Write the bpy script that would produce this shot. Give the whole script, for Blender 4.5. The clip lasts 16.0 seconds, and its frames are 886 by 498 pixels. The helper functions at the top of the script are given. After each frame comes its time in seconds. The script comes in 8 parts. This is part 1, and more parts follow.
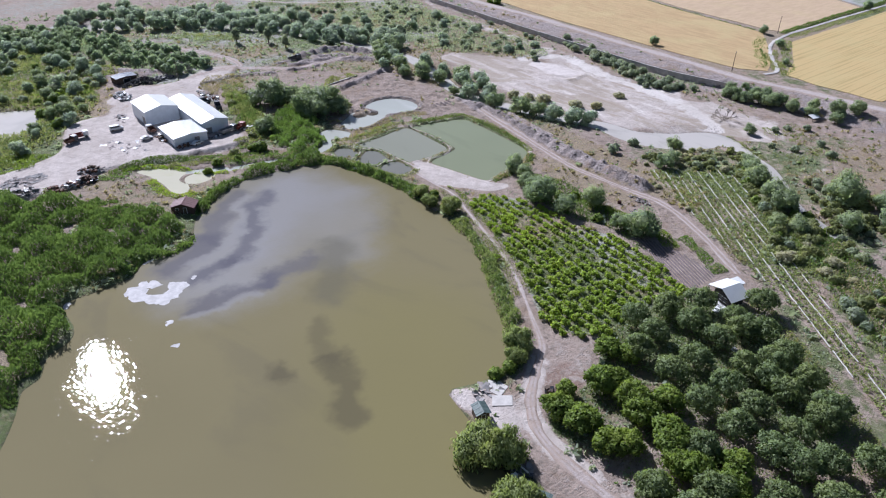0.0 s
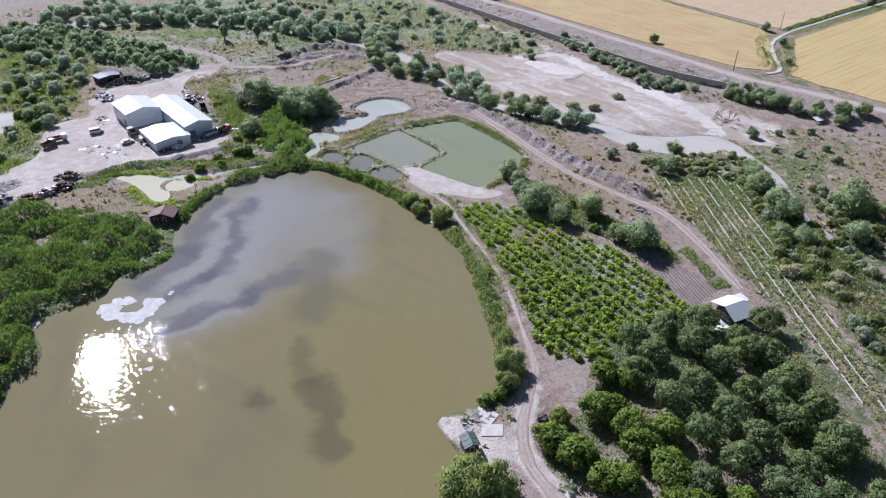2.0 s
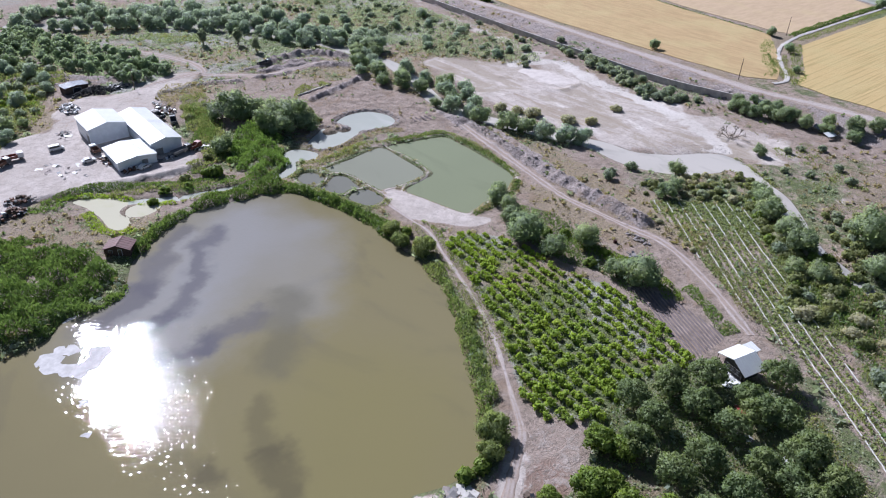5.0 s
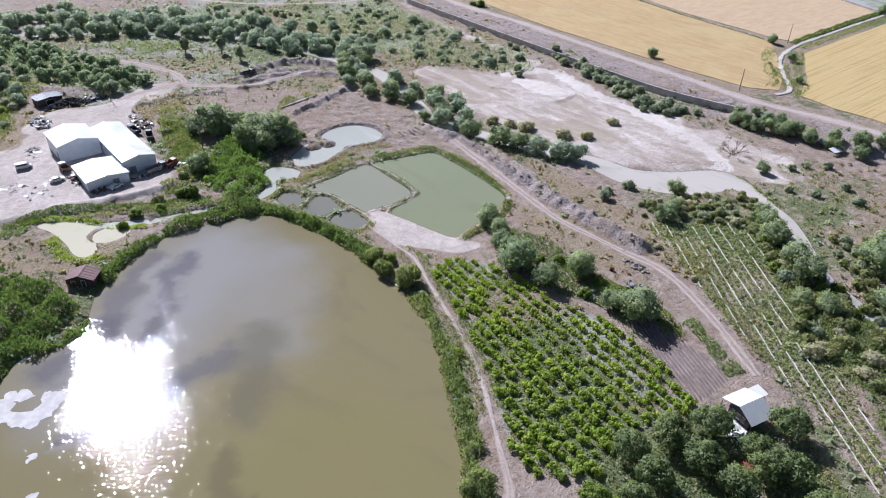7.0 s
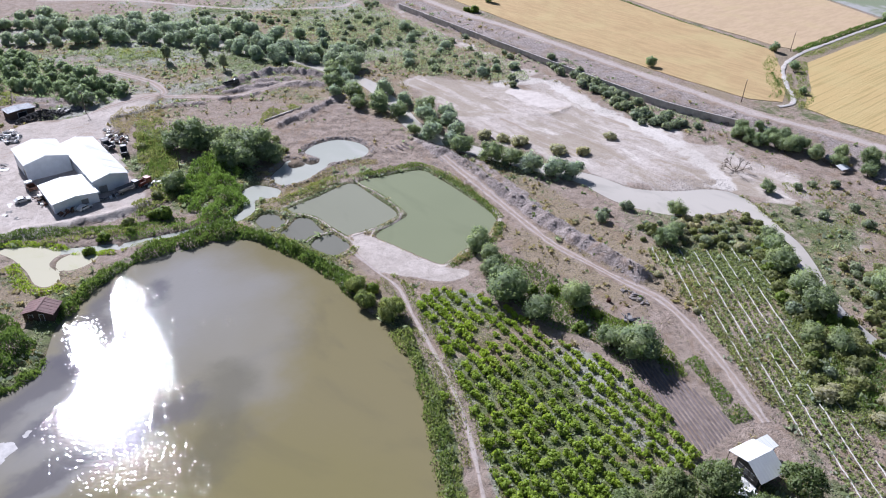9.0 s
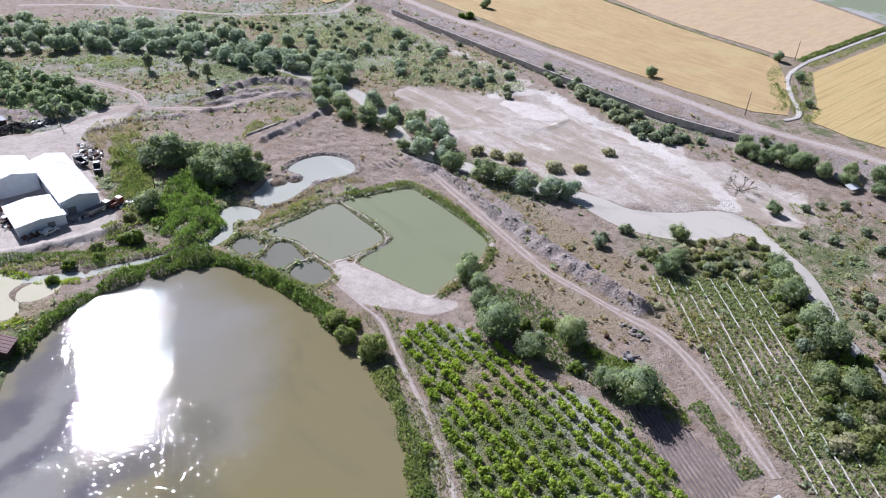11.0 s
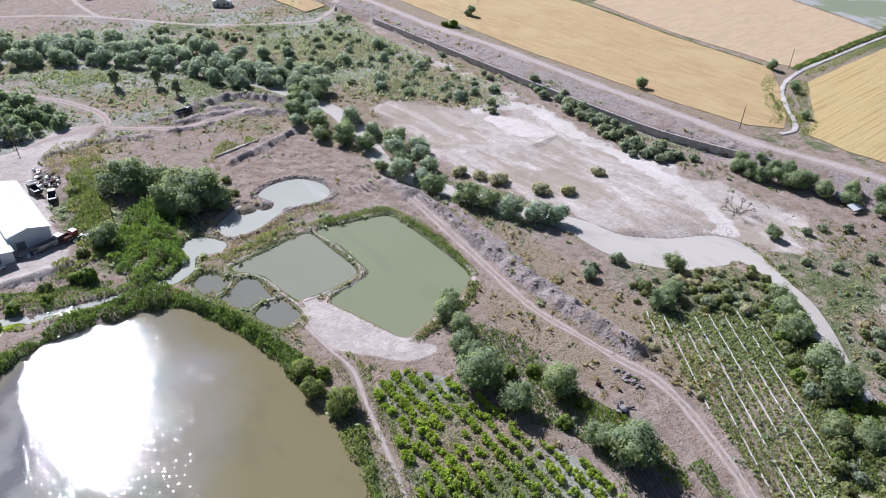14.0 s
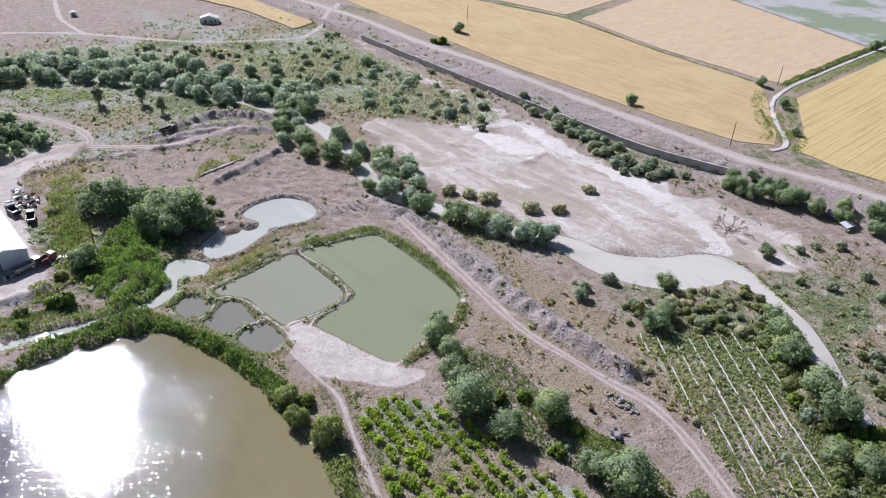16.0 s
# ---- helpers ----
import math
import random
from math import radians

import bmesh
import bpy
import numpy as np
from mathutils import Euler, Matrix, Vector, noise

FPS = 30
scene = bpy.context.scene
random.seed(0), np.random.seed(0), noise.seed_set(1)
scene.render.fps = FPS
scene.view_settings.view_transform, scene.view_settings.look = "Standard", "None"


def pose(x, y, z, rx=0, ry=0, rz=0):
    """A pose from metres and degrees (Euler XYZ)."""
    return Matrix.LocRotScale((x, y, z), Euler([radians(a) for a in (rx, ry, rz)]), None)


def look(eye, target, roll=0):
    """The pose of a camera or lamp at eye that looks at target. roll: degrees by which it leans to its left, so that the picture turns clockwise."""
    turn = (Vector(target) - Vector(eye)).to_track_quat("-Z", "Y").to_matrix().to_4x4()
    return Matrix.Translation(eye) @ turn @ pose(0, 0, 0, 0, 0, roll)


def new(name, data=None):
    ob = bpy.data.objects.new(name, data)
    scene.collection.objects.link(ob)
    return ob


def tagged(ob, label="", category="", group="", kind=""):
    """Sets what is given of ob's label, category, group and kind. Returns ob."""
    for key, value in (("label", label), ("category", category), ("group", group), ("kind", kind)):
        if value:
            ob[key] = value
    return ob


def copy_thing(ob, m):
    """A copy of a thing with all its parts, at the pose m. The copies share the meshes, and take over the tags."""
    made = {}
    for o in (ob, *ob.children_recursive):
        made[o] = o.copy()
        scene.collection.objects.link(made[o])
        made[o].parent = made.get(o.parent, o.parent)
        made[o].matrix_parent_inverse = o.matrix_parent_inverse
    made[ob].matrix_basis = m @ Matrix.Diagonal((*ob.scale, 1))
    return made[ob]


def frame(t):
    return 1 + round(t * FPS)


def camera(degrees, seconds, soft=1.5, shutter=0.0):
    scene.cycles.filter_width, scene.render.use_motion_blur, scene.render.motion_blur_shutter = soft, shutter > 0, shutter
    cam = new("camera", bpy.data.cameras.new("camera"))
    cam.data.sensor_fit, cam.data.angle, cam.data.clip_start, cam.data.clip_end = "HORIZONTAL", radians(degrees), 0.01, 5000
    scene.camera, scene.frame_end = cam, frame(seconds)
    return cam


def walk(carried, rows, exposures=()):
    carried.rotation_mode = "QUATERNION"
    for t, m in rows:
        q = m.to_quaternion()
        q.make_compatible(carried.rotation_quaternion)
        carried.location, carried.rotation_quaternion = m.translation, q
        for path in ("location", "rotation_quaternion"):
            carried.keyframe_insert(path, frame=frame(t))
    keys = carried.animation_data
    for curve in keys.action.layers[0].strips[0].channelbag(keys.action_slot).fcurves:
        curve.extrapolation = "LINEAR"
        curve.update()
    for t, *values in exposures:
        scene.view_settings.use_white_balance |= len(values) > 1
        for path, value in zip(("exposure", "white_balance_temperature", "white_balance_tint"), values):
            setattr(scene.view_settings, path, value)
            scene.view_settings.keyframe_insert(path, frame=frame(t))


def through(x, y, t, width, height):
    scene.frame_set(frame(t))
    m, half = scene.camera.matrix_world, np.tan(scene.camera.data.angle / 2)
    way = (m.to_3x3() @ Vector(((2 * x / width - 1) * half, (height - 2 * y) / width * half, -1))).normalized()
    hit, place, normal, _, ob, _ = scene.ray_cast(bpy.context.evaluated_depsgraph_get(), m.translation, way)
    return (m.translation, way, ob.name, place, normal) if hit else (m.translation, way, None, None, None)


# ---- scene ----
cam = camera(65.6, 16.0, soft=1.1)
METRES, EYE, TILT, LEAN, TURN = 91.07, 100.0, 0.0, 0.0, -40.4
ROWS = [
    (0.0, 0.0, 0.0, 0.0, 0.67, -31.71, -1.08),
    (0.5, 0.0046, 0.0235, 0.0005, 0.64, -31.94, -1.12),
    (1.0, 0.0104, 0.0495, 0.0015, 0.62, -32.12, -1.14),
    (1.5, 0.016, 0.0779, 0.0023, 0.6, -32.22, -1.18),
    (2.0, 0.0224, 0.1085, 0.0033, 0.56, -32.34, -1.2),
    (2.5, 0.0293, 0.1415, 0.0039, 0.54, -32.44, -1.2),
    (3.0, 0.0365, 0.1766, 0.0046, 0.54, -32.53, -1.23),
    (3.5, 0.044, 0.2134, 0.005, 0.55, -32.61, -1.26),
    (4.0, 0.0518, 0.2509, 0.0056, 0.57, -32.73, -1.31),
    (6.5, 0.0906, 0.4348, 0.0103, 0.37, -32.81, -1.45),
    (7.0, 0.0979, 0.4713, 0.0112, 0.31, -32.83, -1.48),
    (7.5, 0.1056, 0.5079, 0.0109, 0.26, -32.82, -1.52),
    (8.0, 0.1127, 0.5445, 0.0118, 0.22, -32.83, -1.55),
    (8.5, 0.12, 0.5809, 0.0118, 0.18, -32.82, -1.59),
    (9.0, 0.1275, 0.6173, 0.0119, 0.16, -32.82, -1.64),
    (11.5, 0.1646, 0.7998, 0.0135, 0.15, -32.82, -1.93),
    (12.0, 0.1721, 0.8363, 0.0142, 0.16, -32.83, -2.01),
    (12.5, 0.1793, 0.8717, 0.0159, 0.08, -32.83, -1.99),
    (13.0, 0.1854, 0.8996, 0.0161, -0.2, -32.8, -1.79),
    (13.5, 0.1901, 0.9191, 0.0156, -0.52, -32.77, -1.7),
    (14.0, 0.1939, 0.9342, 0.015, -0.82, -32.7, -1.65),
    (14.5, 0.1961, 0.9473, 0.0138, -1.07, -32.35, -1.68),
    (15.0, 0.1985, 0.9592, 0.0118, -1.24, -31.96, -1.75),
    (15.5, 0.2001, 0.9701, 0.0099, -1.41, -31.61, -1.81),
    (16.0, 0.202, 0.9785, 0.0081, -1.59, -31.47, -1.81),
]
walk(cam, [(t, pose(0, 0, EYE, TILT, LEAN, TURN) @ pose(METRES * x, METRES * y, METRES * z, 90 + pitch, roll, yaw)) for t, x, y, z, yaw, pitch, roll in ROWS],
     exposures=[(0.0, 0.35, 5620, 15), (4.0, 0.34, 5620, 15), (6.5, 0.44, 5720, 15), (8.0, 0.47, 5770, 15), (16.0, 0.46, 5800, 15)])

# ---- world, sun ----
SUN_EL, SUN_AZ = 37.0, 7.0
world = bpy.data.worlds.new("sky")
scene.world = world
world.use_nodes = True
wn = world.node_tree
sky = wn.nodes.new("ShaderNodeTexSky")
sky.sky_type, sky.sun_disc = "NISHITA", False
sky.sun_elevation, sky.sun_rotation = radians(SUN_EL), radians(SUN_AZ)
sky.air_density, sky.dust_density, sky.ozone_density = 1.0, 1.0, 1.0
wn.links.new(sky.outputs[0], wn.nodes["Background"].inputs[0])
wn.nodes["Background"].inputs[1].default_value = 0.040
sun = new("sun", bpy.data.lights.new("sun", "SUN"))
sun.data.energy, sun.data.angle, sun.data.color = 5.0, radians(0.55), (1.0, 0.975, 0.965)
_e, _a = radians(SUN_EL), radians(SUN_AZ)
sun.matrix_world = look((0, 0, 300), (-math.sin(_a) * math.cos(_e), -math.cos(_a) * math.cos(_e), 300 - math.sin(_e)))

# ---- the plan, in metres ----
LAKE = [(62.8, 39.8), (63.3, 50.6), (65.1, 57.4), (67.7, 69.6), (69.2, 77.4), (70.4, 79.7), (77.1, 77.5), (84.5, 77.4), (92.5, 83.3), (99.3, 94.6),
    (105.9, 105.1), (114.1, 120.4), (117.7, 128.9), (117, 141.6), (117.5, 150.6), (118.2, 163.5), (115.8, 176.1), (111.4, 186.7), (107.6, 191.4),
    (98.4, 194.4), (85, 196.9), (75.6, 193.7), (66.7, 189.8), (58.4, 180.8), (53.1, 171), (46.6, 166.6), (39.1, 167.1), (32.9, 161.7), (24.3, 160.6),
    (16.6, 159.8), (16.1, 149.6), (14.2, 144.9), (8.8, 141.8), (5.5, 135.3), (2, 133.8), (-1.1, 126.3), (-5, 119.2), (-9.7, 112.8), (-18.7, 114.1),
    (-23.5, 104.6)]
POND_MAIN = [(152.8, 199.1), (163.7, 197.2), (173.6, 194.1), (174.8, 188.2), (174.3, 175.2), (173, 161.3), (170.9, 155.4), (162.6, 150.8), (153.5,
    149.5), (145.3, 147.6), (143.2, 148.4), (141.6, 154.2), (139.6, 162.4), (138, 169.2), (141.6, 171.1), (148.6, 172.5), (152.5, 173.6), (153.5,
    180), (154.1, 189.9)]
POND_MID = [(126, 197.3), (138, 198.8), (147.4, 200.4), (151, 199), (151.1, 189.5), (150.7, 177), (148.1, 174.7), (141, 173.9), (133.5, 174.4),
    (132.1, 175.5), (131.2, 183.2), (131, 188.8), (128.1, 193.4)]
POND_A = [(115.8, 196.8), (118.8, 198.8), (121.8, 197.3), (122.7, 193.2), (122.1, 191.3), (119, 190), (115.9, 191.4)]
POND_B = [(121, 188.1), (126.2, 191.2), (128.6, 188.6), (128.1, 182.2), (127.8, 179.6), (123.4, 180.2), (121, 179.7), (118.8, 183.7), (118.3, 186.9)]
POND_C = [(121.7, 176.5), (125.4, 178.5), (129.2, 177.4), (129.9, 171), (129.1, 169.1), (125.4, 168.2), (123.3, 169), (121.6, 173.5)]
POND_GREY = [(150.8, 228.8), (157.1, 231.7), (165.3, 230.5), (169.6, 224.1), (169.1, 217), (164, 213.8), (157.2, 215.3), (152.5, 215.2), (146.9,
    213.2), (141.2, 210.8), (136, 210.5), (132.3, 212.3), (132.4, 218.6), (138.6, 223.1), (143.1, 226.2), (146.1, 221.7), (149.7, 219.2), (152.1,
    221.6), (150.9, 225.6)]
STREAM_POOL = [(120.8, 215.2), (125.4, 216.9), (128.7, 213.8), (130.7, 209), (127.6, 205.9), (123.6, 207.8), (121, 207.9), (118.6, 206.6), (119.2,
    210.7)]
STREAM = [(120.3, 210.5), (117.4, 203.8), (113, 201.8), (108.1, 201.4), (101.8, 202.3), (97, 203), (91.3, 204.4), (85.8, 205.8), (80.4, 206.8), (80.7,
    207.3), (72.4, 211.4), (67.2, 213.9)]
POND_YELLOW = [(55.8, 223.4), (62.1, 222.1), (67.9, 216.4), (67.8, 212.6), (64.5, 209.1), (65.1, 204.3), (64.6, 199.8), (61.2, 199), (59.4, 202.2),
    (59.3, 209.2), (57.9, 217.3)]
POND_YELLOW_B = [(66.5, 209.1), (70.6, 210.5), (75.7, 207.3), (73.9, 203.8), (68.8, 202.6), (66.1, 204.7)]
RIVER_LEFT = [(15.5, 310.7), (25, 311.1), (38.3, 308.1), (45.7, 303.3), (44.7, 295.5), (39.1, 285.1), (32.3, 280.5), (23.7, 283), (12.3, 289)]
RIVER = [(84, 440), (107.5, 420), (128, 409), (147, 399), (165, 380), (184, 362), (190, 338), (200, 319), (204.5, 296.2), (208, 273.5), (204, 254.1), (200.5, 241),
    (195.5, 225.5), (194.7, 210.6), (199.2, 193.8), (203.8, 181), (208.1, 168.8), (213.5, 156.1), (214.7, 141.2), (223.2, 128.8), (237.5, 120),
    (236, 108.5), (231.5, 101), (227.5, 94.8), (220, 86.6), (211.8, 78.6), (206.5, 71.5), (202, 62.5), (197.5, 53)]
RIVERBED = [(297.9, 391.5), (289.9, 334.3), (280.6, 284.7), (273.9, 235.5), (269.8, 191.7), (272.2, 159.9), (268.2, 134.9), (269.7, 115.7), (262,
    113), (254, 106), (247, 111), (241.5, 117), (235.1, 123.8), (220.4, 141.5), (215.2, 155.5), (213.6, 178.6),
    (207.6, 197.8), (209.8, 223.2), (223.6, 264.5), (236.3, 262.5), (256.8, 231.6), (275.1, 260.2), (277.6, 297.3), (286.7, 349.4)]
MUDPOOL = [(249.7, 231.2), (256.9, 228.5), (259.8, 216.3), (261.4, 206.9), (254.9, 203.4), (249.1, 207.9), (245.9, 214.8), (246.7, 223)]
LEVEE = [(310, 535), (311, 475), (315, 441), (316, 394), (313, 358), (311, 328), (312, 287), (309, 242), (307, 204), (306, 177), (304, 152), (307,
    133), (310, 116), (311, 104), (314, 84)]
WALL = [(296.2, 367.3), (293.4, 316), (290.8, 269.2), (289.2, 230.5), (288.1, 203.1), (288.3, 177.3), (294.2, 150)]
WHEAT_A = [(404, 577), (436, 512), (420, 406), (430, 334), (413, 257), (402, 191), (377, 175), (347, 157), (334, 152), (326, 162), (324, 193), (325,
    231), (327, 286), (335, 355), (343, 431), (353, 499)]
WHEAT_B = [(438, 327), (523, 343), (590, 327), (557, 258), (521, 187), (498, 183), (414, 184), (411, 194), (419, 261)]
WHEAT_C = [(396, 171), (502, 171), (714, 172), (485, 84), (332, 98), (332, 111), (332, 126), (335, 143), (361, 152)]
WHEAT_D = [(432, 407), (438, 340), (534, 354), (568, 447), (486, 467)]
WHEAT_E = [(265.3, 519.8), (315, 535), (324, 469), (313, 437), (293.2, 412.3), (277.7, 407), (278.3, 460.3)]
PLOT_GREY = [(595, 330), (777, 355), (746, 222), (695, 185), (542, 185), (526, 188), (560, 256)]
DITCH = [(604, 180), (533, 180), (482, 181), (439, 181), (414, 181), (391, 178), (374, 172), (356, 161), (344, 152), (334, 148), (327, 150)]
ROAD_BACK = [(133.3, 495.4), (161.5, 478.6), (182, 461.6), (202.3, 436.1), (223.1, 413.2), (248, 398.4), (267.5, 390.3), (277.6, 392), (298.6, 408.6),
    (321, 432), (337, 448)]
ROAD_BACK_B = [(204.3, 593.8), (184.3, 513), (181.5, 485.7), (182, 461.6)]
YARD = [(9.6, 240.5), (30.3, 247.1), (41.3, 254.4), (49.5, 275.8), (64.6, 281.4), (71.9, 297.8), (84.1, 306.5), (99.9, 302.4), (120.2, 312.9), (132.6,
    309.2), (121.5, 296.3), (106.7, 292.6), (100.4, 266.5), (97.9, 241.4), (99.3, 229.8), (91.3, 222.6), (67.7, 225.3), (46.8, 230), (40, 224.7),
    (24.7, 223.1), (7.2, 226.2)]
TRACK_BACK = [(103.5, 303.8), (114.5, 306.6), (127.8, 308.4), (134.1, 310), (135.3, 322.6), (132, 334.4), (124.5, 350.5), (111.3, 369.8)]
TRACK_BACK_B = [(131.3, 307.6), (143.6, 298), (154.9, 290.6), (167.8, 290.7), (184.6, 292)]
GRADED = [(162, 266.5), (180.3, 265.6), (189.8, 265.2), (184.2, 240.1), (186.7, 219.4), (184.6, 195.3), (179.5, 179.9), (177.7, 191.1), (172.1,
    198.4), (164.2, 206.7), (172, 219.7), (163.8, 229.4), (149.6, 229.7), (140.5, 228.4), (147.4, 244.2)]
ROAD_RIGHT = [(185.5, 197), (182.5, 181), (179.3, 164), (176.5, 150), (174, 136), (174.4, 124), (175, 112.5), (176, 103.5), (174, 95), (170.2, 86.5), (166.3, 79), (163.2, 74), (158, 65.1)]
PATH = [(128.3, 167.1), (128, 154), (128, 145.6), (123.9, 134.2), (119, 119.8), (115.3, 110.1), (111.3, 101.8), (105.9, 92.9), (100.9, 85.1), (98.4, 81),
    (95, 76.6), (86.8, 71), (80.4, 66), (75.8, 59), (74.4, 49), (74.5, 40), (75, 28)]
PLAZA = [(133.9, 174.6), (136.4, 170.5), (137.4, 166.1), (140.3, 154.5), (143.1, 146), (147.3, 141.3), (145.5, 138.9), (138.9, 140.7), (134.3, 146.4),
    (129.2, 152.5), (127.6, 156.6), (128.2, 163.4)]
CLEARING = [(105, 84.3), (104.5, 76.4), (108.1, 71), (97.6, 64.7), (88, 63.4), (82, 64.1), (77.5, 59.9), (77.4, 45.9), (80.1, 34.4), (68.2, 38.3),
    (67.6, 50.6), (69.3, 61), (69.7, 66.1), (69.2, 77.4), (70.6, 79.1), (76.3, 74.9), (80, 72), (88.3, 74.3), (97.3, 79.5)]
VINES = [(129.4, 138.7), (142.4, 131.2), (143.5, 109), (147, 93), (139.9, 69.4), (133.7, 69.7), (123.6, 73.1), (113.1, 70.3), (105.6, 73.2),
    (102.5, 77.2), (103.5, 84.7), (108.9, 97.5), (115, 115.2)]
PLOT = [(150.3, 95.1), (156.1, 86.5), (154.2, 69.5), (148.8, 67.3), (139.8, 68.3), (140.5, 74.3), (146.2, 85.6)]
CROP = [(192.5, 119), (203, 110), (214.3, 100.5), (202.6, 86.4), (191, 74.6), (181, 63.5), (172, 53), (159.1, 39), (148, 26), (133, 7), (122, -6), (117, -1), (131, 17), (143, 33), (151.6, 44.3), (158, 55.2),
    (164, 69), (168.7, 77.4), (176.8, 92), (185.4, 106)]
REEDS_LEFT = [(7.5, 228.1), (24, 219.9), (36.5, 212.6), (46.4, 201.7), (51.4, 187.5), (54.6, 172.6), (50.4, 166.3), (40.5, 166.7), (33.5, 163.6),
    (24.1, 164.5), (16.2, 161.6), (16.1, 150.4), (13.9, 146.1), (8.6, 143.6), (5.1, 138.2), (0.8, 135.2), (-3.8, 125), (-14.1, 117.9), (-12.5, 166.5)]
REEDS_FAR = [(60.6, 182.6), (61.4, 188.7), (67.8, 193.2), (82.5, 199.9), (98.2, 202), (110.7, 200.4), (112.1, 191.4), (116.8, 180.9), (120.5, 166.5),
    (121, 152.2), (117.8, 150.3), (116.5, 164.3), (111.2, 186.3), (105.8, 192.2), (94.5, 195.1), (82.8, 196.5), (72.1, 192.4)]
REEDS_YARD = [(114, 238), (121, 241), (127, 239), (127, 226), (120, 213), (117.5, 206), (113.3, 202.5), (106.3, 205.5), (102.7, 217)]
ORCHARD = [(85.6, 61.3), (98.5, 63.9), (108.1, 71), (120.2, 72.2), (139.4, 64.4), (144.1, 53.4), (139.3, 41.1), (126.7, 26.4), (122.1, 16.8), (116.5,
    5), (108.8, -2.6), (73.1, 26.3), (80.2, 40.4), (79.2, 58.5)]
SCRUB_RIGHT = [(214.9, 99), (223.4, 94.7), (219.2, 84.9), (203, 71.5), (196, 60.8), (181.4, 56.1), (174, 62.5), (192.8, 76.2)]
FOAM = [(29.3, 155.8), (32.9, 157.6), (37.7, 157), (39.8, 153.1), (43.1, 151.2), (40.3, 147.1), (35.5, 145.5), (31.9, 148.6), (29.8, 151.7)]
ORCHARD_TREES = [(109.3, 61.0), (116.2, 51.5), (108.7, 52.5), (105.9, 43.2), (113.9, 42.7), (122.7, 43.3), (129.1, 40.2), (126.3, 51.9), (121.7,
    33.7), (112.7, 35.6), (104.4, 34.9), (104.5, 27.2), (112.3, 27.0), (120.1, 25.6), (116.9, 62.6), (126.2, 58.6), (133.9, 50.3), (110.2, 19.7),
    (105.0, 22.5), (122.7, 38.4)]
BRIGHT_TREES = [(94.9, 60.1), (96.3, 53.1), (94.2, 43.1), (85.5, 46.1), (88.8, 36.9), (83.1, 55.2), (104.5, 65.9), (101.4, 48.1), (95.9, 30.5)]

rng = np.random.default_rng(7)


def smooth(pts, closed=True, step=1.5):
    """Catmull-Rom through the plan's corners, resampled."""
    p = np.array(pts, float)
    n = len(p)
    out = []
    for i in range(n if closed else n - 1):
        a, b, c, d = (p[(i + k) % n] if closed else p[min(max(i + k, 0), n - 1)] for k in (-1, 0, 1, 2))
        m = max(2, int(np.hypot(*(c - b)) / step))
        for t in np.arange(m) / m:
            out.append(0.5 * ((2 * b) + (c - a) * t + (2 * a - 5 * b + 4 * c - d) * t * t + (3 * b - a - 3 * c + d) * t ** 3))
    if not closed:
        out.append(p[-1])
    return np.array(out)


def seg_dist(X, Y, line, closed):
    d = np.full(X.shape, 1e9)
    n = len(line)
    for i in range(n if closed else n - 1):
        ax, ay = line[i]
        bx, by = line[(i + 1) % n]
        ux, uy = bx - ax, by - ay
        t = np.clip(((X - ax) * ux + (Y - ay) * uy) / (ux * ux + uy * uy + 1e-9), 0, 1)
        d = np.minimum(d, (X - ax - t * ux) ** 2 + (Y - ay - t * uy) ** 2)
    return np.sqrt(d)


def inside(X, Y, line):
    r = np.zeros(X.shape, bool)
    n = len(line)
    for i in range(n):
        ax, ay = line[i]
        bx, by = line[(i + 1) % n]
        if ay == by:
            continue
        r ^= ((ay > Y) != (by > Y)) & (X < (bx - ax) * (Y - ay) / (by - ay) + ax)
    return r


def sdf(X, Y, line, closed=True, reach=14.0):
    """Signed distance to an outline, below zero inside; far off it is just reach."""
    X, Y = np.asarray(X, float), np.asarray(Y, float)
    out = np.full(X.shape, reach)
    lo, hi = line.min(0) - reach, line.max(0) + reach
    k = (X > lo[0]) & (X < hi[0]) & (Y > lo[1]) & (Y < hi[1])
    if k.any():
        d = seg_dist(X[k], Y[k], line, closed)
        if closed:
            d = np.where(inside(X[k], Y[k], line), -d, d)
        out[k] = np.minimum(d, reach)
    return out


def ramp(x, a, b):
    t = np.clip((x - a) / (b - a), 0, 1)
    return t * t * (3 - 2 * t)


_tables = {}


def vnoise(x, y, size, seed=0):
    """Smooth value noise between -1 and 1 at that size in metres."""
    if seed not in _tables:
        _tables[seed] = np.random.default_rng(100 + seed).uniform(-1, 1, (256, 256))
    tab = _tables[seed]
    u, v = np.asarray(x, float) / size + 1000, np.asarray(y, float) / size + 1000
    i, j = np.floor(u).astype(int), np.floor(v).astype(int)
    f, g = u - i, v - j
    f, g = f * f * (3 - 2 * f), g * g * (3 - 2 * g)
    i, j, i1, j1 = i % 256, j % 256, (i + 1) % 256, (j + 1) % 256
    return (tab[i, j] * (1 - f) + tab[i1, j] * f) * (1 - g) + (tab[i, j1] * (1 - f) + tab[i1, j1] * f) * g


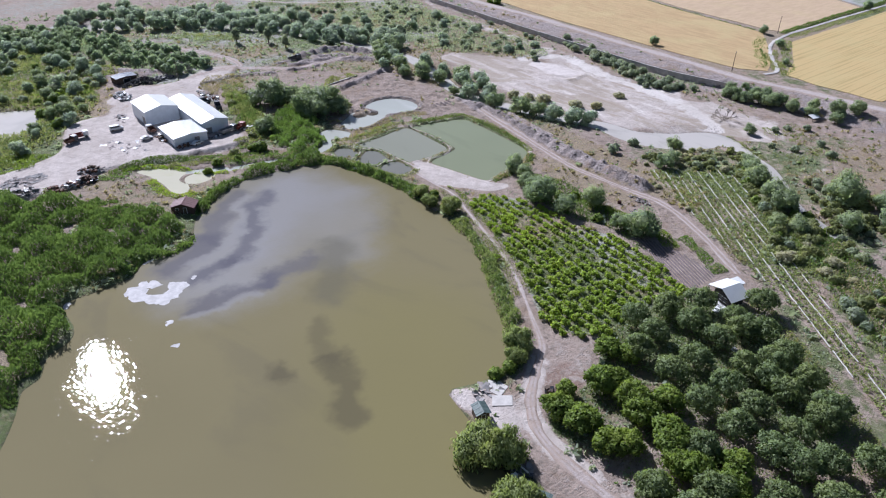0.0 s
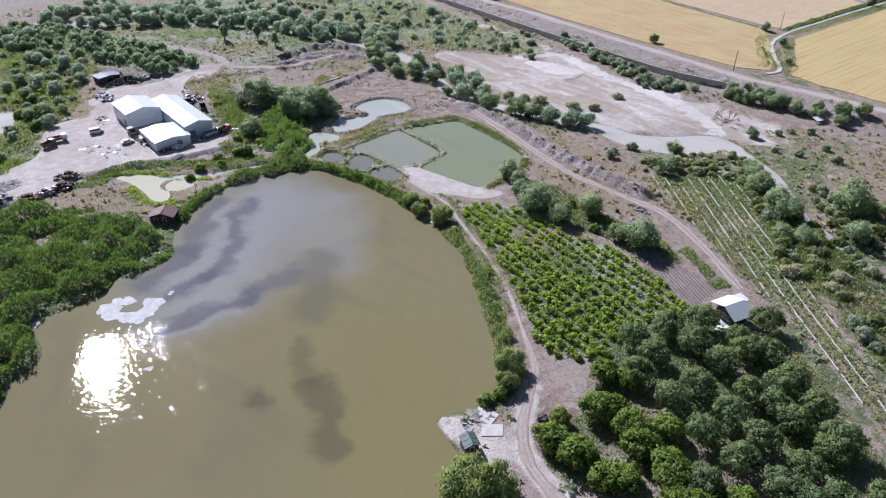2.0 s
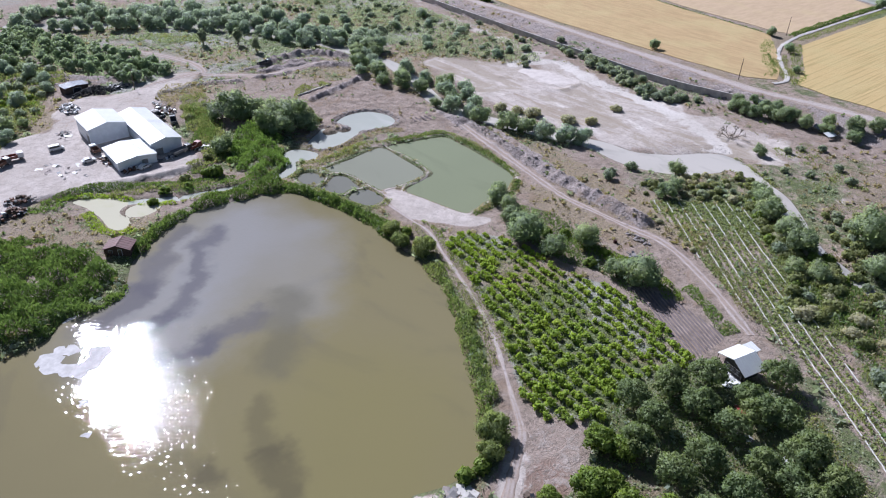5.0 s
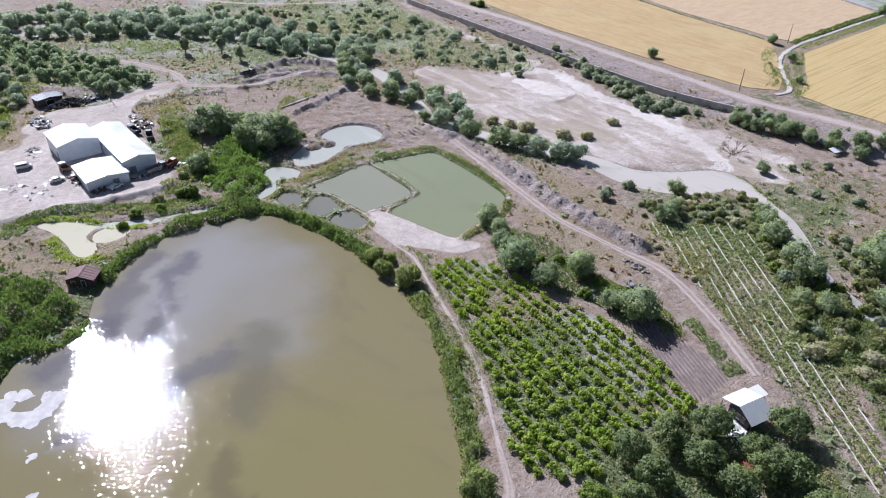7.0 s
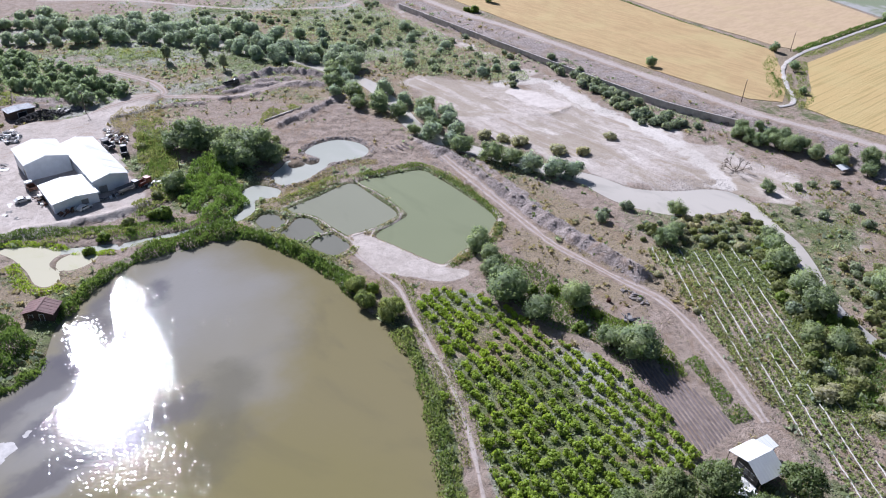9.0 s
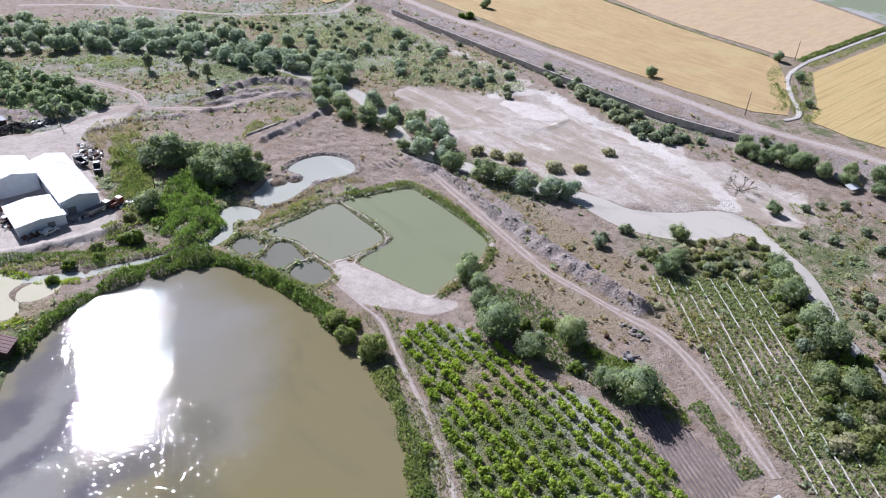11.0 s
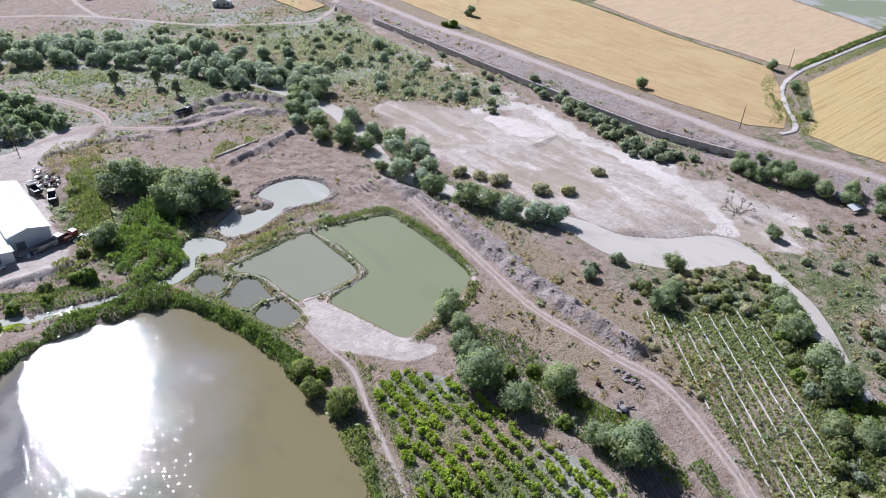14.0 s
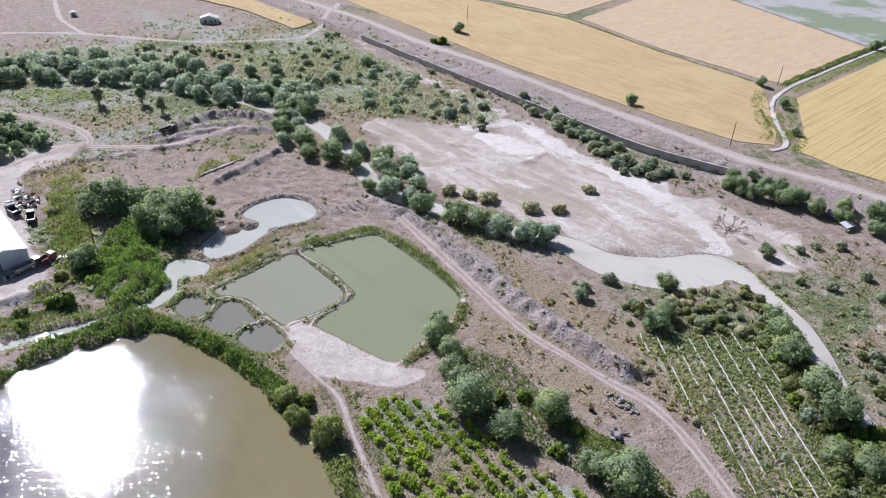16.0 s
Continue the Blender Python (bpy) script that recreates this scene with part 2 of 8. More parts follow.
O = {}
for _n, _p in (("lake", LAKE), ("main", POND_MAIN), ("mid", POND_MID), ("a", POND_A), ("b", POND_B), ("c", POND_C), ("grey", POND_GREY),
               ("pool", STREAM_POOL), ("yellow", POND_YELLOW), ("yellow_b", POND_YELLOW_B), ("rleft", RIVER_LEFT), ("bed", RIVERBED),
               ("mud", MUDPOOL), ("yard", YARD), ("graded", GRADED), ("plaza", PLAZA), ("clearing", CLEARING), ("vines", VINES), ("plot", PLOT),
               ("crop", CROP), ("reeds_left", REEDS_LEFT), ("reeds_far", REEDS_FAR), ("reeds_yard", REEDS_YARD), ("orchard", ORCHARD),
               ("scrub", SCRUB_RIGHT), ("foam", FOAM)):
    O[_n] = smooth(_p)
for _n, _p in (("stream", STREAM), ("river", RIVER), ("path", PATH), ("road_right", ROAD_RIGHT), ("track", TRACK_BACK), ("track_b", TRACK_BACK_B),
               ("back", ROAD_BACK), ("back_b", ROAD_BACK_B), ("ditch", DITCH), ("levee", LEVEE)):
    O[_n] = smooth(_p, False, 2.5)
WATERS = {"lake": -0.12, "main": 0.05, "mid": 0.07, "a": 0.04, "b": 0.03, "c": 0.02, "grey": 0.1, "pool": 0.0, "yellow": 0.0, "yellow_b": 0.01,
          "rleft": -0.1}


def river_half(line):
    """Half the river's width along its way: narrow under the willows, wide at the ford."""
    y = line[:, 1]
    return np.interp(y, [53, 72, 80, 87, 96, 104, 112, 122, 130, 145, 165, 200, 260, 300, 330, 430], [1.8, 1.9, 2.6, 3.2, 3.4, 2.4, 3.0, 7.5, 8.0, 5.5, 3.3, 3.4, 3.6, 3.4, 4.4, 4.8])


def band(line, half):
    t = np.gradient(line, axis=0)
    t /= np.linalg.norm(t, axis=1, keepdims=True) + 1e-9
    nrm = np.stack([-t[:, 1], t[:, 0]], 1)
    half = np.asarray(half).reshape(-1, 1) if np.ndim(half) else half
    return np.concatenate([line + nrm * half, (line - nrm * half)[::-1]])


O["river_area"] = band(O["river"], river_half(O["river"]))
O["stream_area"] = band(O["stream"], np.interp(np.arange(len(O["stream"])), [0, 3, 8, 60], [1.6, 1.8, 1.4, 1.2]))
WATERS["river_area"], WATERS["stream_area"] = -0.15, -0.03

# ---- terrain ----
def lines(core, lo, hi):
    k = np.linspace(0, 1, 22)[1:] ** 2.6
    return np.concatenate([(core[0] - (core[0] - lo) * k)[::-1], core, core[-1] + (hi - core[-1]) * k])


GX = lines(np.concatenate([np.arange(-40, 108, 1.5), np.arange(108, 216, 0.75), np.arange(216, 345, 1.5)]), -4500, 4500)
GY = lines(np.concatenate([np.arange(-10, 105, 1.5), np.arange(105, 312, 0.75), np.arange(312, 440, 1.5)]), -4500, 4500)
XX, YY = np.meshgrid(GX, GY, indexing="ij")


def levee_x(y):
    p = np.array(LEVEE)[::-1]
    return np.interp(y, p[:, 1], p[:, 0])


def wall_x(y):
    p = np.array(WALL)[::-1]
    return np.interp(y, p[:, 1], p[:, 0])


D = {k: sdf(XX, YY, v, True, 30.0 if k in ("lake", "river_area") else 16.0) for k, v in O.items() if k in WATERS or k in (
    "bed", "mud", "yard", "graded", "plaza", "clearing", "vines", "plot", "crop", "orchard", "scrub", "reeds_left", "reeds_far", "reeds_yard")}
L = {k: sdf(XX, YY, O[k], False) for k in ("path", "road_right", "track", "track_b", "back", "back_b", "ditch", "stream")}
SPOIL = [([(190.5, 216), (189, 207), (187.6, 198), (186.2, 186), (184.8, 176), (183.6, 164.5), (183.2, 155), (181.6, 141), (180.6, 127), (180.4, 112)], 4.1, 3.3),
         ([(195, 204), (193, 188), (190, 174), (188, 160)], 2.8, 1.1), ([(178.5, 186), (179.5, 176)], 2.2, 0.9),
         ([(155, 253.5), (166, 257), (177, 260.6), (192, 266)], 2.4, 1.9), ([(150, 290), (157, 289.5), (164, 288.5)], 2.2, 1.9), ([(154, 296), (160, 294), (166, 291)], 1.8, 1.6), ([(150, 302), (158, 301)], 1.8, 1.4),
         ([(163, 305), (172, 308), (186, 307), (196, 294)], 3.6, 3.2), ([(163, 296), (176, 292), (190, 282)], 4.0, 2.2), ([(170, 300), (182, 297)], 3.6, 1.8),
         ([(66, 345), (80, 341), (92, 330), (104, 320)], 3.0, 1.8), ([(72, 331), (84, 327), (96, 321)], 2.5, 1.4), ([(126, 296), (133, 295), (141, 290)], 2.4, 1.5),
         ([(61.4, 229.3), (72.7, 226.2), (84.7, 223.5), (95, 223.6)], 1.4, 0.8), ([(237, 230), (241, 222), (241, 210), (242, 204), (249, 201), (258, 204)], 1.8, 0.7), ([(211.6, 244.8), (215.6, 230), (218.8, 221.6)], 1.4, 0.6)]
near = vnoise(XX, YY, 9, 1) * 0.5 + vnoise(XX, YY, 3.2, 2) * 0.3 + vnoise(XX, YY, 25, 3) * 0.5
H = 0.42 + 0.2 * near
H = H + 0.8 * ramp(-D["yard"], -1.6, 0.4) * (1 - 0.2 * near)
H = H - 0.3 * ramp(-D["bed"], -4, 4)
heaps = np.zeros_like(H)
rough = 0.45 * vnoise(XX, YY, 1.7, 15) + 0.3 * vnoise(XX, YY, 4.5, 18)
mrng = np.random.default_rng(5)
for pts, w, hh in SPOIL:
    ridge = sdf(XX, YY, smooth(pts, False, 2.0), False) + rough
    heaps = np.maximum(heaps, 0.75 * hh * np.clip(1 - ridge / w, 0, 1) * (1 + 0.35 * vnoise(XX, YY, 2.2, 17)))
    for c in smooth(pts, False, 1.9):
        c = c + mrng.normal(0, 0.8, 2)
        rad, top = w * mrng.uniform(0.5, 1.0), hh * mrng.uniform(0.4, 1.0)
        k = (np.abs(XX - c[0]) < rad + 1) & (np.abs(YY - c[1]) < rad + 1)
        dd = np.hypot(XX[k] - c[0], (YY[k] - c[1])) + rough[k]
        heaps[k] = np.maximum(heaps[k], top * np.clip(1 - dd / rad, 0, 1) ** 0.9)
H = H + heaps
H = H + (0.75 + 0.3 * vnoise(XX, YY, 1.6, 16)) * (1 - ramp(np.abs(D["grey"] - 1.5), 0.1, 1.4))
H = H + (0.26 * vnoise(XX, YY, 1.9, 6) + 0.26 * vnoise(XX * 0.9 + YY * 0.45, YY * 0.2 - XX * 0.1, 1.3, 7)) * ramp(-D["graded"], -1, 2)
for k in ("path", "road_right", "track", "track_b", "back", "back_b"):
    H = H + (0.45 - H) * 0.6 * (1 - ramp(L[k], 1.0, 2.4)) * (D["yard"] > 0)
H = H + (0.1 - H) * ramp(-D["mud"], -1.5, 0.5)
dl = XX - levee_x(YY)
dw = XX - wall_x(YY)
walled = ramp(YY, 146, 152)
prof = np.interp(dl, [-26, -20, -5, -4, 4, 10], [0, 0.3, 3.5, 3.7, 3.7, 0.75])
bench = np.where(dw > 0.4, 2.9 + np.clip((dw - 0.4) * 0.06, 0, 0.8) + 0.25 * vnoise(XX, YY, 2.4, 20), 0.25)
prof = np.where((dl < -3.5), prof * (1 - walled) + bench * walled, prof)
on = (YY < 560) & (YY > 40) & (dl > -26) & (dl < 10)
H = np.where(on, prof + 0.12 * near, H)
far = (dl >= 10)
H = np.where(far, 0.75 + 0.05 * near, H)
H = H - 0.3 * (1 - ramp(L["ditch"], 1.0, 3.0)) * (XX > 335)
for k, level in WATERS.items():
    s = 0.45 if k in ("main", "mid", "a", "b", "c", "grey") else 0.3
    cap = level + D[k] * s
    if k == "river_area":
        cap = level + D[k] * 0.14 + np.maximum(D[k] - 2.5, 0) * 0.6
    H = np.minimum(H, np.maximum(cap, level - 1.6))


for _x, _y, _r, _h in ((149, 221.6, 2.6, 1.3), (147.3, 223.5, 2.0, 1.0), (143.5, 222, 2.6, 1.1), (153.5, 214.2, 2.2, 0.9)):
    H = np.maximum(H, 0.05 + _h * np.clip(1.1 - (np.hypot(XX - _x, YY - _y) + rough) / _r, -1, 1))


def zat(x, y):
    """The ground's height there."""
    i = np.clip(np.searchsorted(GX, x) - 1, 0, len(GX) - 2)
    j = np.clip(np.searchsorted(GY, y) - 1, 0, len(GY) - 2)
    f, g = (x - GX[i]) / (GX[i + 1] - GX[i]), (y - GY[j]) / (GY[j + 1] - GY[j])
    return (H[i, j] * (1 - f) + H[i + 1, j] * f) * (1 - g) + (H[i, j + 1] * (1 - f) + H[i + 1, j + 1] * f) * g


# ---- materials ----
def mat(name, build):
    m = bpy.data.materials.new(name)
    m.use_nodes = True
    build(Nodes(m.node_tree))
    return m


class Nodes:
    """A short hand for node trees."""

    def __init__(self, tree):
        self.t = tree
        self.bsdf = tree.nodes["Principled BSDF"]
        self.out = tree.nodes["Material Output"]
        self.geo = tree.nodes.new("ShaderNodeNewGeometry")
        self.pos = self.geo.outputs["Position"]

    def put(self, socket, value):
        if hasattr(value, "is_output"):
            self.t.links.new(value, socket)
        elif socket.type == "RGBA" and len(value) == 3:
            socket.default_value = (*value, 1)
        else:
            socket.default_value = value

    def noise(self, scale, detail=4, rough=0.6, stretch=None, warp=0.0, local=False):
        n = self.t.nodes.new("ShaderNodeTexNoise")
        n.inputs["Scale"].default_value, n.inputs["Detail"].default_value, n.inputs["Roughness"].default_value = scale, detail, rough
        n.inputs["Distortion"].default_value = warp
        src = self.pos
        if local:
            src = self.t.nodes.new("ShaderNodeTexCoord").outputs["Object"]
        if stretch:
            mp = self.t.nodes.new("ShaderNodeMapping")
            mp.inputs["Scale"].default_value = stretch[:3]
            if len(stretch) > 3:
                mp.inputs["Rotation"].default_value = (0, 0, radians(stretch[3]))
            self.t.links.new(src, mp.inputs["Vector"])
            src = mp.outputs[0]
        self.t.links.new(src, n.inputs["Vector"])
        return n.outputs["Fac"]

    def step(self, value, a, b, lo=0.0, hi=1.0):
        n = self.t.nodes.new("ShaderNodeMapRange")
        n.interpolation_type = "SMOOTHSTEP"
        self.put(n.inputs["Value"], value)
        for k, v in (("From Min", a), ("From Max", b), ("To Min", lo), ("To Max", hi)):
            n.inputs[k].default_value = v
        return n.outputs["Result"]

    def calc(self, op, a, b=0.0):
        n = self.t.nodes.new("ShaderNodeMath")
        n.operation = op
        self.put(n.inputs[0], a)
        self.put(n.inputs[1], b)
        return n.outputs[0]

    def mix(self, fac, a, b, kind="MIX"):
        n = self.t.nodes.new("ShaderNodeMix")
        n.data_type, n.blend_type = "RGBA", kind
        self.put(n.inputs[0], fac)
        self.put(n.inputs[6], a)
        self.put(n.inputs[7], b)
        return n.outputs[2]

    def attr(self, name):
        n = self.t.nodes.new("ShaderNodeAttribute")
        n.attribute_name = name
        return n.outputs["Fac"]

    def bump(self, height, distance, strength=1.0):
        n = self.t.nodes.new("ShaderNodeBump")
        n.inputs["Strength"].default_value = strength
        self.put(n.inputs["Distance"], distance)
        self.put(n.inputs["Height"], height)
        self.t.links.new(n.outputs[0], self.bsdf.inputs["Normal"])
        return n.outputs[0]

    def set(self, color=None, rough=None, metal=None, spec=None):
        for k, v in (("Base Color", color), ("Roughness", rough), ("Metallic", metal), ("Specular IOR Level", spec)):
            if v is not None:
                self.put(self.bsdf.inputs[k], v)


def plain(name, color, rough=0.7, metal=0.0, vary=0.25, scale=1.2, dirt=(0.2, 0.17, 0.15), dirty=0.3):
    """Paint, metal or cloth with uneven tone and some dirt."""
    def build(n):
        dark = tuple(c * (1 - vary) for c in color)
        c = n.mix(n.step(n.noise(scale, 5), 0.3, 0.7), color, dark)
        c = n.mix(n.step(n.noise(scale * 0.35, 6, 0.7, warp=0.6), 0.55, 0.8, 0, dirty), c, dirt)
        n.set(c, n.step(n.noise(scale * 3, 3), 0.3, 0.7, max(rough - 0.1, 0.05), min(rough + 0.1, 1)), metal)
    return mat(name, build)


def soil_color(n, fine, mid):
    soil = n.mix(n.step(mid, 0.3, 0.7), (0.41, 0.32, 0.27), (0.225, 0.165, 0.13))
    return n.mix(n.step(fine, 0.3, 0.75, 0, 0.6), soil, (0.46, 0.38, 0.325))


def ground_build(n):
    fine, mid, big = n.noise(2.2, 6, 0.7), n.noise(0.32, 6, 0.65, warp=0.4), n.noise(0.045, 5, 0.6)
    soil = soil_color(n, fine, mid)
    straw = n.mix(n.step(fine, 0.3, 0.7), (0.41, 0.33, 0.235), (0.25, 0.195, 0.135))
    green = n.mix(n.step(mid, 0.3, 0.7), (0.18, 0.215, 0.085), (0.095, 0.122, 0.045))
    green = n.mix(n.step(fine, 0.45, 0.8, 0, 0.7), green, (0.25, 0.265, 0.135))
    pale = n.mix(n.step(mid, 0.25, 0.75), (0.64, 0.57, 0.53), (0.45, 0.385, 0.345))
    pale = n.mix(n.step(fine, 0.5, 0.8, 0, 0.45), pale, (0.32, 0.27, 0.265))
    stone = n.mix(n.step(n.noise(1.3, 3, 0.8), 0.35, 0.65), (0.46, 0.395, 0.375), (0.28, 0.23, 0.215))
    jit = n.calc("ADD", n.calc("MULTIPLY", n.calc("SUBTRACT", mid, 0.5), 1.1), n.calc("MULTIPLY", n.calc("SUBTRACT", fine, 0.5), 0.7))
    col = soil
    # dry grey-green grass, its tone paled partly to stand for haze
    meadow = n.mix(n.step(fine, 0.3, 0.7), (0.44, 0.43, 0.38), (0.29, 0.295, 0.25))
    col = n.mix(n.step(n.calc("ADD", n.attr("redden"), n.calc("MULTIPLY", jit, 0.5)), 0.3, 0.7, 0, 0.85), col, n.mix(n.step(fine, 0.3, 0.7), (0.32, 0.215, 0.17), (0.22, 0.142, 0.108)))
    for name, c in (("stone", stone), ("meadow", meadow), ("straw", straw), ("pale", pale), ("green", green)):
        col = n.mix(n.step(n.calc("ADD", n.attr(name), jit), 0.35, 0.65), col, c)
    streak = n.noise(0.16, 6, 0.65, (1.0, 0.22, 1.0, -16), 0.5)
    col = n.mix(n.calc("MULTIPLY", n.attr("bed"), n.step(streak, 0.5, 0.66, 0, 0.8)), col, (0.35, 0.275, 0.21))
    col = n.mix(n.calc("MULTIPLY", n.attr("bed"), n.step(streak, 0.46, 0.32, 0, 0.85)), col, (0.76, 0.70, 0.655))
    tan = n.noise(0.05, 6, 0.7, (1.0, 0.4, 1.0, -16), 1.0)
    col = n.mix(n.calc("MULTIPLY", n.attr("bed"), n.step(tan, 0.48, 0.6, 0, 0.75)), col, (0.37, 0.305, 0.24))
    col = n.mix(n.step(n.calc("ADD", n.attr("bleach"), n.calc("MULTIPLY", jit, 0.7)), 0.3, 0.8, 0, 0.8), col, (0.72, 0.665, 0.625))
    col = n.mix(n.step(n.attr("wet"), 0.2, 1.0, 0, 0.75), col, (0.07, 0.055, 0.035))
    col = n.mix(n.step(big, 0.35, 0.7, 0, 0.22), col, (0.30, 0.25, 0.20))
    rust = n.calc("MULTIPLY", n.step(n.noise(0.09, 6, 0.7, warp=0.8), 0.52, 0.64, 0, 0.55), n.step(n.attr("pale"), 0.9, 0.3))
    col = n.mix(rust, col, (0.29, 0.2, 0.135))
    n.set(col, 0.95, 0, 0.2)
    grit = n.noise(1.1, 5, 0.75)
    col = n.mix(n.calc("MULTIPLY", n.step(grit, 0.5, 0.64, 0, 0.62), n.step(n.attr("pale"), 0.2, 0.8, 1.0, 0.35)), col, (0.13, 0.11, 0.085))
    col = n.mix(n.calc("MULTIPLY", n.step(n.noise(0.9, 6, 0.8), 0.55, 0.72, 0, 0.35), n.step(n.attr("pale"), 0.2, 0.8, 1.0, 0.4)), col, (0.52, 0.46, 0.44))
    n.set(col)
    n.bump(n.calc("ADD", n.calc("ADD", fine, grit), n.calc("MULTIPLY", mid, 2.0)), n.step(n.attr("pale"), 0.2, 0.8, 0.4, 0.22), 0.75)


GROUND = mat("earth", ground_build)


def track_build(n):
    fine, mid, rub = n.noise(2.2, 6, 0.7), n.noise(0.32, 6, 0.65, warp=0.4), n.noise(0.8, 6, 0.7)
    c = soil_color(n, fine, mid)
    jit = n.calc("ADD", n.calc("MULTIPLY", n.calc("SUBTRACT", mid, 0.5), 1.3), n.calc("MULTIPLY", n.calc("SUBTRACT", rub, 0.5), 1.2))
    worn = n.step(n.calc("ADD", n.attr("worn"), jit), 0.3, 0.85)
    c = n.mix(worn, c, n.mix(n.step(rub, 0.3, 0.7), (0.53, 0.46, 0.43), (0.40, 0.335, 0.305)))
    c = n.mix(n.step(n.noise(1.1, 5, 0.75), 0.52, 0.68, 0, 0.4), c, (0.15, 0.125, 0.10))
    n.set(c, 0.95, 0, 0.2)
    n.bump(n.calc("ADD", fine, rub), 0.25, 0.8)


TRACK = mat("trodden_dust", track_build)


def water_build(base, swirl, amount, rough=0.06, ripple=0.02, wind=1.0, film=1.0):
    def build(n):
        w = n.noise(0.03, 5, 0.55, (1.0, 0.5, 1.0, 35), 2.6)
        c = n.mix(n.step(w, 0.5, 0.66, 0, amount), base, swirl)
        c = n.mix(n.step(n.noise(0.012, 3, 0.5), 0.35, 0.65, 0, 0.5), c, tuple(b * 0.8 for b in base))
        n.set(c, 0.9, 0, 0.0)
        sep = n.t.nodes.new("ShaderNodeSeparateXYZ")
        n.t.links.new(n.pos, sep.inputs[0])
        gust = n.calc("MULTIPLY", n.step(sep.outputs[0], 22, 48, 0.34 if wind < 1 else wind, wind), n.step(n.noise(0.06, 3, 0.6), 0.3, 0.7, 0.7, 1.3))
        if wind < 1:
            lee = n.calc("SUBTRACT", n.calc("ADD", n.calc("MULTIPLY", sep.outputs[0], 0.5), 150.0), sep.outputs[1])
            lee = n.calc("ADD", lee, n.calc("MULTIPLY", n.step(sep.outputs[0], 65, 77), 30.0))
            gust = n.calc("MULTIPLY", gust, n.step(n.calc("ADD", lee, n.calc("MULTIPLY", n.noise(0.12, 3, 0.6), 9.0)), 19, 33, 0.15, 1.0))
        wav = n.calc("ADD", n.noise(1.6, 0, 0.4, (1.0, 1.35, 1.0, 25)), n.calc("MULTIPLY", n.noise(0.8, 0, 0.4), 0.6))
        ruffled = n.bump(n.calc("MULTIPLY", wav, gust), ripple, 1.0)
        n.t.links.remove(n.bsdf.inputs["Normal"].links[0])
        gloss, fres, mx = n.t.nodes.new("ShaderNodeBsdfGlossy"), n.t.nodes.new("ShaderNodeFresnel"), n.t.nodes.new("ShaderNodeMixShader")
        gloss.distribution = "BECKMANN"
        gloss.inputs["Roughness"].default_value, fres.inputs["IOR"].default_value = rough, 1.33
        n.put(gloss.inputs["Color"], (film, film, film))
        n.t.links.new(ruffled, gloss.inputs["Normal"])
        n.t.links.new(ruffled, fres.inputs["Normal"])
        n.t.links.new(fres.outputs[0], mx.inputs[0])
        n.t.links.new(n.bsdf.outputs[0], mx.inputs[1])
        n.t.links.new(gloss.outputs[0], mx.inputs[2])
        n.t.links.new(mx.outputs[0], n.out.inputs["Surface"])
    return build


def lake_build(n):
    """Olive silt water, sky reflection coloured into its arm, pale streaks and dark silt plumes with ragged outlines.
    """
    water_build((0.218, 0.187, 0.102), (0.172, 0.15, 0.094), 0.5, 0.066, 0.064, 0.95, 0.5)(n)
    base = n.bsdf.inputs["Base Color"].links[0].from_socket
    sep = n.t.nodes.new("ShaderNodeSeparateXYZ")
    n.t.links.new(n.pos, sep.inputs[0])
    wx = n.calc("MULTIPLY", n.calc("SUBTRACT", n.noise(0.07, 4, 0.6), 0.5), 14.0)
    wy = n.calc("MULTIPLY", n.calc("SUBTRACT", n.noise(0.09, 4, 0.6), 0.5), 14.0)
    x, y = n.calc("ADD", sep.outputs[0], wx), n.calc("ADD", sep.outputs[1], wy)
    for ax, ay, bx, by, wide, color, amount in LAKE_TINTS:
        lx, ly = bx - ax, by - ay
        px_, py_ = n.calc("SUBTRACT", x, ax), n.calc("SUBTRACT", y, ay)
        k = n.calc("DIVIDE", n.calc("ADD", n.calc("MULTIPLY", px_, lx), n.calc("MULTIPLY", py_, ly)), lx * lx + ly * ly)
        k = n.calc("MAXIMUM", n.calc("MINIMUM", k, 1.0), 0.0)
        dx, dy = n.calc("SUBTRACT", px_, n.calc("MULTIPLY", k, lx)), n.calc("SUBTRACT", py_, n.calc("MULTIPLY", k, ly))
        d = n.calc("SQRT", n.calc("ADD", n.calc("MULTIPLY", dx, dx), n.calc("MULTIPLY", dy, dy)))
        base = n.mix(n.step(d, wide * 0.15, wide, amount, 0.0), base, color)
    n.put(n.bsdf.inputs["Base Color"], base)


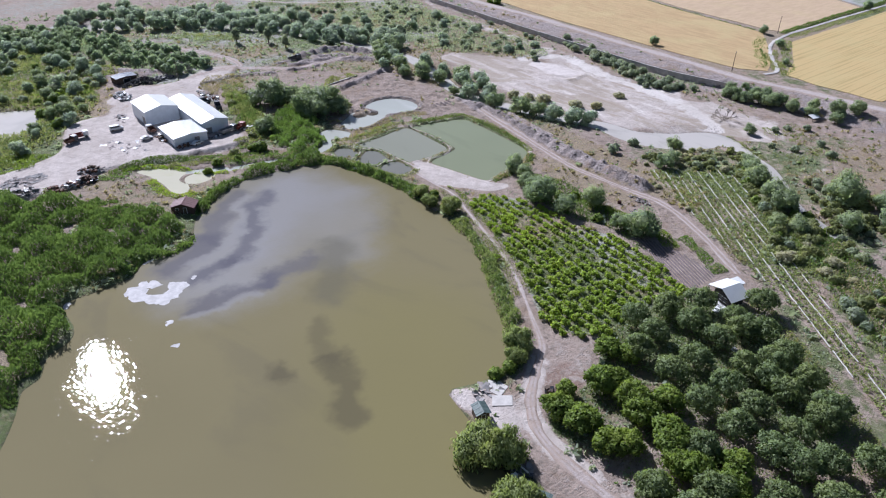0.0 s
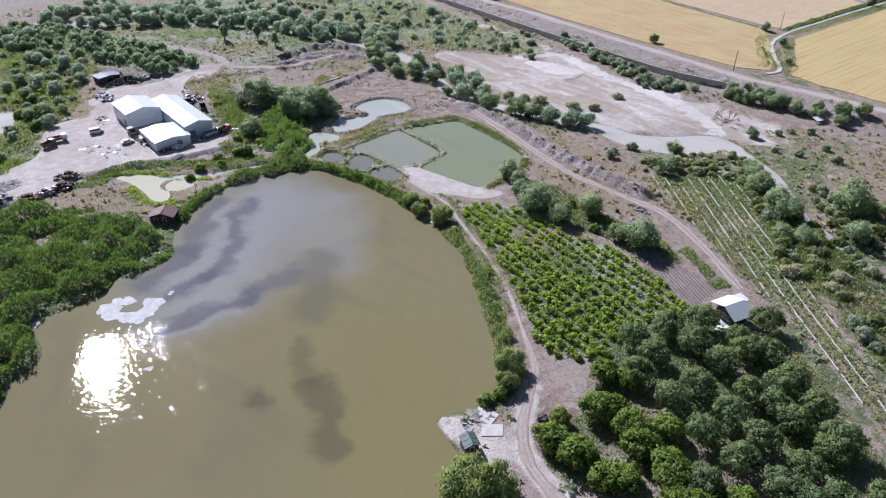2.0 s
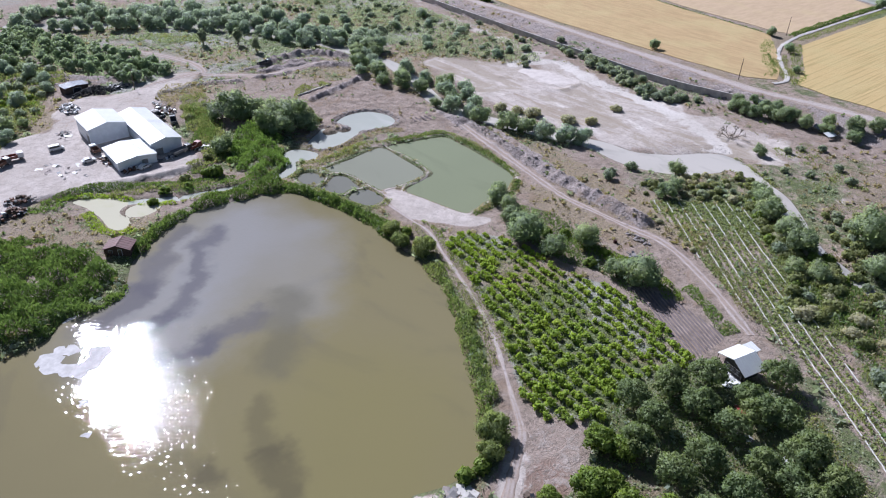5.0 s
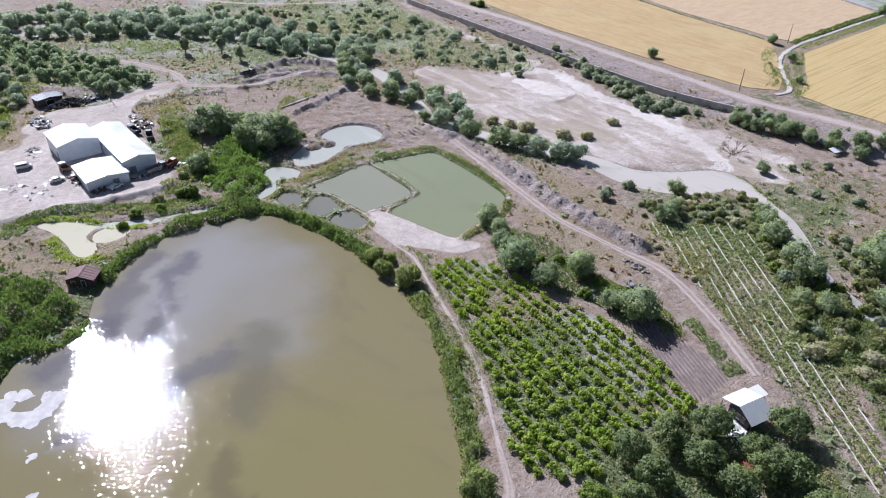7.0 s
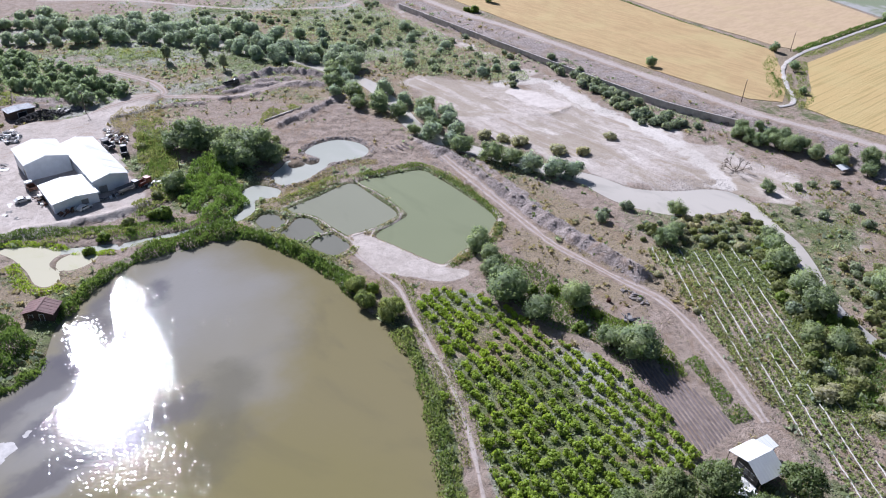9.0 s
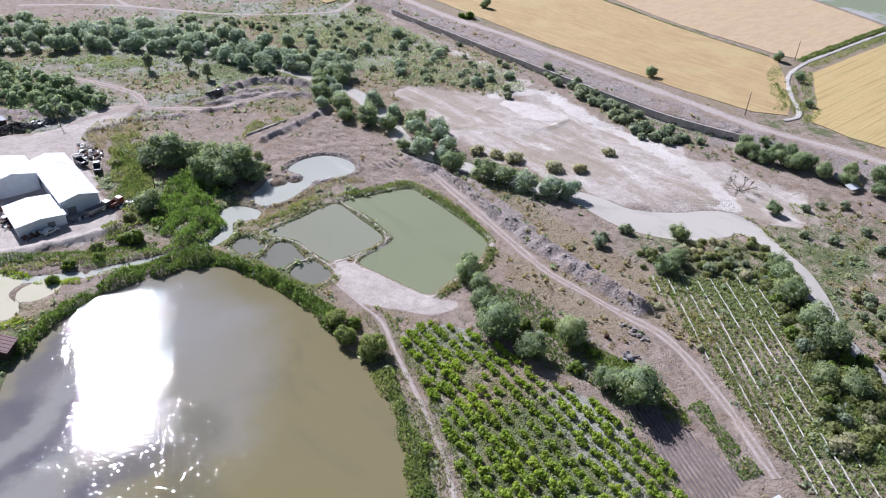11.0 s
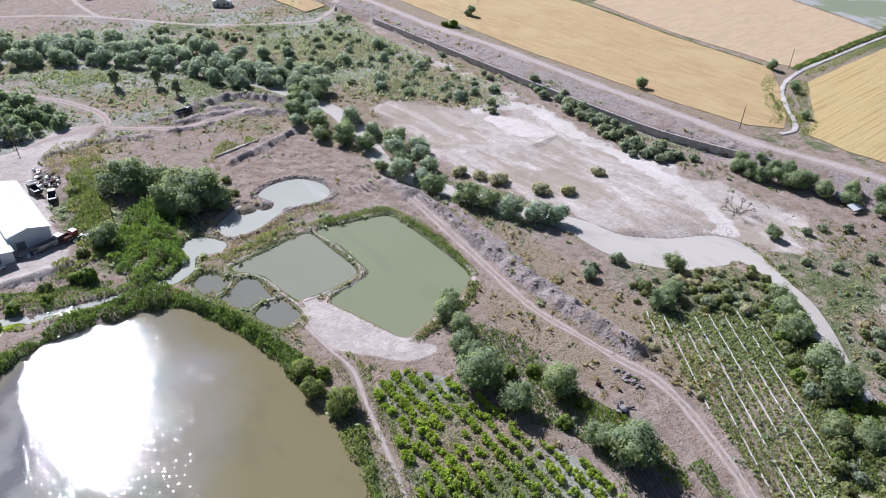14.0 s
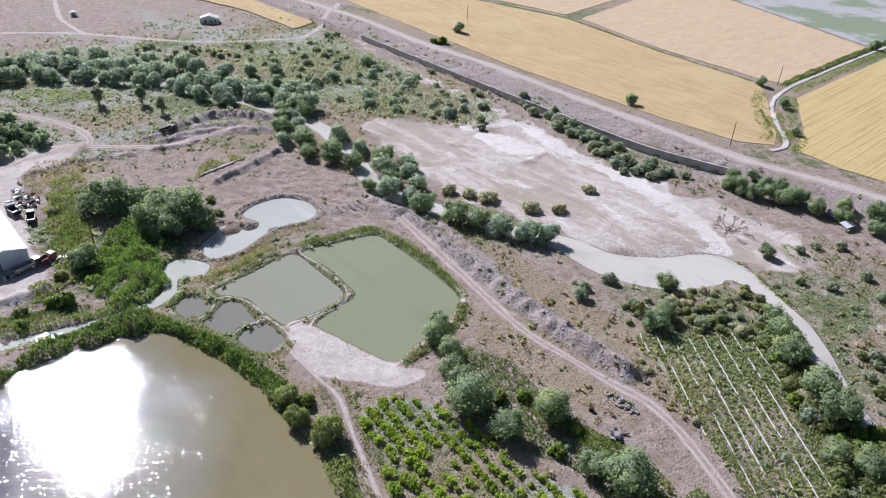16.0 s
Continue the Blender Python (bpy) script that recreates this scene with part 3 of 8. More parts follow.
# grey arm and dark swirls put the sky's reflection into the colour
SKY_SHEEN, DARK_REFLECTION, PALE_STREAK = (0.288, 0.278, 0.275), (0.115, 0.11, 0.13), (0.28, 0.27, 0.262)
LAKE_TINTS = [(75, 100, 58, 72, 34, (0.215, 0.187, 0.082), 0.7), (52, 150, 88, 180, 27, SKY_SHEEN, 0.85), (100, 165, 84, 140, 16, SKY_SHEEN, 0.5),
        (40, 139.5, 60, 139.5, 5, DARK_REFLECTION, 0.7), (60, 139.5, 74, 142.5, 5, DARK_REFLECTION, 0.6), (46, 151, 58, 153, 5, DARK_REFLECTION, 0.75), (58, 153, 82, 184, 5, DARK_REFLECTION, 0.7), (41, 158, 56, 168, 6, DARK_REFLECTION, 0.7), (56, 168, 74, 188, 5, DARK_REFLECTION, 0.6),
        (49, 159, 64, 166, 2.6, PALE_STREAK, 0.5), (64, 166, 76, 185, 2.6, PALE_STREAK, 0.6), (38, 136.5, 55, 136, 2.6, PALE_STREAK, 0.6), (58, 149, 68, 158, 2.4, PALE_STREAK, 0.5), (68, 158, 78, 175, 2.4, PALE_STREAK, 0.4),
        (82, 142, 70, 125, 9, (0.125, 0.117, 0.088), 0.55), (60.3, 117, 57, 103, 4.2, (0.115, 0.1, 0.062), 0.5), (57, 103, 50, 85, 4.6, (0.1, 0.086, 0.055), 0.62), (46.6, 107.2, 46, 106, 4, (0.095, 0.082, 0.055), 0.6)]
LAKE_WATER = mat("lake_water", lake_build)
POND_WATER = mat("pond_water", water_build((0.25, 0.268, 0.165), (0.21, 0.225, 0.14), 0.6, 0.05, 0.012))
GREY_WATER = mat("grey_pond_water", water_build((0.285, 0.285, 0.215), (0.235, 0.235, 0.175), 0.6, 0.05, 0.012))
SMALL_WATER = mat("small_pond_water", water_build((0.215, 0.21, 0.175), (0.165, 0.162, 0.135), 0.7, 0.05, 0.012))
DUG_WATER = mat("dug_pond_water", water_build((0.45, 0.455, 0.4), (0.56, 0.545, 0.51), 0.8, 0.06, 0.015))
MILKY_WATER = mat("milky_water", water_build((0.58, 0.535, 0.485), (0.42, 0.395, 0.36), 0.5, 0.06, 0.015))


def river_build(n):
    """Milky where the river spreads out; where it narrows downstream, willow shade is put in as darker colour."""
    water_build((0.53, 0.485, 0.435), (0.40, 0.37, 0.33), 0.7, 0.06, 0.015)(n)
    base = n.bsdf.inputs["Base Color"].links[0].from_socket
    sep = n.t.nodes.new("ShaderNodeSeparateXYZ")
    n.t.links.new(n.pos, sep.inputs[0])
    y = n.calc("ADD", sep.outputs[1], n.calc("MULTIPLY", n.noise(0.08, 4, 0.6), 14.0))
    n.put(n.bsdf.inputs["Base Color"], n.mix(n.step(y, 76, 96, 0.7, 0.0), base, (0.3, 0.29, 0.28)))


RIVER_WATER = mat("river_water", river_build)
ALGAE_WATER = mat("algae_water", water_build((0.55, 0.515, 0.39), (0.43, 0.43, 0.22), 0.6, 0.1, 0.01))


def leaf_mat(name, light, dark, through=0.3, tint=0.5):
    def build(n):
        info = n.t.nodes.new("ShaderNodeObjectInfo")
        r = n.geo.outputs["Random Per Island"]
        c = n.mix(n.step(r, 0.0, 1.0), dark, light)
        c = n.mix(n.calc("MULTIPLY", info.outputs["Random"], tint), c, tuple(a * b for a, b in zip(light, (0.62, 0.72, 0.75))))
        c = n.mix(n.step(n.noise(0.5, 3), 0.35, 0.7, 0, 0.45), c, tuple(a * 0.7 for a in dark))
        c = n.mix(n.step(n.noise(0.11, 3, 0.6), 0.5, 0.7, 0, 0.5), c, (light[0] * 1.15, light[1] * 1.05, light[2] * 0.8))
        n.set(c, 0.6, 0, 0.3)
        tr = n.t.nodes.new("ShaderNodeBsdfTranslucent")
        n.put(tr.inputs["Color"], n.mix(0.5, c, (light[0] * 1.3, light[1] * 1.4, light[2] * 0.7)))
        mx = n.t.nodes.new("ShaderNodeMixShader")
        mx.inputs[0].default_value = through
        n.t.links.new(n.bsdf.outputs[0], mx.inputs[1])
        n.t.links.new(tr.outputs[0], mx.inputs[2])
        n.t.links.new(mx.outputs[0], n.out.inputs["Surface"])
    return mat(name, build)


WILLOW_LEAF = leaf_mat("willow_leaf", (0.425, 0.485, 0.305), (0.2, 0.245, 0.145), 0.5)
WALNUT_LEAF = leaf_mat("walnut_leaf", (0.285, 0.345, 0.155), (0.125, 0.165, 0.065), 0.37)
BRIGHT_LEAF = leaf_mat("bright_leaf", (0.31, 0.395, 0.085), (0.15, 0.205, 0.04), 0.42)
# silvery leaf, paled and blued further so the colour carries distance haze
HAZED_SILVER_LEAF = leaf_mat("hazed_silver_willow_leaf", (0.52, 0.58, 0.5), (0.33, 0.38, 0.33), 0.55)
LIME_LEAF = leaf_mat("pale_willow_leaf", (0.42, 0.47, 0.19), (0.21, 0.25, 0.085), 0.37)
HEDGE_LEAF = leaf_mat("hedge_leaf", (0.38, 0.395, 0.18), (0.19, 0.205, 0.085), 0.48)
VINE_LEAF = leaf_mat("vine_leaf", (0.47, 0.58, 0.09), (0.24, 0.32, 0.05), 0.42)
REED_LEAF = leaf_mat("reed_leaf", (0.25, 0.34, 0.105), (0.095, 0.145, 0.042), 0.37)
LUSH_LEAF = leaf_mat("lush_reed_leaf", (0.30, 0.42, 0.12), (0.115, 0.175, 0.045), 0.38)
# grey-green scrub, lightened to put distance haze into the colour
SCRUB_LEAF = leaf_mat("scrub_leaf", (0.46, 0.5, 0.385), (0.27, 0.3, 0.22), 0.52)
CROP_LEAF = leaf_mat("crop_leaf", (0.43, 0.47, 0.19), (0.24, 0.27, 0.095), 0.37)
# plantation green raised and greyed, with haze mixed into the tone
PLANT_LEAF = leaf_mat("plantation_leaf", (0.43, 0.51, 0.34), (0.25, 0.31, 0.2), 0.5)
TAN_LEAF = leaf_mat("tan_leaf", (0.58, 0.545, 0.4), (0.38, 0.355, 0.24), 0.5, 0.25)
DRY_LEAF = leaf_mat("dry_leaf", (0.5, 0.425, 0.265), (0.32, 0.265, 0.15), 0.4)


def bark_build(n):
    c = n.mix(n.noise(3, 5, 0.7, (1, 1, 0.2)), (0.10, 0.075, 0.055), (0.22, 0.18, 0.14))
    n.set(c, 0.9)
    n.bump(n.noise(8, 3, 0.6, (1, 1, 0.2)), 0.05)


BARK = mat("bark", bark_build)


def wheat_build(n):
    rows = n.noise(0.55, 4, 0.65, (1.0, 0.16, 1.0, 8))
    big = n.noise(0.03, 5, 0.65, warp=0.5)
    c = n.mix(n.step(rows, 0.35, 0.65), (0.53, 0.375, 0.2), (0.44, 0.31, 0.16))
    c = n.mix(n.step(big, 0.4, 0.7, 0, 0.5), c, (0.55, 0.45, 0.23))
    c = n.mix(n.step(n.noise(0.12, 6, 0.7), 0.62, 0.75, 0, 0.4), c, (0.42, 0.33, 0.13))
    n.set(c, 0.95, 0, 0.2)
    n.bump(n.calc("ADD", n.noise(2.5, 4, 0.7), rows), 0.4, 0.8)


WHEAT = mat("ripe_wheat", wheat_build)


def sown_build(n):
    """Wheat with tractor lines running off across the field."""
    rows = n.noise(1.0, 1, 0.5, (0.015, 1.0, 1.0, -12.6), 0.0)
    c = n.mix(n.step(rows, 0.5, 0.62), (0.52, 0.38, 0.18), (0.42, 0.32, 0.14))
    c = n.mix(n.step(n.noise(0.05, 5, 0.65), 0.4, 0.7, 0, 0.4), c, (0.5, 0.41, 0.2))
    n.set(c, 0.95, 0, 0.2)
    n.bump(n.calc("ADD", n.noise(2.5, 4, 0.7), rows), 0.3, 0.6)


SOWN_WHEAT = mat("sown_wheat", sown_build)


def stubble_build(n):
    rows = n.noise(0.4, 4, 0.65, (0.25, 1.0, 1.0, 12))
    c = n.mix(n.step(rows, 0.35, 0.65), (0.52, 0.385, 0.255), (0.46, 0.34, 0.22))
    c = n.mix(n.step(n.noise(0.05, 5, 0.65), 0.45, 0.7, 0, 0.4), c, (0.52, 0.41, 0.23))
    n.set(c, 0.95, 0, 0.2)
    n.bump(rows, 0.3, 0.6)


STUBBLE = mat("pale_stubble", stubble_build)
SHEET_WHITE = plain("white_sheet_roof", (0.80, 0.80, 0.79), 0.45, 0.0, 0.06, 0.5, (0.5, 0.47, 0.43), 0.2)
WALL_BLUE = plain("pale_blue_cladding", (0.78, 0.81, 0.85), 0.5, 0.0, 0.1, 0.6, (0.4, 0.36, 0.33), 0.35)
WALL_GREY = plain("weathered_wall", (0.40, 0.34, 0.315), 0.9, 0.0, 0.3, 0.5)
CONCRETE = plain("concrete", (0.34, 0.32, 0.31), 0.9, 0.0, 0.3, 0.7)
RUST = plain("rusty_iron", (0.20, 0.10, 0.065), 0.85, 0.0, 0.5, 2.0)
TYRE = plain("black_rubber", (0.025, 0.025, 0.03), 0.8, 0.0, 0.4, 2.0)
CAR_WHITE = plain("white_car_paint", (0.75, 0.75, 0.74), 0.25, 0.0, 0.05, 0.6, dirty=0.15)
CAR_DARK = plain("dark_car_paint", (0.05, 0.055, 0.07), 0.3, 0.0, 0.3)
CAR_RED = plain("faded_red_paint", (0.30, 0.07, 0.05), 0.5, 0.0, 0.3)
GLASS_DARK = plain("dark_window_glass", (0.03, 0.035, 0.04), 0.08, 0.0, 0.2)
ROOF_BROWN = plain("brown_roof_sheet", (0.20, 0.09, 0.085), 0.6, 0.0, 0.3, 1.0)
ROOF_GREEN = plain("green_roof_sheet", (0.09, 0.13, 0.12), 0.6, 0.0, 0.3, 1.0)
WOOD_DARK = plain("weathered_wood", (0.13, 0.09, 0.065), 0.85, 0.0, 0.4, 2.0)
PIPE_WHITE = plain("white_plastic_pipe", (0.72, 0.71, 0.68), 0.6, 0.0, 0.15, 1.0)
DUSTY_FILM = plain("dusty_white_film", (0.6, 0.575, 0.53), 0.7, 0.0, 0.3, 1.5)
FOAM_MAT = plain("floating_foam", (0.62, 0.59, 0.58), 0.95, 0.0, 0.25, 0.6, (0.4, 0.36, 0.3), 0.4)
BLUE_SHEET = plain("blue_grey_sheet", (0.10, 0.125, 0.17), 0.6, 0.0, 0.25, 1.0)


# ---- mesh helpers ----
def mesh(name, verts, faces, material, shade=False):
    me = bpy.data.meshes.new(name)
    me.from_pydata([tuple(map(float, v)) for v in verts], [], [tuple(map(int, f)) for f in faces])
    me.materials.append(material)
    if shade:
        me.polygons.foreach_set("use_smooth", [True] * len(me.polygons))
    return me


def quads(name, v, material, normals=None):
    """Many loose quads from an array of shape (n, 4, 3), with one shading normal each if given."""
    n = len(v)
    me = bpy.data.meshes.new(name)
    me.vertices.add(n * 4)
    me.vertices.foreach_set("co", np.ascontiguousarray(v, np.float32).ravel())
    me.loops.add(n * 4)
    me.loops.foreach_set("vertex_index", np.arange(n * 4, dtype=np.int32))
    me.polygons.add(n)
    me.polygons.foreach_set("loop_start", np.arange(0, n * 4, 4, dtype=np.int32))
    me.update(calc_edges=True)
    me.materials.append(material)
    if normals is not None:
        me.normals_split_custom_set_from_vertices(np.repeat(normals, 4, axis=0).astype(np.float32))
    return me


def part(name, data, parent, label="", at=None):
    ob = new(name, data)
    if parent is not None:
        ob.parent = parent
    if at is not None:
        ob.matrix_basis = at
    if label:
        ob["label"] = label
    return ob


def thing(name, at, label, category, group="", kind="", data=None):
    ob = new(name, data)
    ob.matrix_basis = at
    return tagged(ob, label, category, group, kind)


class Build:
    """Gathers boxes, bars and prisms into one mesh."""

    def __init__(self):
        self.v, self.f = [], []

    def add(self, v, f):
        k = len(self.v)
        self.v += [tuple(p) for p in v]
        self.f += [tuple(i + k for i in q) for q in f]
        return self

    def box(self, x0, y0, z0, x1, y1, z1, turn=0.0, tilt=0.0):
        c = Vector(((x0 + x1) / 2, (y0 + y1) / 2, (z0 + z1) / 2))
        m = Matrix.Translation(c) @ pose(0, 0, 0, 0, tilt, turn) @ Matrix.Translation(-c)
        p = [m @ Vector(q) for q in ((x0, y0, z0), (x1, y0, z0), (x1, y1, z0), (x0, y1, z0), (x0, y0, z1), (x1, y0, z1), (x1, y1, z1), (x0, y1, z1))]
        return self.add(p, ((0, 3, 2, 1), (4, 5, 6, 7), (0, 1, 5, 4), (1, 2, 6, 5), (2, 3, 7, 6), (3, 0, 4, 7)))

    def tube(self, a, b, r0, r1=None, n=8):
        a, b = Vector(a), Vector(b)
        r1 = r0 if r1 is None else r1
        q = (b - a).to_track_quat("Z", "Y")
        ring = [q @ Vector((math.cos(k * 2 * math.pi / n), math.sin(k * 2 * math.pi / n), 0)) for k in range(n)]
        p = [a + v * r0 for v in ring] + [b + v * r1 for v in ring]
        f = [(k, (k + 1) % n, n + (k + 1) % n, n + k) for k in range(n)]
        return self.add(p, f + [tuple(range(n))[::-1], tuple(range(n, 2 * n))])

    def profile(self, outline, x0, x1):
        """An outline in y and z, drawn out along x."""
        n = len(outline)
        p = [(x0, y, z) for y, z in outline] + [(x1, y, z) for y, z in outline]
        f = [(k, n + k, n + (k + 1) % n, (k + 1) % n) for k in range(n)]
        return self.add(p, f + [tuple(range(n)), tuple(range(n, 2 * n))[::-1]])

    def mesh(self, name, material, shade=False, bevel=0.0):
        me = mesh(name, self.v, self.f, material)
        bm = bmesh.new()
        bm.from_mesh(me)
        bmesh.ops.recalc_face_normals(bm, faces=bm.faces)
        if bevel:
            bmesh.ops.bevel(bm, geom=bm.edges[:], offset=bevel, segments=2, affect="EDGES", profile=0.6)
        bm.to_mesh(me)
        bm.free()
        if shade:
            me.polygons.foreach_set("use_smooth", [True] * len(me.polygons))
        return me


# ---- ground sheet ----
nx, ny = XX.shape
gv = np.stack([XX, YY, H], -1).reshape(-1, 3)
gi = np.arange(nx * ny).reshape(nx, ny)
gf = np.stack([gi[:-1, :-1], gi[1:, :-1], gi[1:, 1:], gi[:-1, 1:]], -1).reshape(-1, 4)
gm = bpy.data.meshes.new("ground")
gm.vertices.add(len(gv))
gm.vertices.foreach_set("co", gv.astype(np.float32).ravel())
gm.loops.add(gf.size)
gm.loops.foreach_set("vertex_index", gf.astype(np.int32).ravel())
gm.polygons.add(len(gf))
gm.polygons.foreach_set("loop_start", np.arange(0, gf.size, 4, dtype=np.int32))
gm.update(calc_edges=True)
gm.polygons.foreach_set("use_smooth", [True] * len(gf))
gm.materials.append(GROUND)

water = np.minimum.reduce([D[k] for k in WATERS])
ponds = np.minimum.reduce([D[k] for k in ("main", "mid", "a", "b", "c")])
green = 0.26 + 0.5 * vnoise(XX, YY, 30, 8) + 0.2 * vnoise(XX, YY, 8, 9)
green = green + 0.55 * ramp(-D["lake"], -9, -1) + 0.45 * (1 - ramp(ponds, 0.3, 2.5)) + 0.5 * ramp(-D["reeds_yard"], -8, 0)
green = green + 0.25 * ramp(-D["crop"], -3, 1) * ramp(YY, 35, 95) + 0.3 * ramp(-D["vines"], -1, 2) + 0.4 * ramp(-D["scrub"], -4, 2)
green = np.where((XX > 225) & (XX < 300) & (YY > 40) & (YY < 125), green - 0.1, green)
green = green + 0.3 * ramp(-D["orchard"], -3, 2) + 0.25 * ramp(XX, 110, 125) * (1 - ramp(YY, 50, 70)) * (D["crop"] > 0)
green = np.where((XX < 62) & (YY > 235) & (YY < 420), green + 0.35, green) - 0.25 * ramp(YY, 430, 460)
meadow = 1.05 * ramp(YY + 0.3 * vnoise(XX, YY, 12, 24), 280, 310) * (1 - ramp(YY, 420, 450)) * ramp(XX, 60, 130) * (1 - ramp(XX, 276, 292)) + 0.5 * vnoise(XX, YY, 13, 25) - 0.1
meadow = meadow + 0.75 * ramp(-D["vines"], -1.5, 1)
meadow = np.maximum(meadow, 0.5 * ramp(YY, 400, 430) + 0.5 * vnoise(XX, YY, 25, 26) - 0.3)
straw = 0.3 + 0.4 * (1 - ramp(np.minimum.reduce([sdf(XX, YY, smooth(q, False, 3.0), False) for q, _, _ in SPOIL[:3]]), 3, 9)) + 0.5 * vnoise(XX, YY, 22, 11) + 0.3 * (1 - ramp(ponds, 3, 7))
straw = np.where((YY > 270) & (YY < 430), straw + 0.15, straw) - 0.5 * ramp(YY, 420, 450)
pale = 0.05 + 0.25 * vnoise(XX, YY, 14, 12)
pale = pale + 0.75 * ramp(-D["bed"] + 5.0 * vnoise(XX, YY, 9, 27) + 2.0 * vnoise(XX, YY, 3, 28), -3, 4) + 0.5 * ramp(-D["mud"], -1, 1) + 0.75 * ramp(-D["plaza"], -0.5, 0.8) + 0.3 * ramp(-D["crop"], -1, 1) * ramp(YY, 75, 100) + 0.75 * ramp(-D["yard"] + 3.0 * vnoise(XX, YY, 7, 19), -2.5, 1.5) + 0.45 * ramp(-D["clearing"] + 2.0 * vnoise(XX, YY, 3.5, 40), -1, 1) + 0.45 * (1 - ramp(np.hypot(XX - 72, (YY - 70) * 0.8), 3, 8)) * (D["lake"] > 0) + 0.12 * (1 - ramp(L["road_right"], 1.5, 7)) + 0.7 * (1 - ramp(np.abs(ponds - 1.2), 0.1, 0.9))
flat_line = smooth([(266, 118), (257, 103), (246, 90), (239, 78)], False, 3.0)
pale = pale + 0.6 * (1 - ramp(sdf(XX, YY, flat_line, False) + 2.5 * vnoise(XX, YY, 6, 35), 1.5, 5))
bleach = (1 - ramp(sdf(XX, YY, smooth([(254, 238), (271, 233), (270, 214), (266, 197), (264, 173), (261, 153), (253, 137), (246, 126)], False, 3.0), False) + 3.0 * vnoise(XX, YY, 5, 37) + 1.5 * vnoise(XX, YY, 1.8, 38), 1.0, 7.0))
worn_line = [(90.0, 73.6), (84.4, 69.2), (79.1, 64.7), (76.2, 58.3), (75.6, 52.5), (75.7, 46.6)]
pale = pale + 0.65 * (1 - ramp(sdf(XX, YY, smooth(worn_line, False, 2.0), False) + 0.9 * vnoise(XX, YY, 2.2, 29), 0.8, 2.6)) + 0.5 * (1 - ramp(np.hypot(XX - 71.4, YY - 75.9), 2, 4.5)) * (D["lake"] > 0)
pale = pale + 0.4 * (dl > -3.8) * (dl < 4)
straw = straw + 0.55 * ((XX > 316) & (YY > 60) & (YY < 600)) * (0.6 + 0.6 * vnoise(XX, YY, 12, 36))
stone = 0.1 + 0.8 * ramp(heaps, 0.12, 0.6) + 0.5 * (1 - ramp(D["grey"], 0.3, 2.2)) + 0.3 * vnoise(XX, YY, 6, 13) + 0.5 * ((dl < -4) & (dl > -20)) + 0.35 * ramp(-D["bed"], 4, 9) * (vnoise(XX, YY, 16, 14) > 0.2)
bare = np.maximum.reduce([ramp(-D[k], -1, 1) for k in ("yard", "plaza", "graded", "clearing", "bed", "plot")] + [1 - ramp(L[k], 1.5, 3) for k in ("path", "road_right", "track", "track_b")])
bare = np.maximum(bare, 0.95 * ramp(heaps, 0.2, 0.7))
strawy = (1 - ramp(np.abs(XX - 189 - (YY - 130) * 0.06), 5, 11)) * ramp(YY, 92, 104) * (1 - ramp(YY, 172, 190))
strawy = np.maximum(strawy, 0.8 * (1 - ramp(np.hypot((XX - 169) / 1.2, (YY - 135) / 3.2), 3, 9.5)))
meadow = meadow + 0.9 * (1 - ramp(np.hypot(XX - 73.0, (YY - 57.0) * 0.6) + vnoise(XX, YY, 2.5, 30), 0.5, 4)) + 0.45 * (1 - ramp(np.hypot(XX - 84, YY - 69) + 2 * vnoise(XX, YY, 3, 33), 1, 6))
redden = (1 - ramp(np.hypot(XX - 90.3, (YY - 66.2) * 1.2) + 1.5 * vnoise(XX, YY, 3.5, 34), 3, 9)) * ramp(D["lake"], 2, 6) * ramp(D["vines"], -1, 1)
redden = np.maximum(redden, 1 - ramp(np.hypot((XX - 46) / 1.1, YY - 206) + 2.5 * vnoise(XX, YY, 4, 39), 6, 14))
strawy = np.maximum(strawy, 0.9 * (1 - ramp(np.hypot((XX - 122) / 1.4, YY - 290), 5, 13)))
strawy = np.maximum(strawy, 0.8 * (1 - ramp(np.hypot((XX - 178) / 2.2, (YY - 280) / 1.6), 3, 8)))
bare = np.maximum(bare, ((dl > -20) & (dl < 6)).astype(float))
green, straw = green * (1 - bare) - 0.35 * bare, straw * (1 - 0.8 * bare) + 0.8 * strawy * (1 - 0.95 * ramp(heaps, 0.1, 0.6))
wet = 1 - ramp(water, -0.3, 0.9)
for name, val in (("green", green), ("redden", redden), ("bleach", bleach), ("meadow", meadow * (1 - 0.6 * bare)), ("straw", straw), ("pale", pale), ("stone", stone), ("wet", wet), ("bed", ramp(-D["bed"] + 5.0 * vnoise(XX, YY, 9, 27), -1, 4))):
    gm.attributes.new(name, "FLOAT", "POINT").data.foreach_set("value", val.astype(np.float32).ravel())
ground = thing("ground", Matrix(), "dry pinkish earth with patches of grass and gravel", "ground", kind="structure", data=gm)


# ---- water ----
def outward(line, d):
    t = np.roll(line, -1, 0) - np.roll(line, 1, 0)
    t /= np.linalg.norm(t, axis=1, keepdims=True) + 1e-9
    nrm = np.stack([t[:, 1], -t[:, 0]], 1)
    area = 0.5 * np.sum(line[:, 0] * np.roll(line[:, 1], -1) - np.roll(line[:, 0], -1) * line[:, 1])
    return line + nrm * d * (1 if area > 0 else -1)


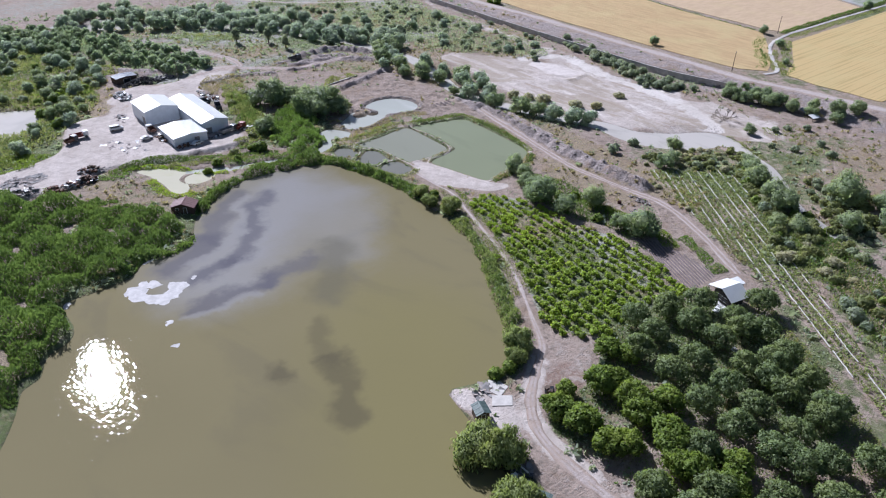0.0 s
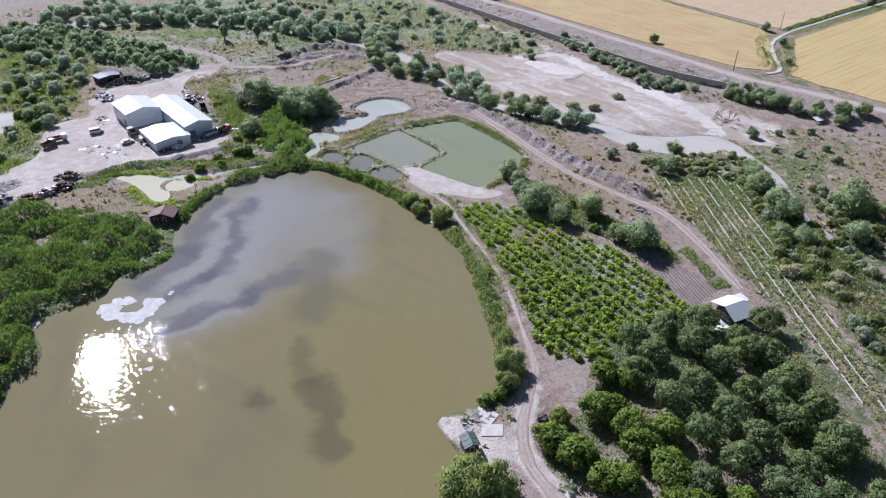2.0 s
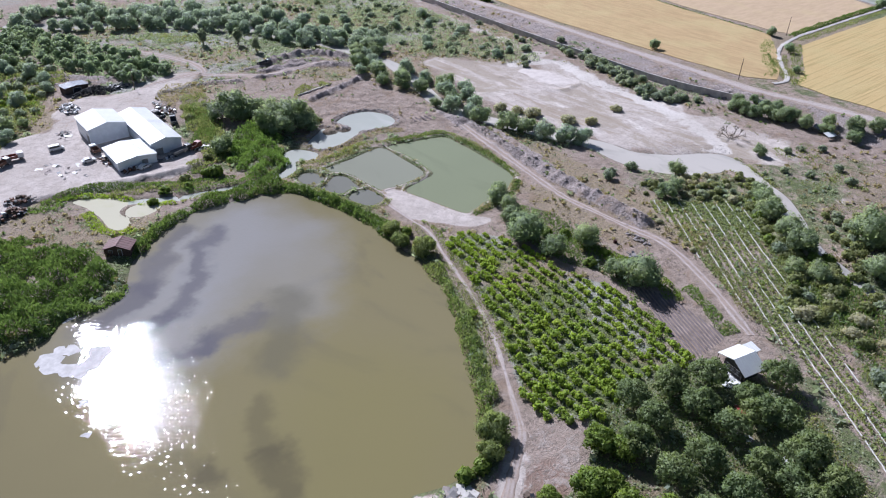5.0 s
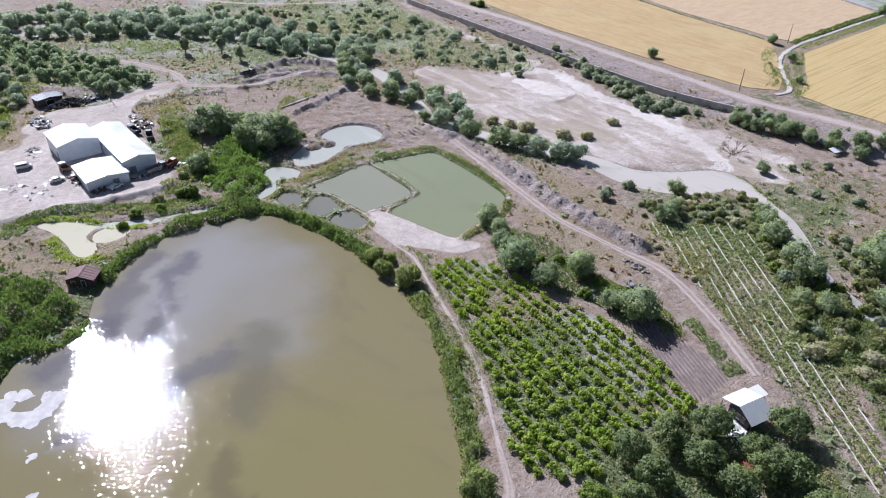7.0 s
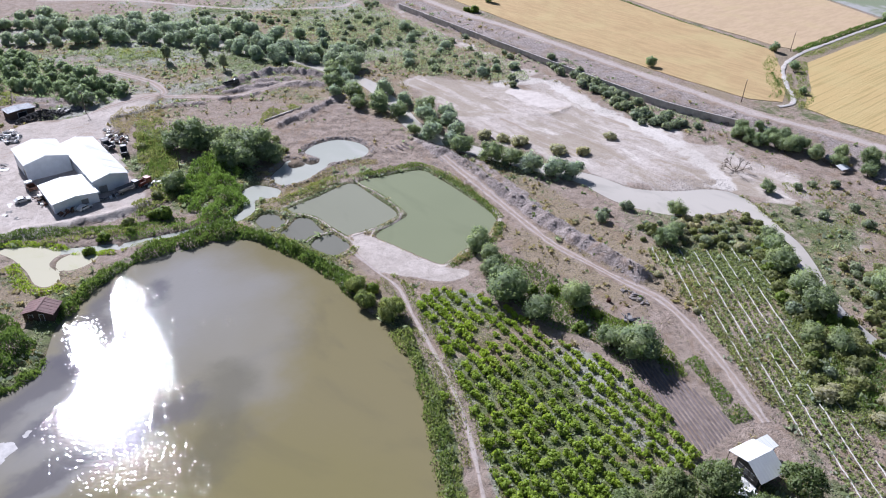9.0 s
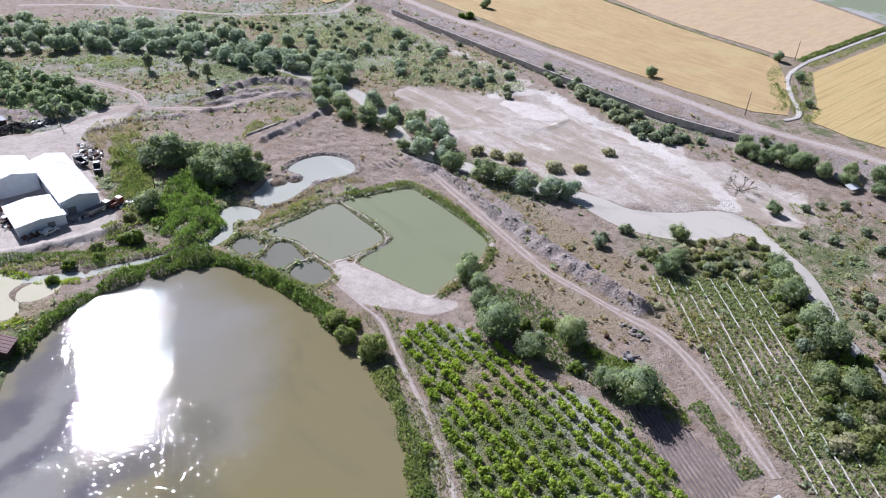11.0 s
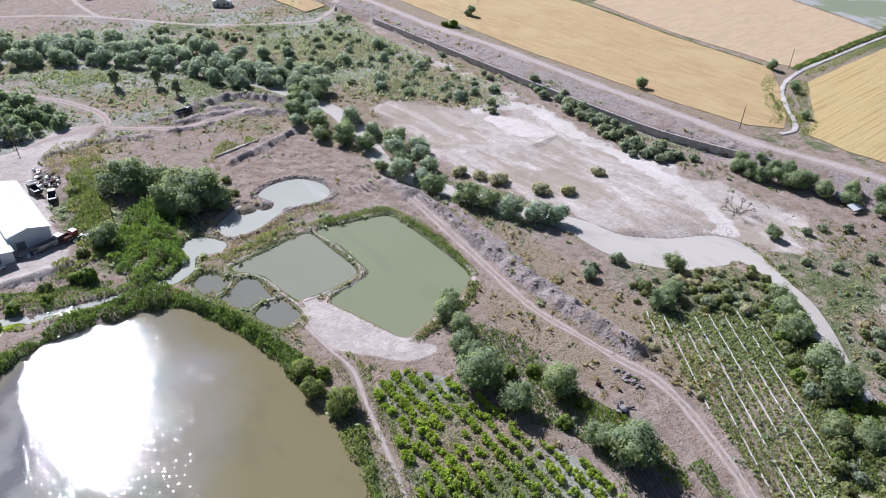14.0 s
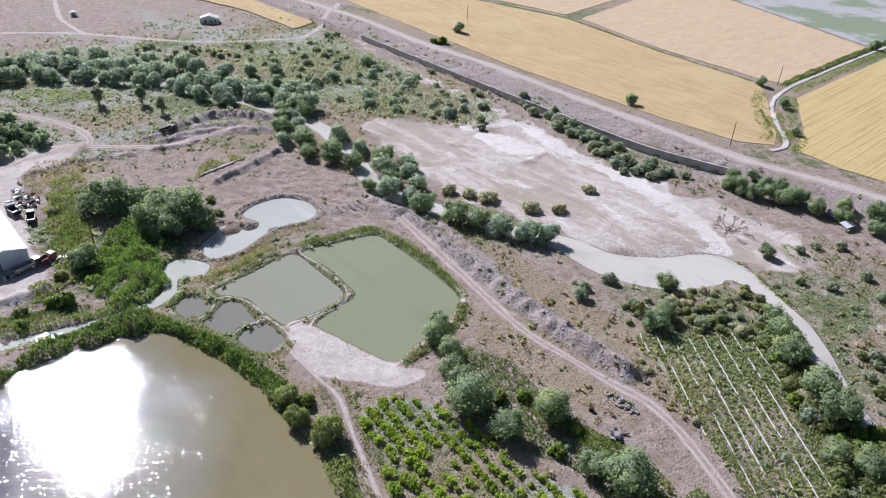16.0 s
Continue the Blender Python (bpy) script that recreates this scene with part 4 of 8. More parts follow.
def sheet(name, line, z, material):
    bm = bmesh.new()
    f = bm.faces.new([bm.verts.new((x, y, z)) for x, y in line])
    bmesh.ops.triangulate(bm, faces=[f])
    bmesh.ops.recalc_face_normals(bm, faces=bm.faces)
    if sum(q.normal.z for q in bm.faces) < 0:
        bmesh.ops.reverse_faces(bm, faces=bm.faces)
    me = bpy.data.meshes.new(name)
    bm.to_mesh(me)
    bm.free()
    me.materials.append(material)
    return me


for k, nm, m, lab in (("lake", "lake_water", LAKE_WATER, "murky olive-brown lake with darker swirls and glittering ripples"),
                      ("main", "pond_water", POND_WATER, "still green fish pond between earth banks"),
                      ("mid", "pond_water", GREY_WATER, "still grey-green fish pond between earth banks"),
                      ("a", "pond_water", SMALL_WATER, "small round grey pond with weedy banks"),
                      ("b", "pond_water", SMALL_WATER, "small grey pond with weedy banks"),
                      ("c", "pond_water", SMALL_WATER, "small grey pond with weedy banks"),
                      ("grey", "pond_water", DUG_WATER, "kidney-shaped milky pond dug into bare gravel"),
                      ("pool", "stream_water", DUG_WATER, "pale pool in the stream beside the reeds"),
                      ("yellow", "pond_water", ALGAE_WATER, "shallow yellowish pool with algae at its edges"),
                      ("yellow_b", "pond_water", ALGAE_WATER, "small shallow yellowish pool ringed by weeds"),
                      ("rleft", "river_water", MILKY_WATER, "bright shallow water among bushes"),
                      ("stream_area", "stream_water", DUG_WATER, "narrow pale stream behind the reed bank"),
                      ("river_area", "river_water", RIVER_WATER, "milky shallow river winding past willows")):
    line = O[k]
    grow = 0.0 if k == "river_area" or k == "stream_area" else 0.5
    if k == "river_area":
        line = band(O["river"], river_half(O["river"]) + 1.5)
    if k == "stream_area":
        line = band(O["stream"], 1.7)
    thing(nm, Matrix(), lab, "water", kind="structure", data=sheet(nm, outward(line, grow), WATERS[k], m))


# ---- roads ----
def ribbon(name, line, half, material, label, lift=0.07, ruts=0.05, category="track"):
    line = np.asarray(line)
    t = np.gradient(line, axis=0)
    t /= np.linalg.norm(t, axis=1, keepdims=True) + 1e-9
    nrm = np.stack([-t[:, 1], t[:, 0]], 1)
    cross = np.array([-1, -0.75, -0.5, -0.25, 0, 0.25, 0.5, 0.75, 1.0])
    drop = np.array([-0.16, 0.0, -ruts, 0, 0.03, 0, -ruts, 0.0, -0.16])
    v = []
    half = np.broadcast_to(half, (len(line),))
    for i, (p, q) in enumerate(zip(line, nrm)):
        wob = 1 + 0.3 * vnoise(p[0], p[1], 2.3, 21) + 0.25 * vnoise(p[0], p[1], 6.5, 22)
        for c, d in zip(cross, drop):
            x, y = p + q * c * half[i] * wob
            v.append((x, y, zat(x, y) + lift + d))
    m = len(cross)
    f = [(i * m + j, i * m + j + 1, (i + 1) * m + j + 1, (i + 1) * m + j) for i in range(len(line) - 1) for j in range(m - 1)]
    me = mesh(name, v, f, material, True)
    worn = np.tile([0, 0.35, 0.95, 0.5, 0.2, 0.5, 0.95, 0.35, 0] if ruts > 0 else [-0.25, 0.2, 0.6, 0.7, 0.45, 0.7, 0.6, 0.2, -0.25] if ruts < 0 else [0.1, 0.45, 0.75, 0.9, 0.95, 0.9, 0.75, 0.45, 0.1], len(line))
    me.attributes.new("worn", "FLOAT", "POINT").data.foreach_set("value", worn.astype(np.float32))
    return thing(name, Matrix(), label, category, kind="structure", data=me)


CHALK = mat("chalky_dust", lambda n: (n.set(n.mix(n.step(n.noise(0.5, 6, 0.65), 0.35, 0.7), (0.58, 0.54, 0.51), (0.44, 0.4, 0.37)), 0.95, 0, 0.2), n.bump(n.noise(2.5, 4), 0.1)))
ribbon("road_levee", smooth(LEVEE[1:], False, 2.0), 3.3, TRACK, "pale dusty road along the top of the embankment", ruts=0.0, category="road")
ribbon("dirt_track", smooth(ROAD_RIGHT, False, 1.0), 1.5, TRACK, "pinkish dirt track with two wheel ruts")
ribbon("foot_path", smooth(PATH[:9], False, 1.0), 0.6, TRACK, "pale trodden path along the lake bank", ruts=0.0, category="path")
_wide = smooth(PATH[8:], False, 1.0)
ribbon("dirt_track", _wide, np.interp(np.arange(len(_wide)), [0, 10, 22, 60], [0.7, 1.2, 1.5, 1.6]), TRACK, "wide dusty track beside the orchard", ruts=-0.01, lift=0.06)
for _bank in ([(152.2, 200), (152.6, 189), (152.2, 178), (148.5, 172.6), (140, 171.6)], [(131.4, 172), (130.6, 179), (130.2, 187), (127.5, 192.5), (124, 193)], [(129.6, 178.6), (125, 179.4), (121, 178)], [(123.5, 191.6), (120.5, 189), (117, 188.6)], [(133, 173.2), (141, 172.8)]):
    ribbon("bank_crest", smooth(_bank, False, 0.8), 0.42, TRACK, "narrow pale trodden bank between fish ponds", ruts=0.0, category="bank")
ribbon("dirt_track", smooth(TRACK_BACK, False, 1.5), 2.0, TRACK, "curving dusty track behind the yard")
ribbon("dirt_track", smooth(TRACK_BACK_B, False, 1.5), 1.8, TRACK, "dusty track to the gravel heaps")
ribbon("road_far", smooth(ROAD_BACK, False, 3.0), 2.2, TRACK, "pale dirt road across the dry scrub", ruts=0.0, category="road")
ribbon("road_far", smooth(ROAD_BACK_B, False, 3.0), 1.8, TRACK, "pale dirt road joining another in the scrub", ruts=0.0, category="road")
ribbon("ditch_track", smooth(DITCH, False, 3.0), 1.0, CHALK, "chalky pale track bending between wheat fields", 0.4, 0.0)


# ---- fields ----
def field(name, line, z, thick, material, label, category="field"):
    c = np.array(line, float)
    line = np.concatenate([a + (b - a) * np.linspace(0, 1, max(2, int(np.hypot(*(b - a)) / 6)), endpoint=False)[:, None] for a, b in zip(c, np.roll(c, -1, 0))])
    line = line + np.stack([vnoise(line[:, 0], line[:, 1], 7, 31), vnoise(line[:, 0], line[:, 1], 7, 32)], 1) * 0.6
    n = len(line)
    me = sheet(name, line, z + thick, material)
    bm = bmesh.new()
    bm.from_mesh(me)
    edges = [e for e in bm.edges if e.is_boundary]
    r = bmesh.ops.extrude_edge_only(bm, edges=edges)
    for v in r["geom"]:
        if isinstance(v, bmesh.types.BMVert):
            v.co.z = z - 0.3
    bmesh.ops.recalc_face_normals(bm, faces=bm.faces)
    bm.to_mesh(me)
    bm.free()
    return thing(name, Matrix(), label, category, kind="structure", data=me)


MUD_MAT = mat("dried_white_mud", lambda n: (n.set(n.mix(n.step(n.noise(0.25, 6, 0.65), 0.35, 0.7), (0.64, 0.575, 0.535), (0.52, 0.455, 0.42)), 0.95, 0, 0.2), n.bump(n.noise(2.5, 4), 0.1)))
thing("mud_flat", Matrix(), "dried white mud pan in the riverbed", "mud", kind="structure", data=sheet("mud_flat", O["mud"] + np.stack([vnoise(O["mud"][:, 0], O["mud"][:, 1], 2.5, 63), vnoise(O["mud"][:, 0], O["mud"][:, 1], 2.5, 64)], 1) * 2.2, 0.16, MUD_MAT))
field("wheat_field", WHEAT_A, 0.8, 0.16, WHEAT, "ripe golden wheat field beside the embankment road")
field("wheat_field", WHEAT_C, 0.8, 0.16, SOWN_WHEAT, "ripe golden wheat field with sowing lines")
field("wheat_field", WHEAT_E, 0.8, 0.16, WHEAT, "small ripe wheat field past the scrub")
field("stubble_field", WHEAT_B, 0.8, 0.16, STUBBLE, "pale cut stubble field between hedge lines")
PLOT_MAT = mat("grey_green_plot", lambda n: (n.set(n.mix(n.step(n.noise(0.02, 5, 0.6), 0.44, 0.54), (0.38, 0.37, 0.36), (0.22, 0.25, 0.165)), 0.95, 0, 0.2), n.bump(n.noise(1.2, 4), 0.3)))
field("field_plot", PLOT_GREY, 0.8, 0.15, PLOT_MAT, "grey-green fallow plot beyond the fields")
field("stubble_field", WHEAT_D, 0.8, 0.16, STUBBLE, "pale cut stubble field beyond the wheat")

# ---- foliage ----
def leaves(p, nrm, size, rng, tilt=0.8, aspect=0.6, droop=0.0):
    """Loose leaf quads at the points p, turned about their normals."""
    n = len(p)
    d = nrm + rng.normal(0, tilt, (n, 3))
    d /= np.linalg.norm(d, axis=1, keepdims=True) + 1e-9
    a = np.cross(d, rng.normal(0, 1, (n, 3)))
    if droop:
        a = a * (1 - droop) + np.array([0, 0, -1.0]) * droop * 2
    a /= np.linalg.norm(a, axis=1, keepdims=True) + 1e-9
    b = np.cross(d, a)
    b /= np.linalg.norm(b, axis=1, keepdims=True) + 1e-9
    la = (size * rng.uniform(0.6, 1.35, n))[:, None]
    lb = la * aspect
    k = rng.uniform(-0.25, 0.25, (n, 1))
    return np.stack([p - a * la, p - b * lb + a * la * k, p + a * la, p + b * lb + a * la * k], 1)


def ball(c, r, rng, nu=6, nv=4):
    """A lumpy closed core inside a crown, as loose quads."""
    u = np.linspace(0, 2 * math.pi, nu + 1)
    v = np.linspace(-0.48 * math.pi, 0.5 * math.pi, nv + 1)
    w = rng.uniform(0.86, 1.1, (nu + 1, nv + 1))
    w[-1] = w[0]
    w[:, 0], w[:, -1] = w[0, 0], w[0, -1]
    U, V = np.meshgrid(u, v, indexing="ij")
    p = np.stack([np.cos(U) * np.cos(V) * r[0], np.sin(U) * np.cos(V) * r[1], np.sin(V) * r[2]], -1) * w[..., None] + c
    return np.stack([p[:-1, :-1], p[1:, :-1], p[1:, 1:], p[:-1, 1:]], 2).reshape(-1, 4, 3)


def crown(name, lobes, count, size, material, seed, tilt=0.8, aspect=0.6, droop=0.0, core=0.78, shell=(0.72, 1.12)):
    r = np.random.default_rng(seed)
    lobes = np.array(lobes, float)
    area = (lobes[:, 3] * lobes[:, 4] + lobes[:, 3] * lobes[:, 5])
    which = r.choice(len(lobes), int(count * 1.5), p=area / area.sum())
    d = r.normal(0, 1, (len(which), 3))
    d /= np.linalg.norm(d, axis=1, keepdims=True)
    d[:, 2] = np.where((d[:, 2] < -0.35) & (r.random(len(d)) < 0.6), -d[:, 2], d[:, 2])
    c, rad = lobes[which, :3], lobes[which, 3:]
    lump = 1 + 0.13 * np.sin(d[:, 0] * 7 + which) * np.sin(d[:, 1] * 6 + 2 * which) + 0.1 * np.sin(d[:, 2] * 9 + which)
    p = c + rad * d * (r.uniform(*shell, len(d)) * lump)[:, None]
    keep = p[:, 2] > 0.1
    for i, lb in enumerate(lobes):
        q = (p - lb[:3]) / (lb[3:] * 0.82)
        keep &= (which == i) | ((q * q).sum(1) > 1)
    p, d, rad = p[keep][:count], d[keep][:count], rad[keep][:count]
    nrm = d / rad
    nrm /= np.linalg.norm(nrm, axis=1, keepdims=True)
    q = [leaves(p, nrm, size, r, tilt, aspect, droop)]
    own = np.cross(q[0][:, 2] - q[0][:, 0], q[0][:, 3] - q[0][:, 1])
    own /= np.linalg.norm(own, axis=1, keepdims=True) + 1e-9
    own *= np.sign((own * nrm).sum(1, keepdims=True) + 1e-9)
    soft = [nrm * 0.62 + own * 0.38]
    if core:
        for lb in lobes:
            q.append(ball(lb[:3], lb[3:] * core, r))
            soft.append((q[-1].mean(1) - lb[:3]) / lb[3:])
    soft = np.concatenate(soft)
    soft /= np.linalg.norm(soft, axis=1, keepdims=True) + 1e-9
    return quads(name, np.concatenate(q), material, soft)


def lobes_round(r, h, w, n=7, low=0.25):
    """Lobes of a broad crown of height h and half-width w, standing from low * h."""
    out = [(0, 0, h * (0.5 + low / 2), w * 0.72, w * 0.72, h * (0.5 - low / 2) * 0.95)]
    for i in range(n):
        a = i * 2.4 + r.uniform(-0.4, 0.4)
        k = r.uniform(0.45, 0.68) * w
        z = h * r.uniform(low + 0.12, 0.78)
        s = w * r.uniform(0.36, 0.52)
        out.append((math.cos(a) * k, math.sin(a) * k, z, s, s, s * r.uniform(0.75, 1.0)))
    return out


def lobes_airy(r, h, w, n=16):
    """Many small lobes on spreading limbs, with gaps between them."""
    out = []
    for i in range(n):
        a = i * 2.39996 + r.uniform(-0.3, 0.3)
        k = w * 0.8 * math.sqrt((i + 0.5) / n)
        z = h * (0.8 - 0.42 * (k / w) ** 2) + r.uniform(-0.45, 0.35)
        s = w * r.uniform(0.24, 0.36)
        out.append((math.cos(a) * k, math.sin(a) * k, z, s, s, s * r.uniform(0.8, 1.15)))
    return out


def trunk(name, h, w, r, limbs=4):
    b = Build()
    lean = Vector((r.uniform(-0.3, 0.3), r.uniform(-0.3, 0.3), h * 0.42))
    b.tube((0, 0, -0.4), lean, 0.045 * h, 0.03 * h)
    for i in range(limbs):
        a = i * 2 * math.pi / limbs + r.uniform(-0.5, 0.5)
        end = lean + Vector((math.cos(a) * w * 0.5, math.sin(a) * w * 0.5, h * r.uniform(0.2, 0.38)))
        b.tube(lean * r.uniform(0.75, 1.0), end, 0.02 * h, 0.006 * h, 6)
    return b.mesh(name, BARK, True)


class Kind:
    """A kind of plant: a few variants, each built once and then copied."""

    def __init__(self, name, label, category, group, variants):
        self.name, self.label, self.category, self.group = name, label, category, group
        self.variants, self.first, self.k = variants, [None] * len(variants), 0

    def plant(self, x, y, scale=1.0, tall=1.0, z=None, label=None):
        i = self.k % len(self.variants)
        self.k += 1
        z = float(zat(x, y)) if z is None else z
        m = pose(x, y, z - 0.05, 0, 0, (self.k * 137.5) % 360)
        if self.first[i] is None:
            parts = self.variants[i]()
            if len(parts) == 1:
                ob = thing(self.name, m, self.label, self.category, self.group, data=parts[0][1])
            else:
                ob = thing(self.name, m, self.label, self.category, self.group)
                for nm, me in parts:
                    part(nm, me, ob)
            self.first[i] = ob
        else:
            ob = copy_thing(self.first[i], m @ Matrix.Diagonal((scale, scale, scale * tall, 1)))
        if label:
            ob["label"] = label
        return ob


def tree_variant(seed, h, w, count, size, leaf, low=0.25, n=7, aspect=0.6, droop=0.0, limbs=4, tilt=0.8, core=0.78, airy=False):
    def make():
        r = np.random.default_rng(seed)
        return [("trunk", trunk("trunk", h, w, r, limbs)),
                ("crown", crown("crown", lobes_airy(r, h, w, n) if airy else lobes_round(r, h, w, n, low), count, size, leaf, seed, tilt, aspect, droop, core, (0.66, 1.2)))]
    return make


def bush_variant(seed, h, w, count, size, leaf, n=5, droop=0.0):
    def make():
        r = np.random.default_rng(seed)
        lb = [(0, 0, h * 0.45, w * 0.7, w * 0.7, h * 0.5)]
        for i in range(n):
            a = i * 2 * math.pi / n + r.uniform(-0.5, 0.5)
            k = r.uniform(0.35, 0.7) * w
            s = r.uniform(0.3, 0.5) * w
            lb.append((math.cos(a) * k, math.sin(a) * k, h * r.uniform(0.2, 0.55), s, s, h * r.uniform(0.25, 0.42)))
        return [("foliage", crown("foliage", lb, count, size, leaf, seed, 0.6, 0.55, droop))]
    return make


WILLOW = Kind("willow_tree", "rounded grey-green willow tree beside the water", "tree", "willows along the river",
              [tree_variant(40 + i, 6.8, 4.2, 1800, 0.31, WILLOW_LEAF, 0.06, 11, 0.5, 0.1, 4, 0.5) for i in range(4)])
# willows whose leaf colour has haze put into it
SILVER = Kind("willow_tree", "silvery grey-green domed willow on the far river bank, paled as by haze", "tree", "willows along the river",
              [tree_variant(46 + i, 6.6, 4.0, 1100, 0.42, HAZED_SILVER_LEAF, 0.03, 8, 0.5, 0.1, 4, 0.5) for i in range(3)])
WALNUT = Kind("orchard_tree", "dark green broad-crowned orchard tree in a planted row", "tree", "orchard trees",
              [tree_variant(60 + i, 5.6, 3.6, 2900, 0.29, WALNUT_LEAF, 0.14, 22, 0.45, 0.0, 7, 0.95, 0.36, True) for i in range(5)])
FRUIT = Kind("orchard_tree", "bright green leafy orchard tree at the orchard's edge", "tree", "orchard trees",
             [tree_variant(70 + i, 4.8, 3.7, 2400, 0.36, BRIGHT_LEAF, 0.1, 18, 0.45, 0.0, 6, 1.1, 0.42, True) for i in range(3)])
WEEPING = Kind("weeping_willow", "light green drooping willow hanging over the lake", "tree", "",
               [tree_variant(80, 6.5, 5.2, 3600, 0.5, LIME_LEAF, 0.02, 11, 0.3, 0.5)])
POPLAR = Kind("young_tree", "slender upright green tree standing alone in dry grass", "tree", "",
              [tree_variant(90 + i, 8.0, 2.3, 1100, 0.4, SCRUB_LEAF, 0.2, 6, 0.5) for i in range(2)])
SHRUB = Kind("shrub", "low olive-green shrub on dry ground", "shrub", "scrub along the river",
             [bush_variant(100 + i, 2.4, 2.0, 300, 0.36, SCRUB_LEAF) for i in range(4)])
OLIVE_SHRUB = Kind("shrub", "dense olive-green hedge shrub", "shrub", "green shrubs",
                   [bush_variant(115 + i, 2.2, 2.1, 330, 0.36, HEDGE_LEAF, 7) for i in range(3)])
GREEN_SHRUB = Kind("shrub", "dense fresh green shrub", "shrub", "green shrubs",
                   [bush_variant(110 + i, 2.3, 1.9, 400, 0.38, BRIGHT_LEAF) for i in range(3)])
DRY_SHRUB = Kind("dry_shrub", "pale olive-tan half-dry shrub on the gravel", "shrub", "scrub along the river",
                 [bush_variant(120 + i, 2.0, 2.3, 300, 0.3, TAN_LEAF, 8) for i in range(2)])
SMALL_TREE = Kind("young_tree", "small bushy green tree in a plantation", "tree", "plantation behind the yard",
                  [tree_variant(130 + i, 4.6, 2.6, 600, 0.46, PLANT_LEAF, 0.08, 7, 0.5) for i in range(3)])

# willows along the river, round the ponds and by the vineyard
for x, y, s in [(193, 271, 1.0), (192.6, 256, 1.0), (193.6, 240, 1.05), (207, 255, 0.9), (202, 221, 1.15), (206, 227, 0.95), (193.5, 208, 0.9), (194.5, 193, 1.0),
                (198, 181, 1.05), (201, 175, 0.95), (203, 168, 1.05), (207, 161, 1.05), (211, 156.5, 0.9), (199, 214, 0.8), (199, 281, 0.9), (204, 290, 0.9),
                (122, 253, 1.6), (117.5, 256, 1.15), (127, 250.5, 1.25), (129, 230, 1.3), (134.5, 234, 1.65), (126.5, 236, 1.3), (138, 228, 1.15), (132, 241, 1.4), (139.5, 240, 1.15), (105.4, 228, 0.95),
                (146, 126, 1.25), (149, 131, 0.85), (146.8, 116.5, 0.9), (157.3, 114, 1.02), (154.5, 93.2, 1.27), (152.4, 99.4, 0.75), (154.5, 140, 0.8), (156, 147, 0.85), (150.5, 136.5, 0.7), (160.5, 151.5, 0.6),
                (212.3, 90.5, 1.0), (218.5, 95.5, 0.9), (206, 81, 1.15), (202, 75.8, 1.05), (224, 99.5, 0.75), (192, 66, 0.8), (190, 71.5, 0.7), (290, 146, 0.65), (286, 137, 0.6), (291, 126, 0.8), (290.5, 118, 0.75),
                (298, 103, 0.9), (216.5, 125, 0.75), (253, 115.5, 0.6), (293, 130, 0.6), (291, 109, 0.6), (303, 97, 0.8)]:
    river_side = x > 186 and 150 < y < 292
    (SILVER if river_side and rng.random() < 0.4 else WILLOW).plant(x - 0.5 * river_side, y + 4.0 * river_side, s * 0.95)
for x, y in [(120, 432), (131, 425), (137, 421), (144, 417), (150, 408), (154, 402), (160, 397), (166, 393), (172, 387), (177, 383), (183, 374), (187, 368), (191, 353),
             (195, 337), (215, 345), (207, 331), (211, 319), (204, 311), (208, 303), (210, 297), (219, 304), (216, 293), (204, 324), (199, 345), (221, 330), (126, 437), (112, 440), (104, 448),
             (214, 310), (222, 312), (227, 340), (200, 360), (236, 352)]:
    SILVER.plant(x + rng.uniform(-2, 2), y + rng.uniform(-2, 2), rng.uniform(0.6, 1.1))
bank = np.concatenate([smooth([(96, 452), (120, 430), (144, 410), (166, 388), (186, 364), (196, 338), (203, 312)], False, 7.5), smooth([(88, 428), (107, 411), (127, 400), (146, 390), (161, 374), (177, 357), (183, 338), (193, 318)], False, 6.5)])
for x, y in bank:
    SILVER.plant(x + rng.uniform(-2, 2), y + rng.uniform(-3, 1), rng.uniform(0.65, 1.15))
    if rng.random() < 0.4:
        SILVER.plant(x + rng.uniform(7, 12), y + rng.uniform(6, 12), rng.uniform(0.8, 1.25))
for x, y, s in [(197, 262, 0.8), (188, 263, 0.7), (199, 247, 0.8), (189, 248, 0.75), (197, 232, 0.85), (206, 240, 0.8), (210, 218, 0.9), (206, 213, 0.8), (196, 200, 0.8), (203, 205, 0.75), (191, 215, 0.6),
                (199, 271, 0.8), (202, 280, 0.85), (210, 284, 0.9)]:
    river_side = x > 186 and 150 < y < 292
    (SILVER if rng.random() < 0.5 else WILLOW).plant(x - 0.5 * river_side, y + 4.0 * river_side, s)
# orchard
for x, y in ORCHARD_TREES:
    WALNUT.plant(x, y, rng.uniform(0.9, 1.08))
for x, y in BRIGHT_TREES:
    FRUIT.plant(x, y, rng.uniform(0.85, 1.1))
for x, y in [((82.4, 60.7), 0.9), ((83.7, 55.9), 0.95), ((88, 63.4), 0.6), ((82.9, 48.3), 0.9), ((106.8, 62), 0.8), ((97.2, 58.3), 0.95), ((94.1, 49.5), 1.0), ((92.1, 40.9), 1.05), ((90, 34.1), 1.0), ((81.3, 36.4), 0.9), ((91.5, 28.2), 0.9)]:
    FRUIT.plant(*x, y)
for gx in np.arange(66, 132, 7.2):
    for gy in np.arange(-14, 38, 7.2):
        x, y = gx + rng.uniform(-0.7, 0.7), gy + rng.uniform(-0.7, 0.7)
        if inside(np.array([x]), np.array([y]), O["orchard"])[0] and min(math.hypot(x - a, y - b) for a, b in ORCHARD_TREES + BRIGHT_TREES) > 5.5:
            WALNUT.plant(x, y, rng.uniform(0.9, 1.05))
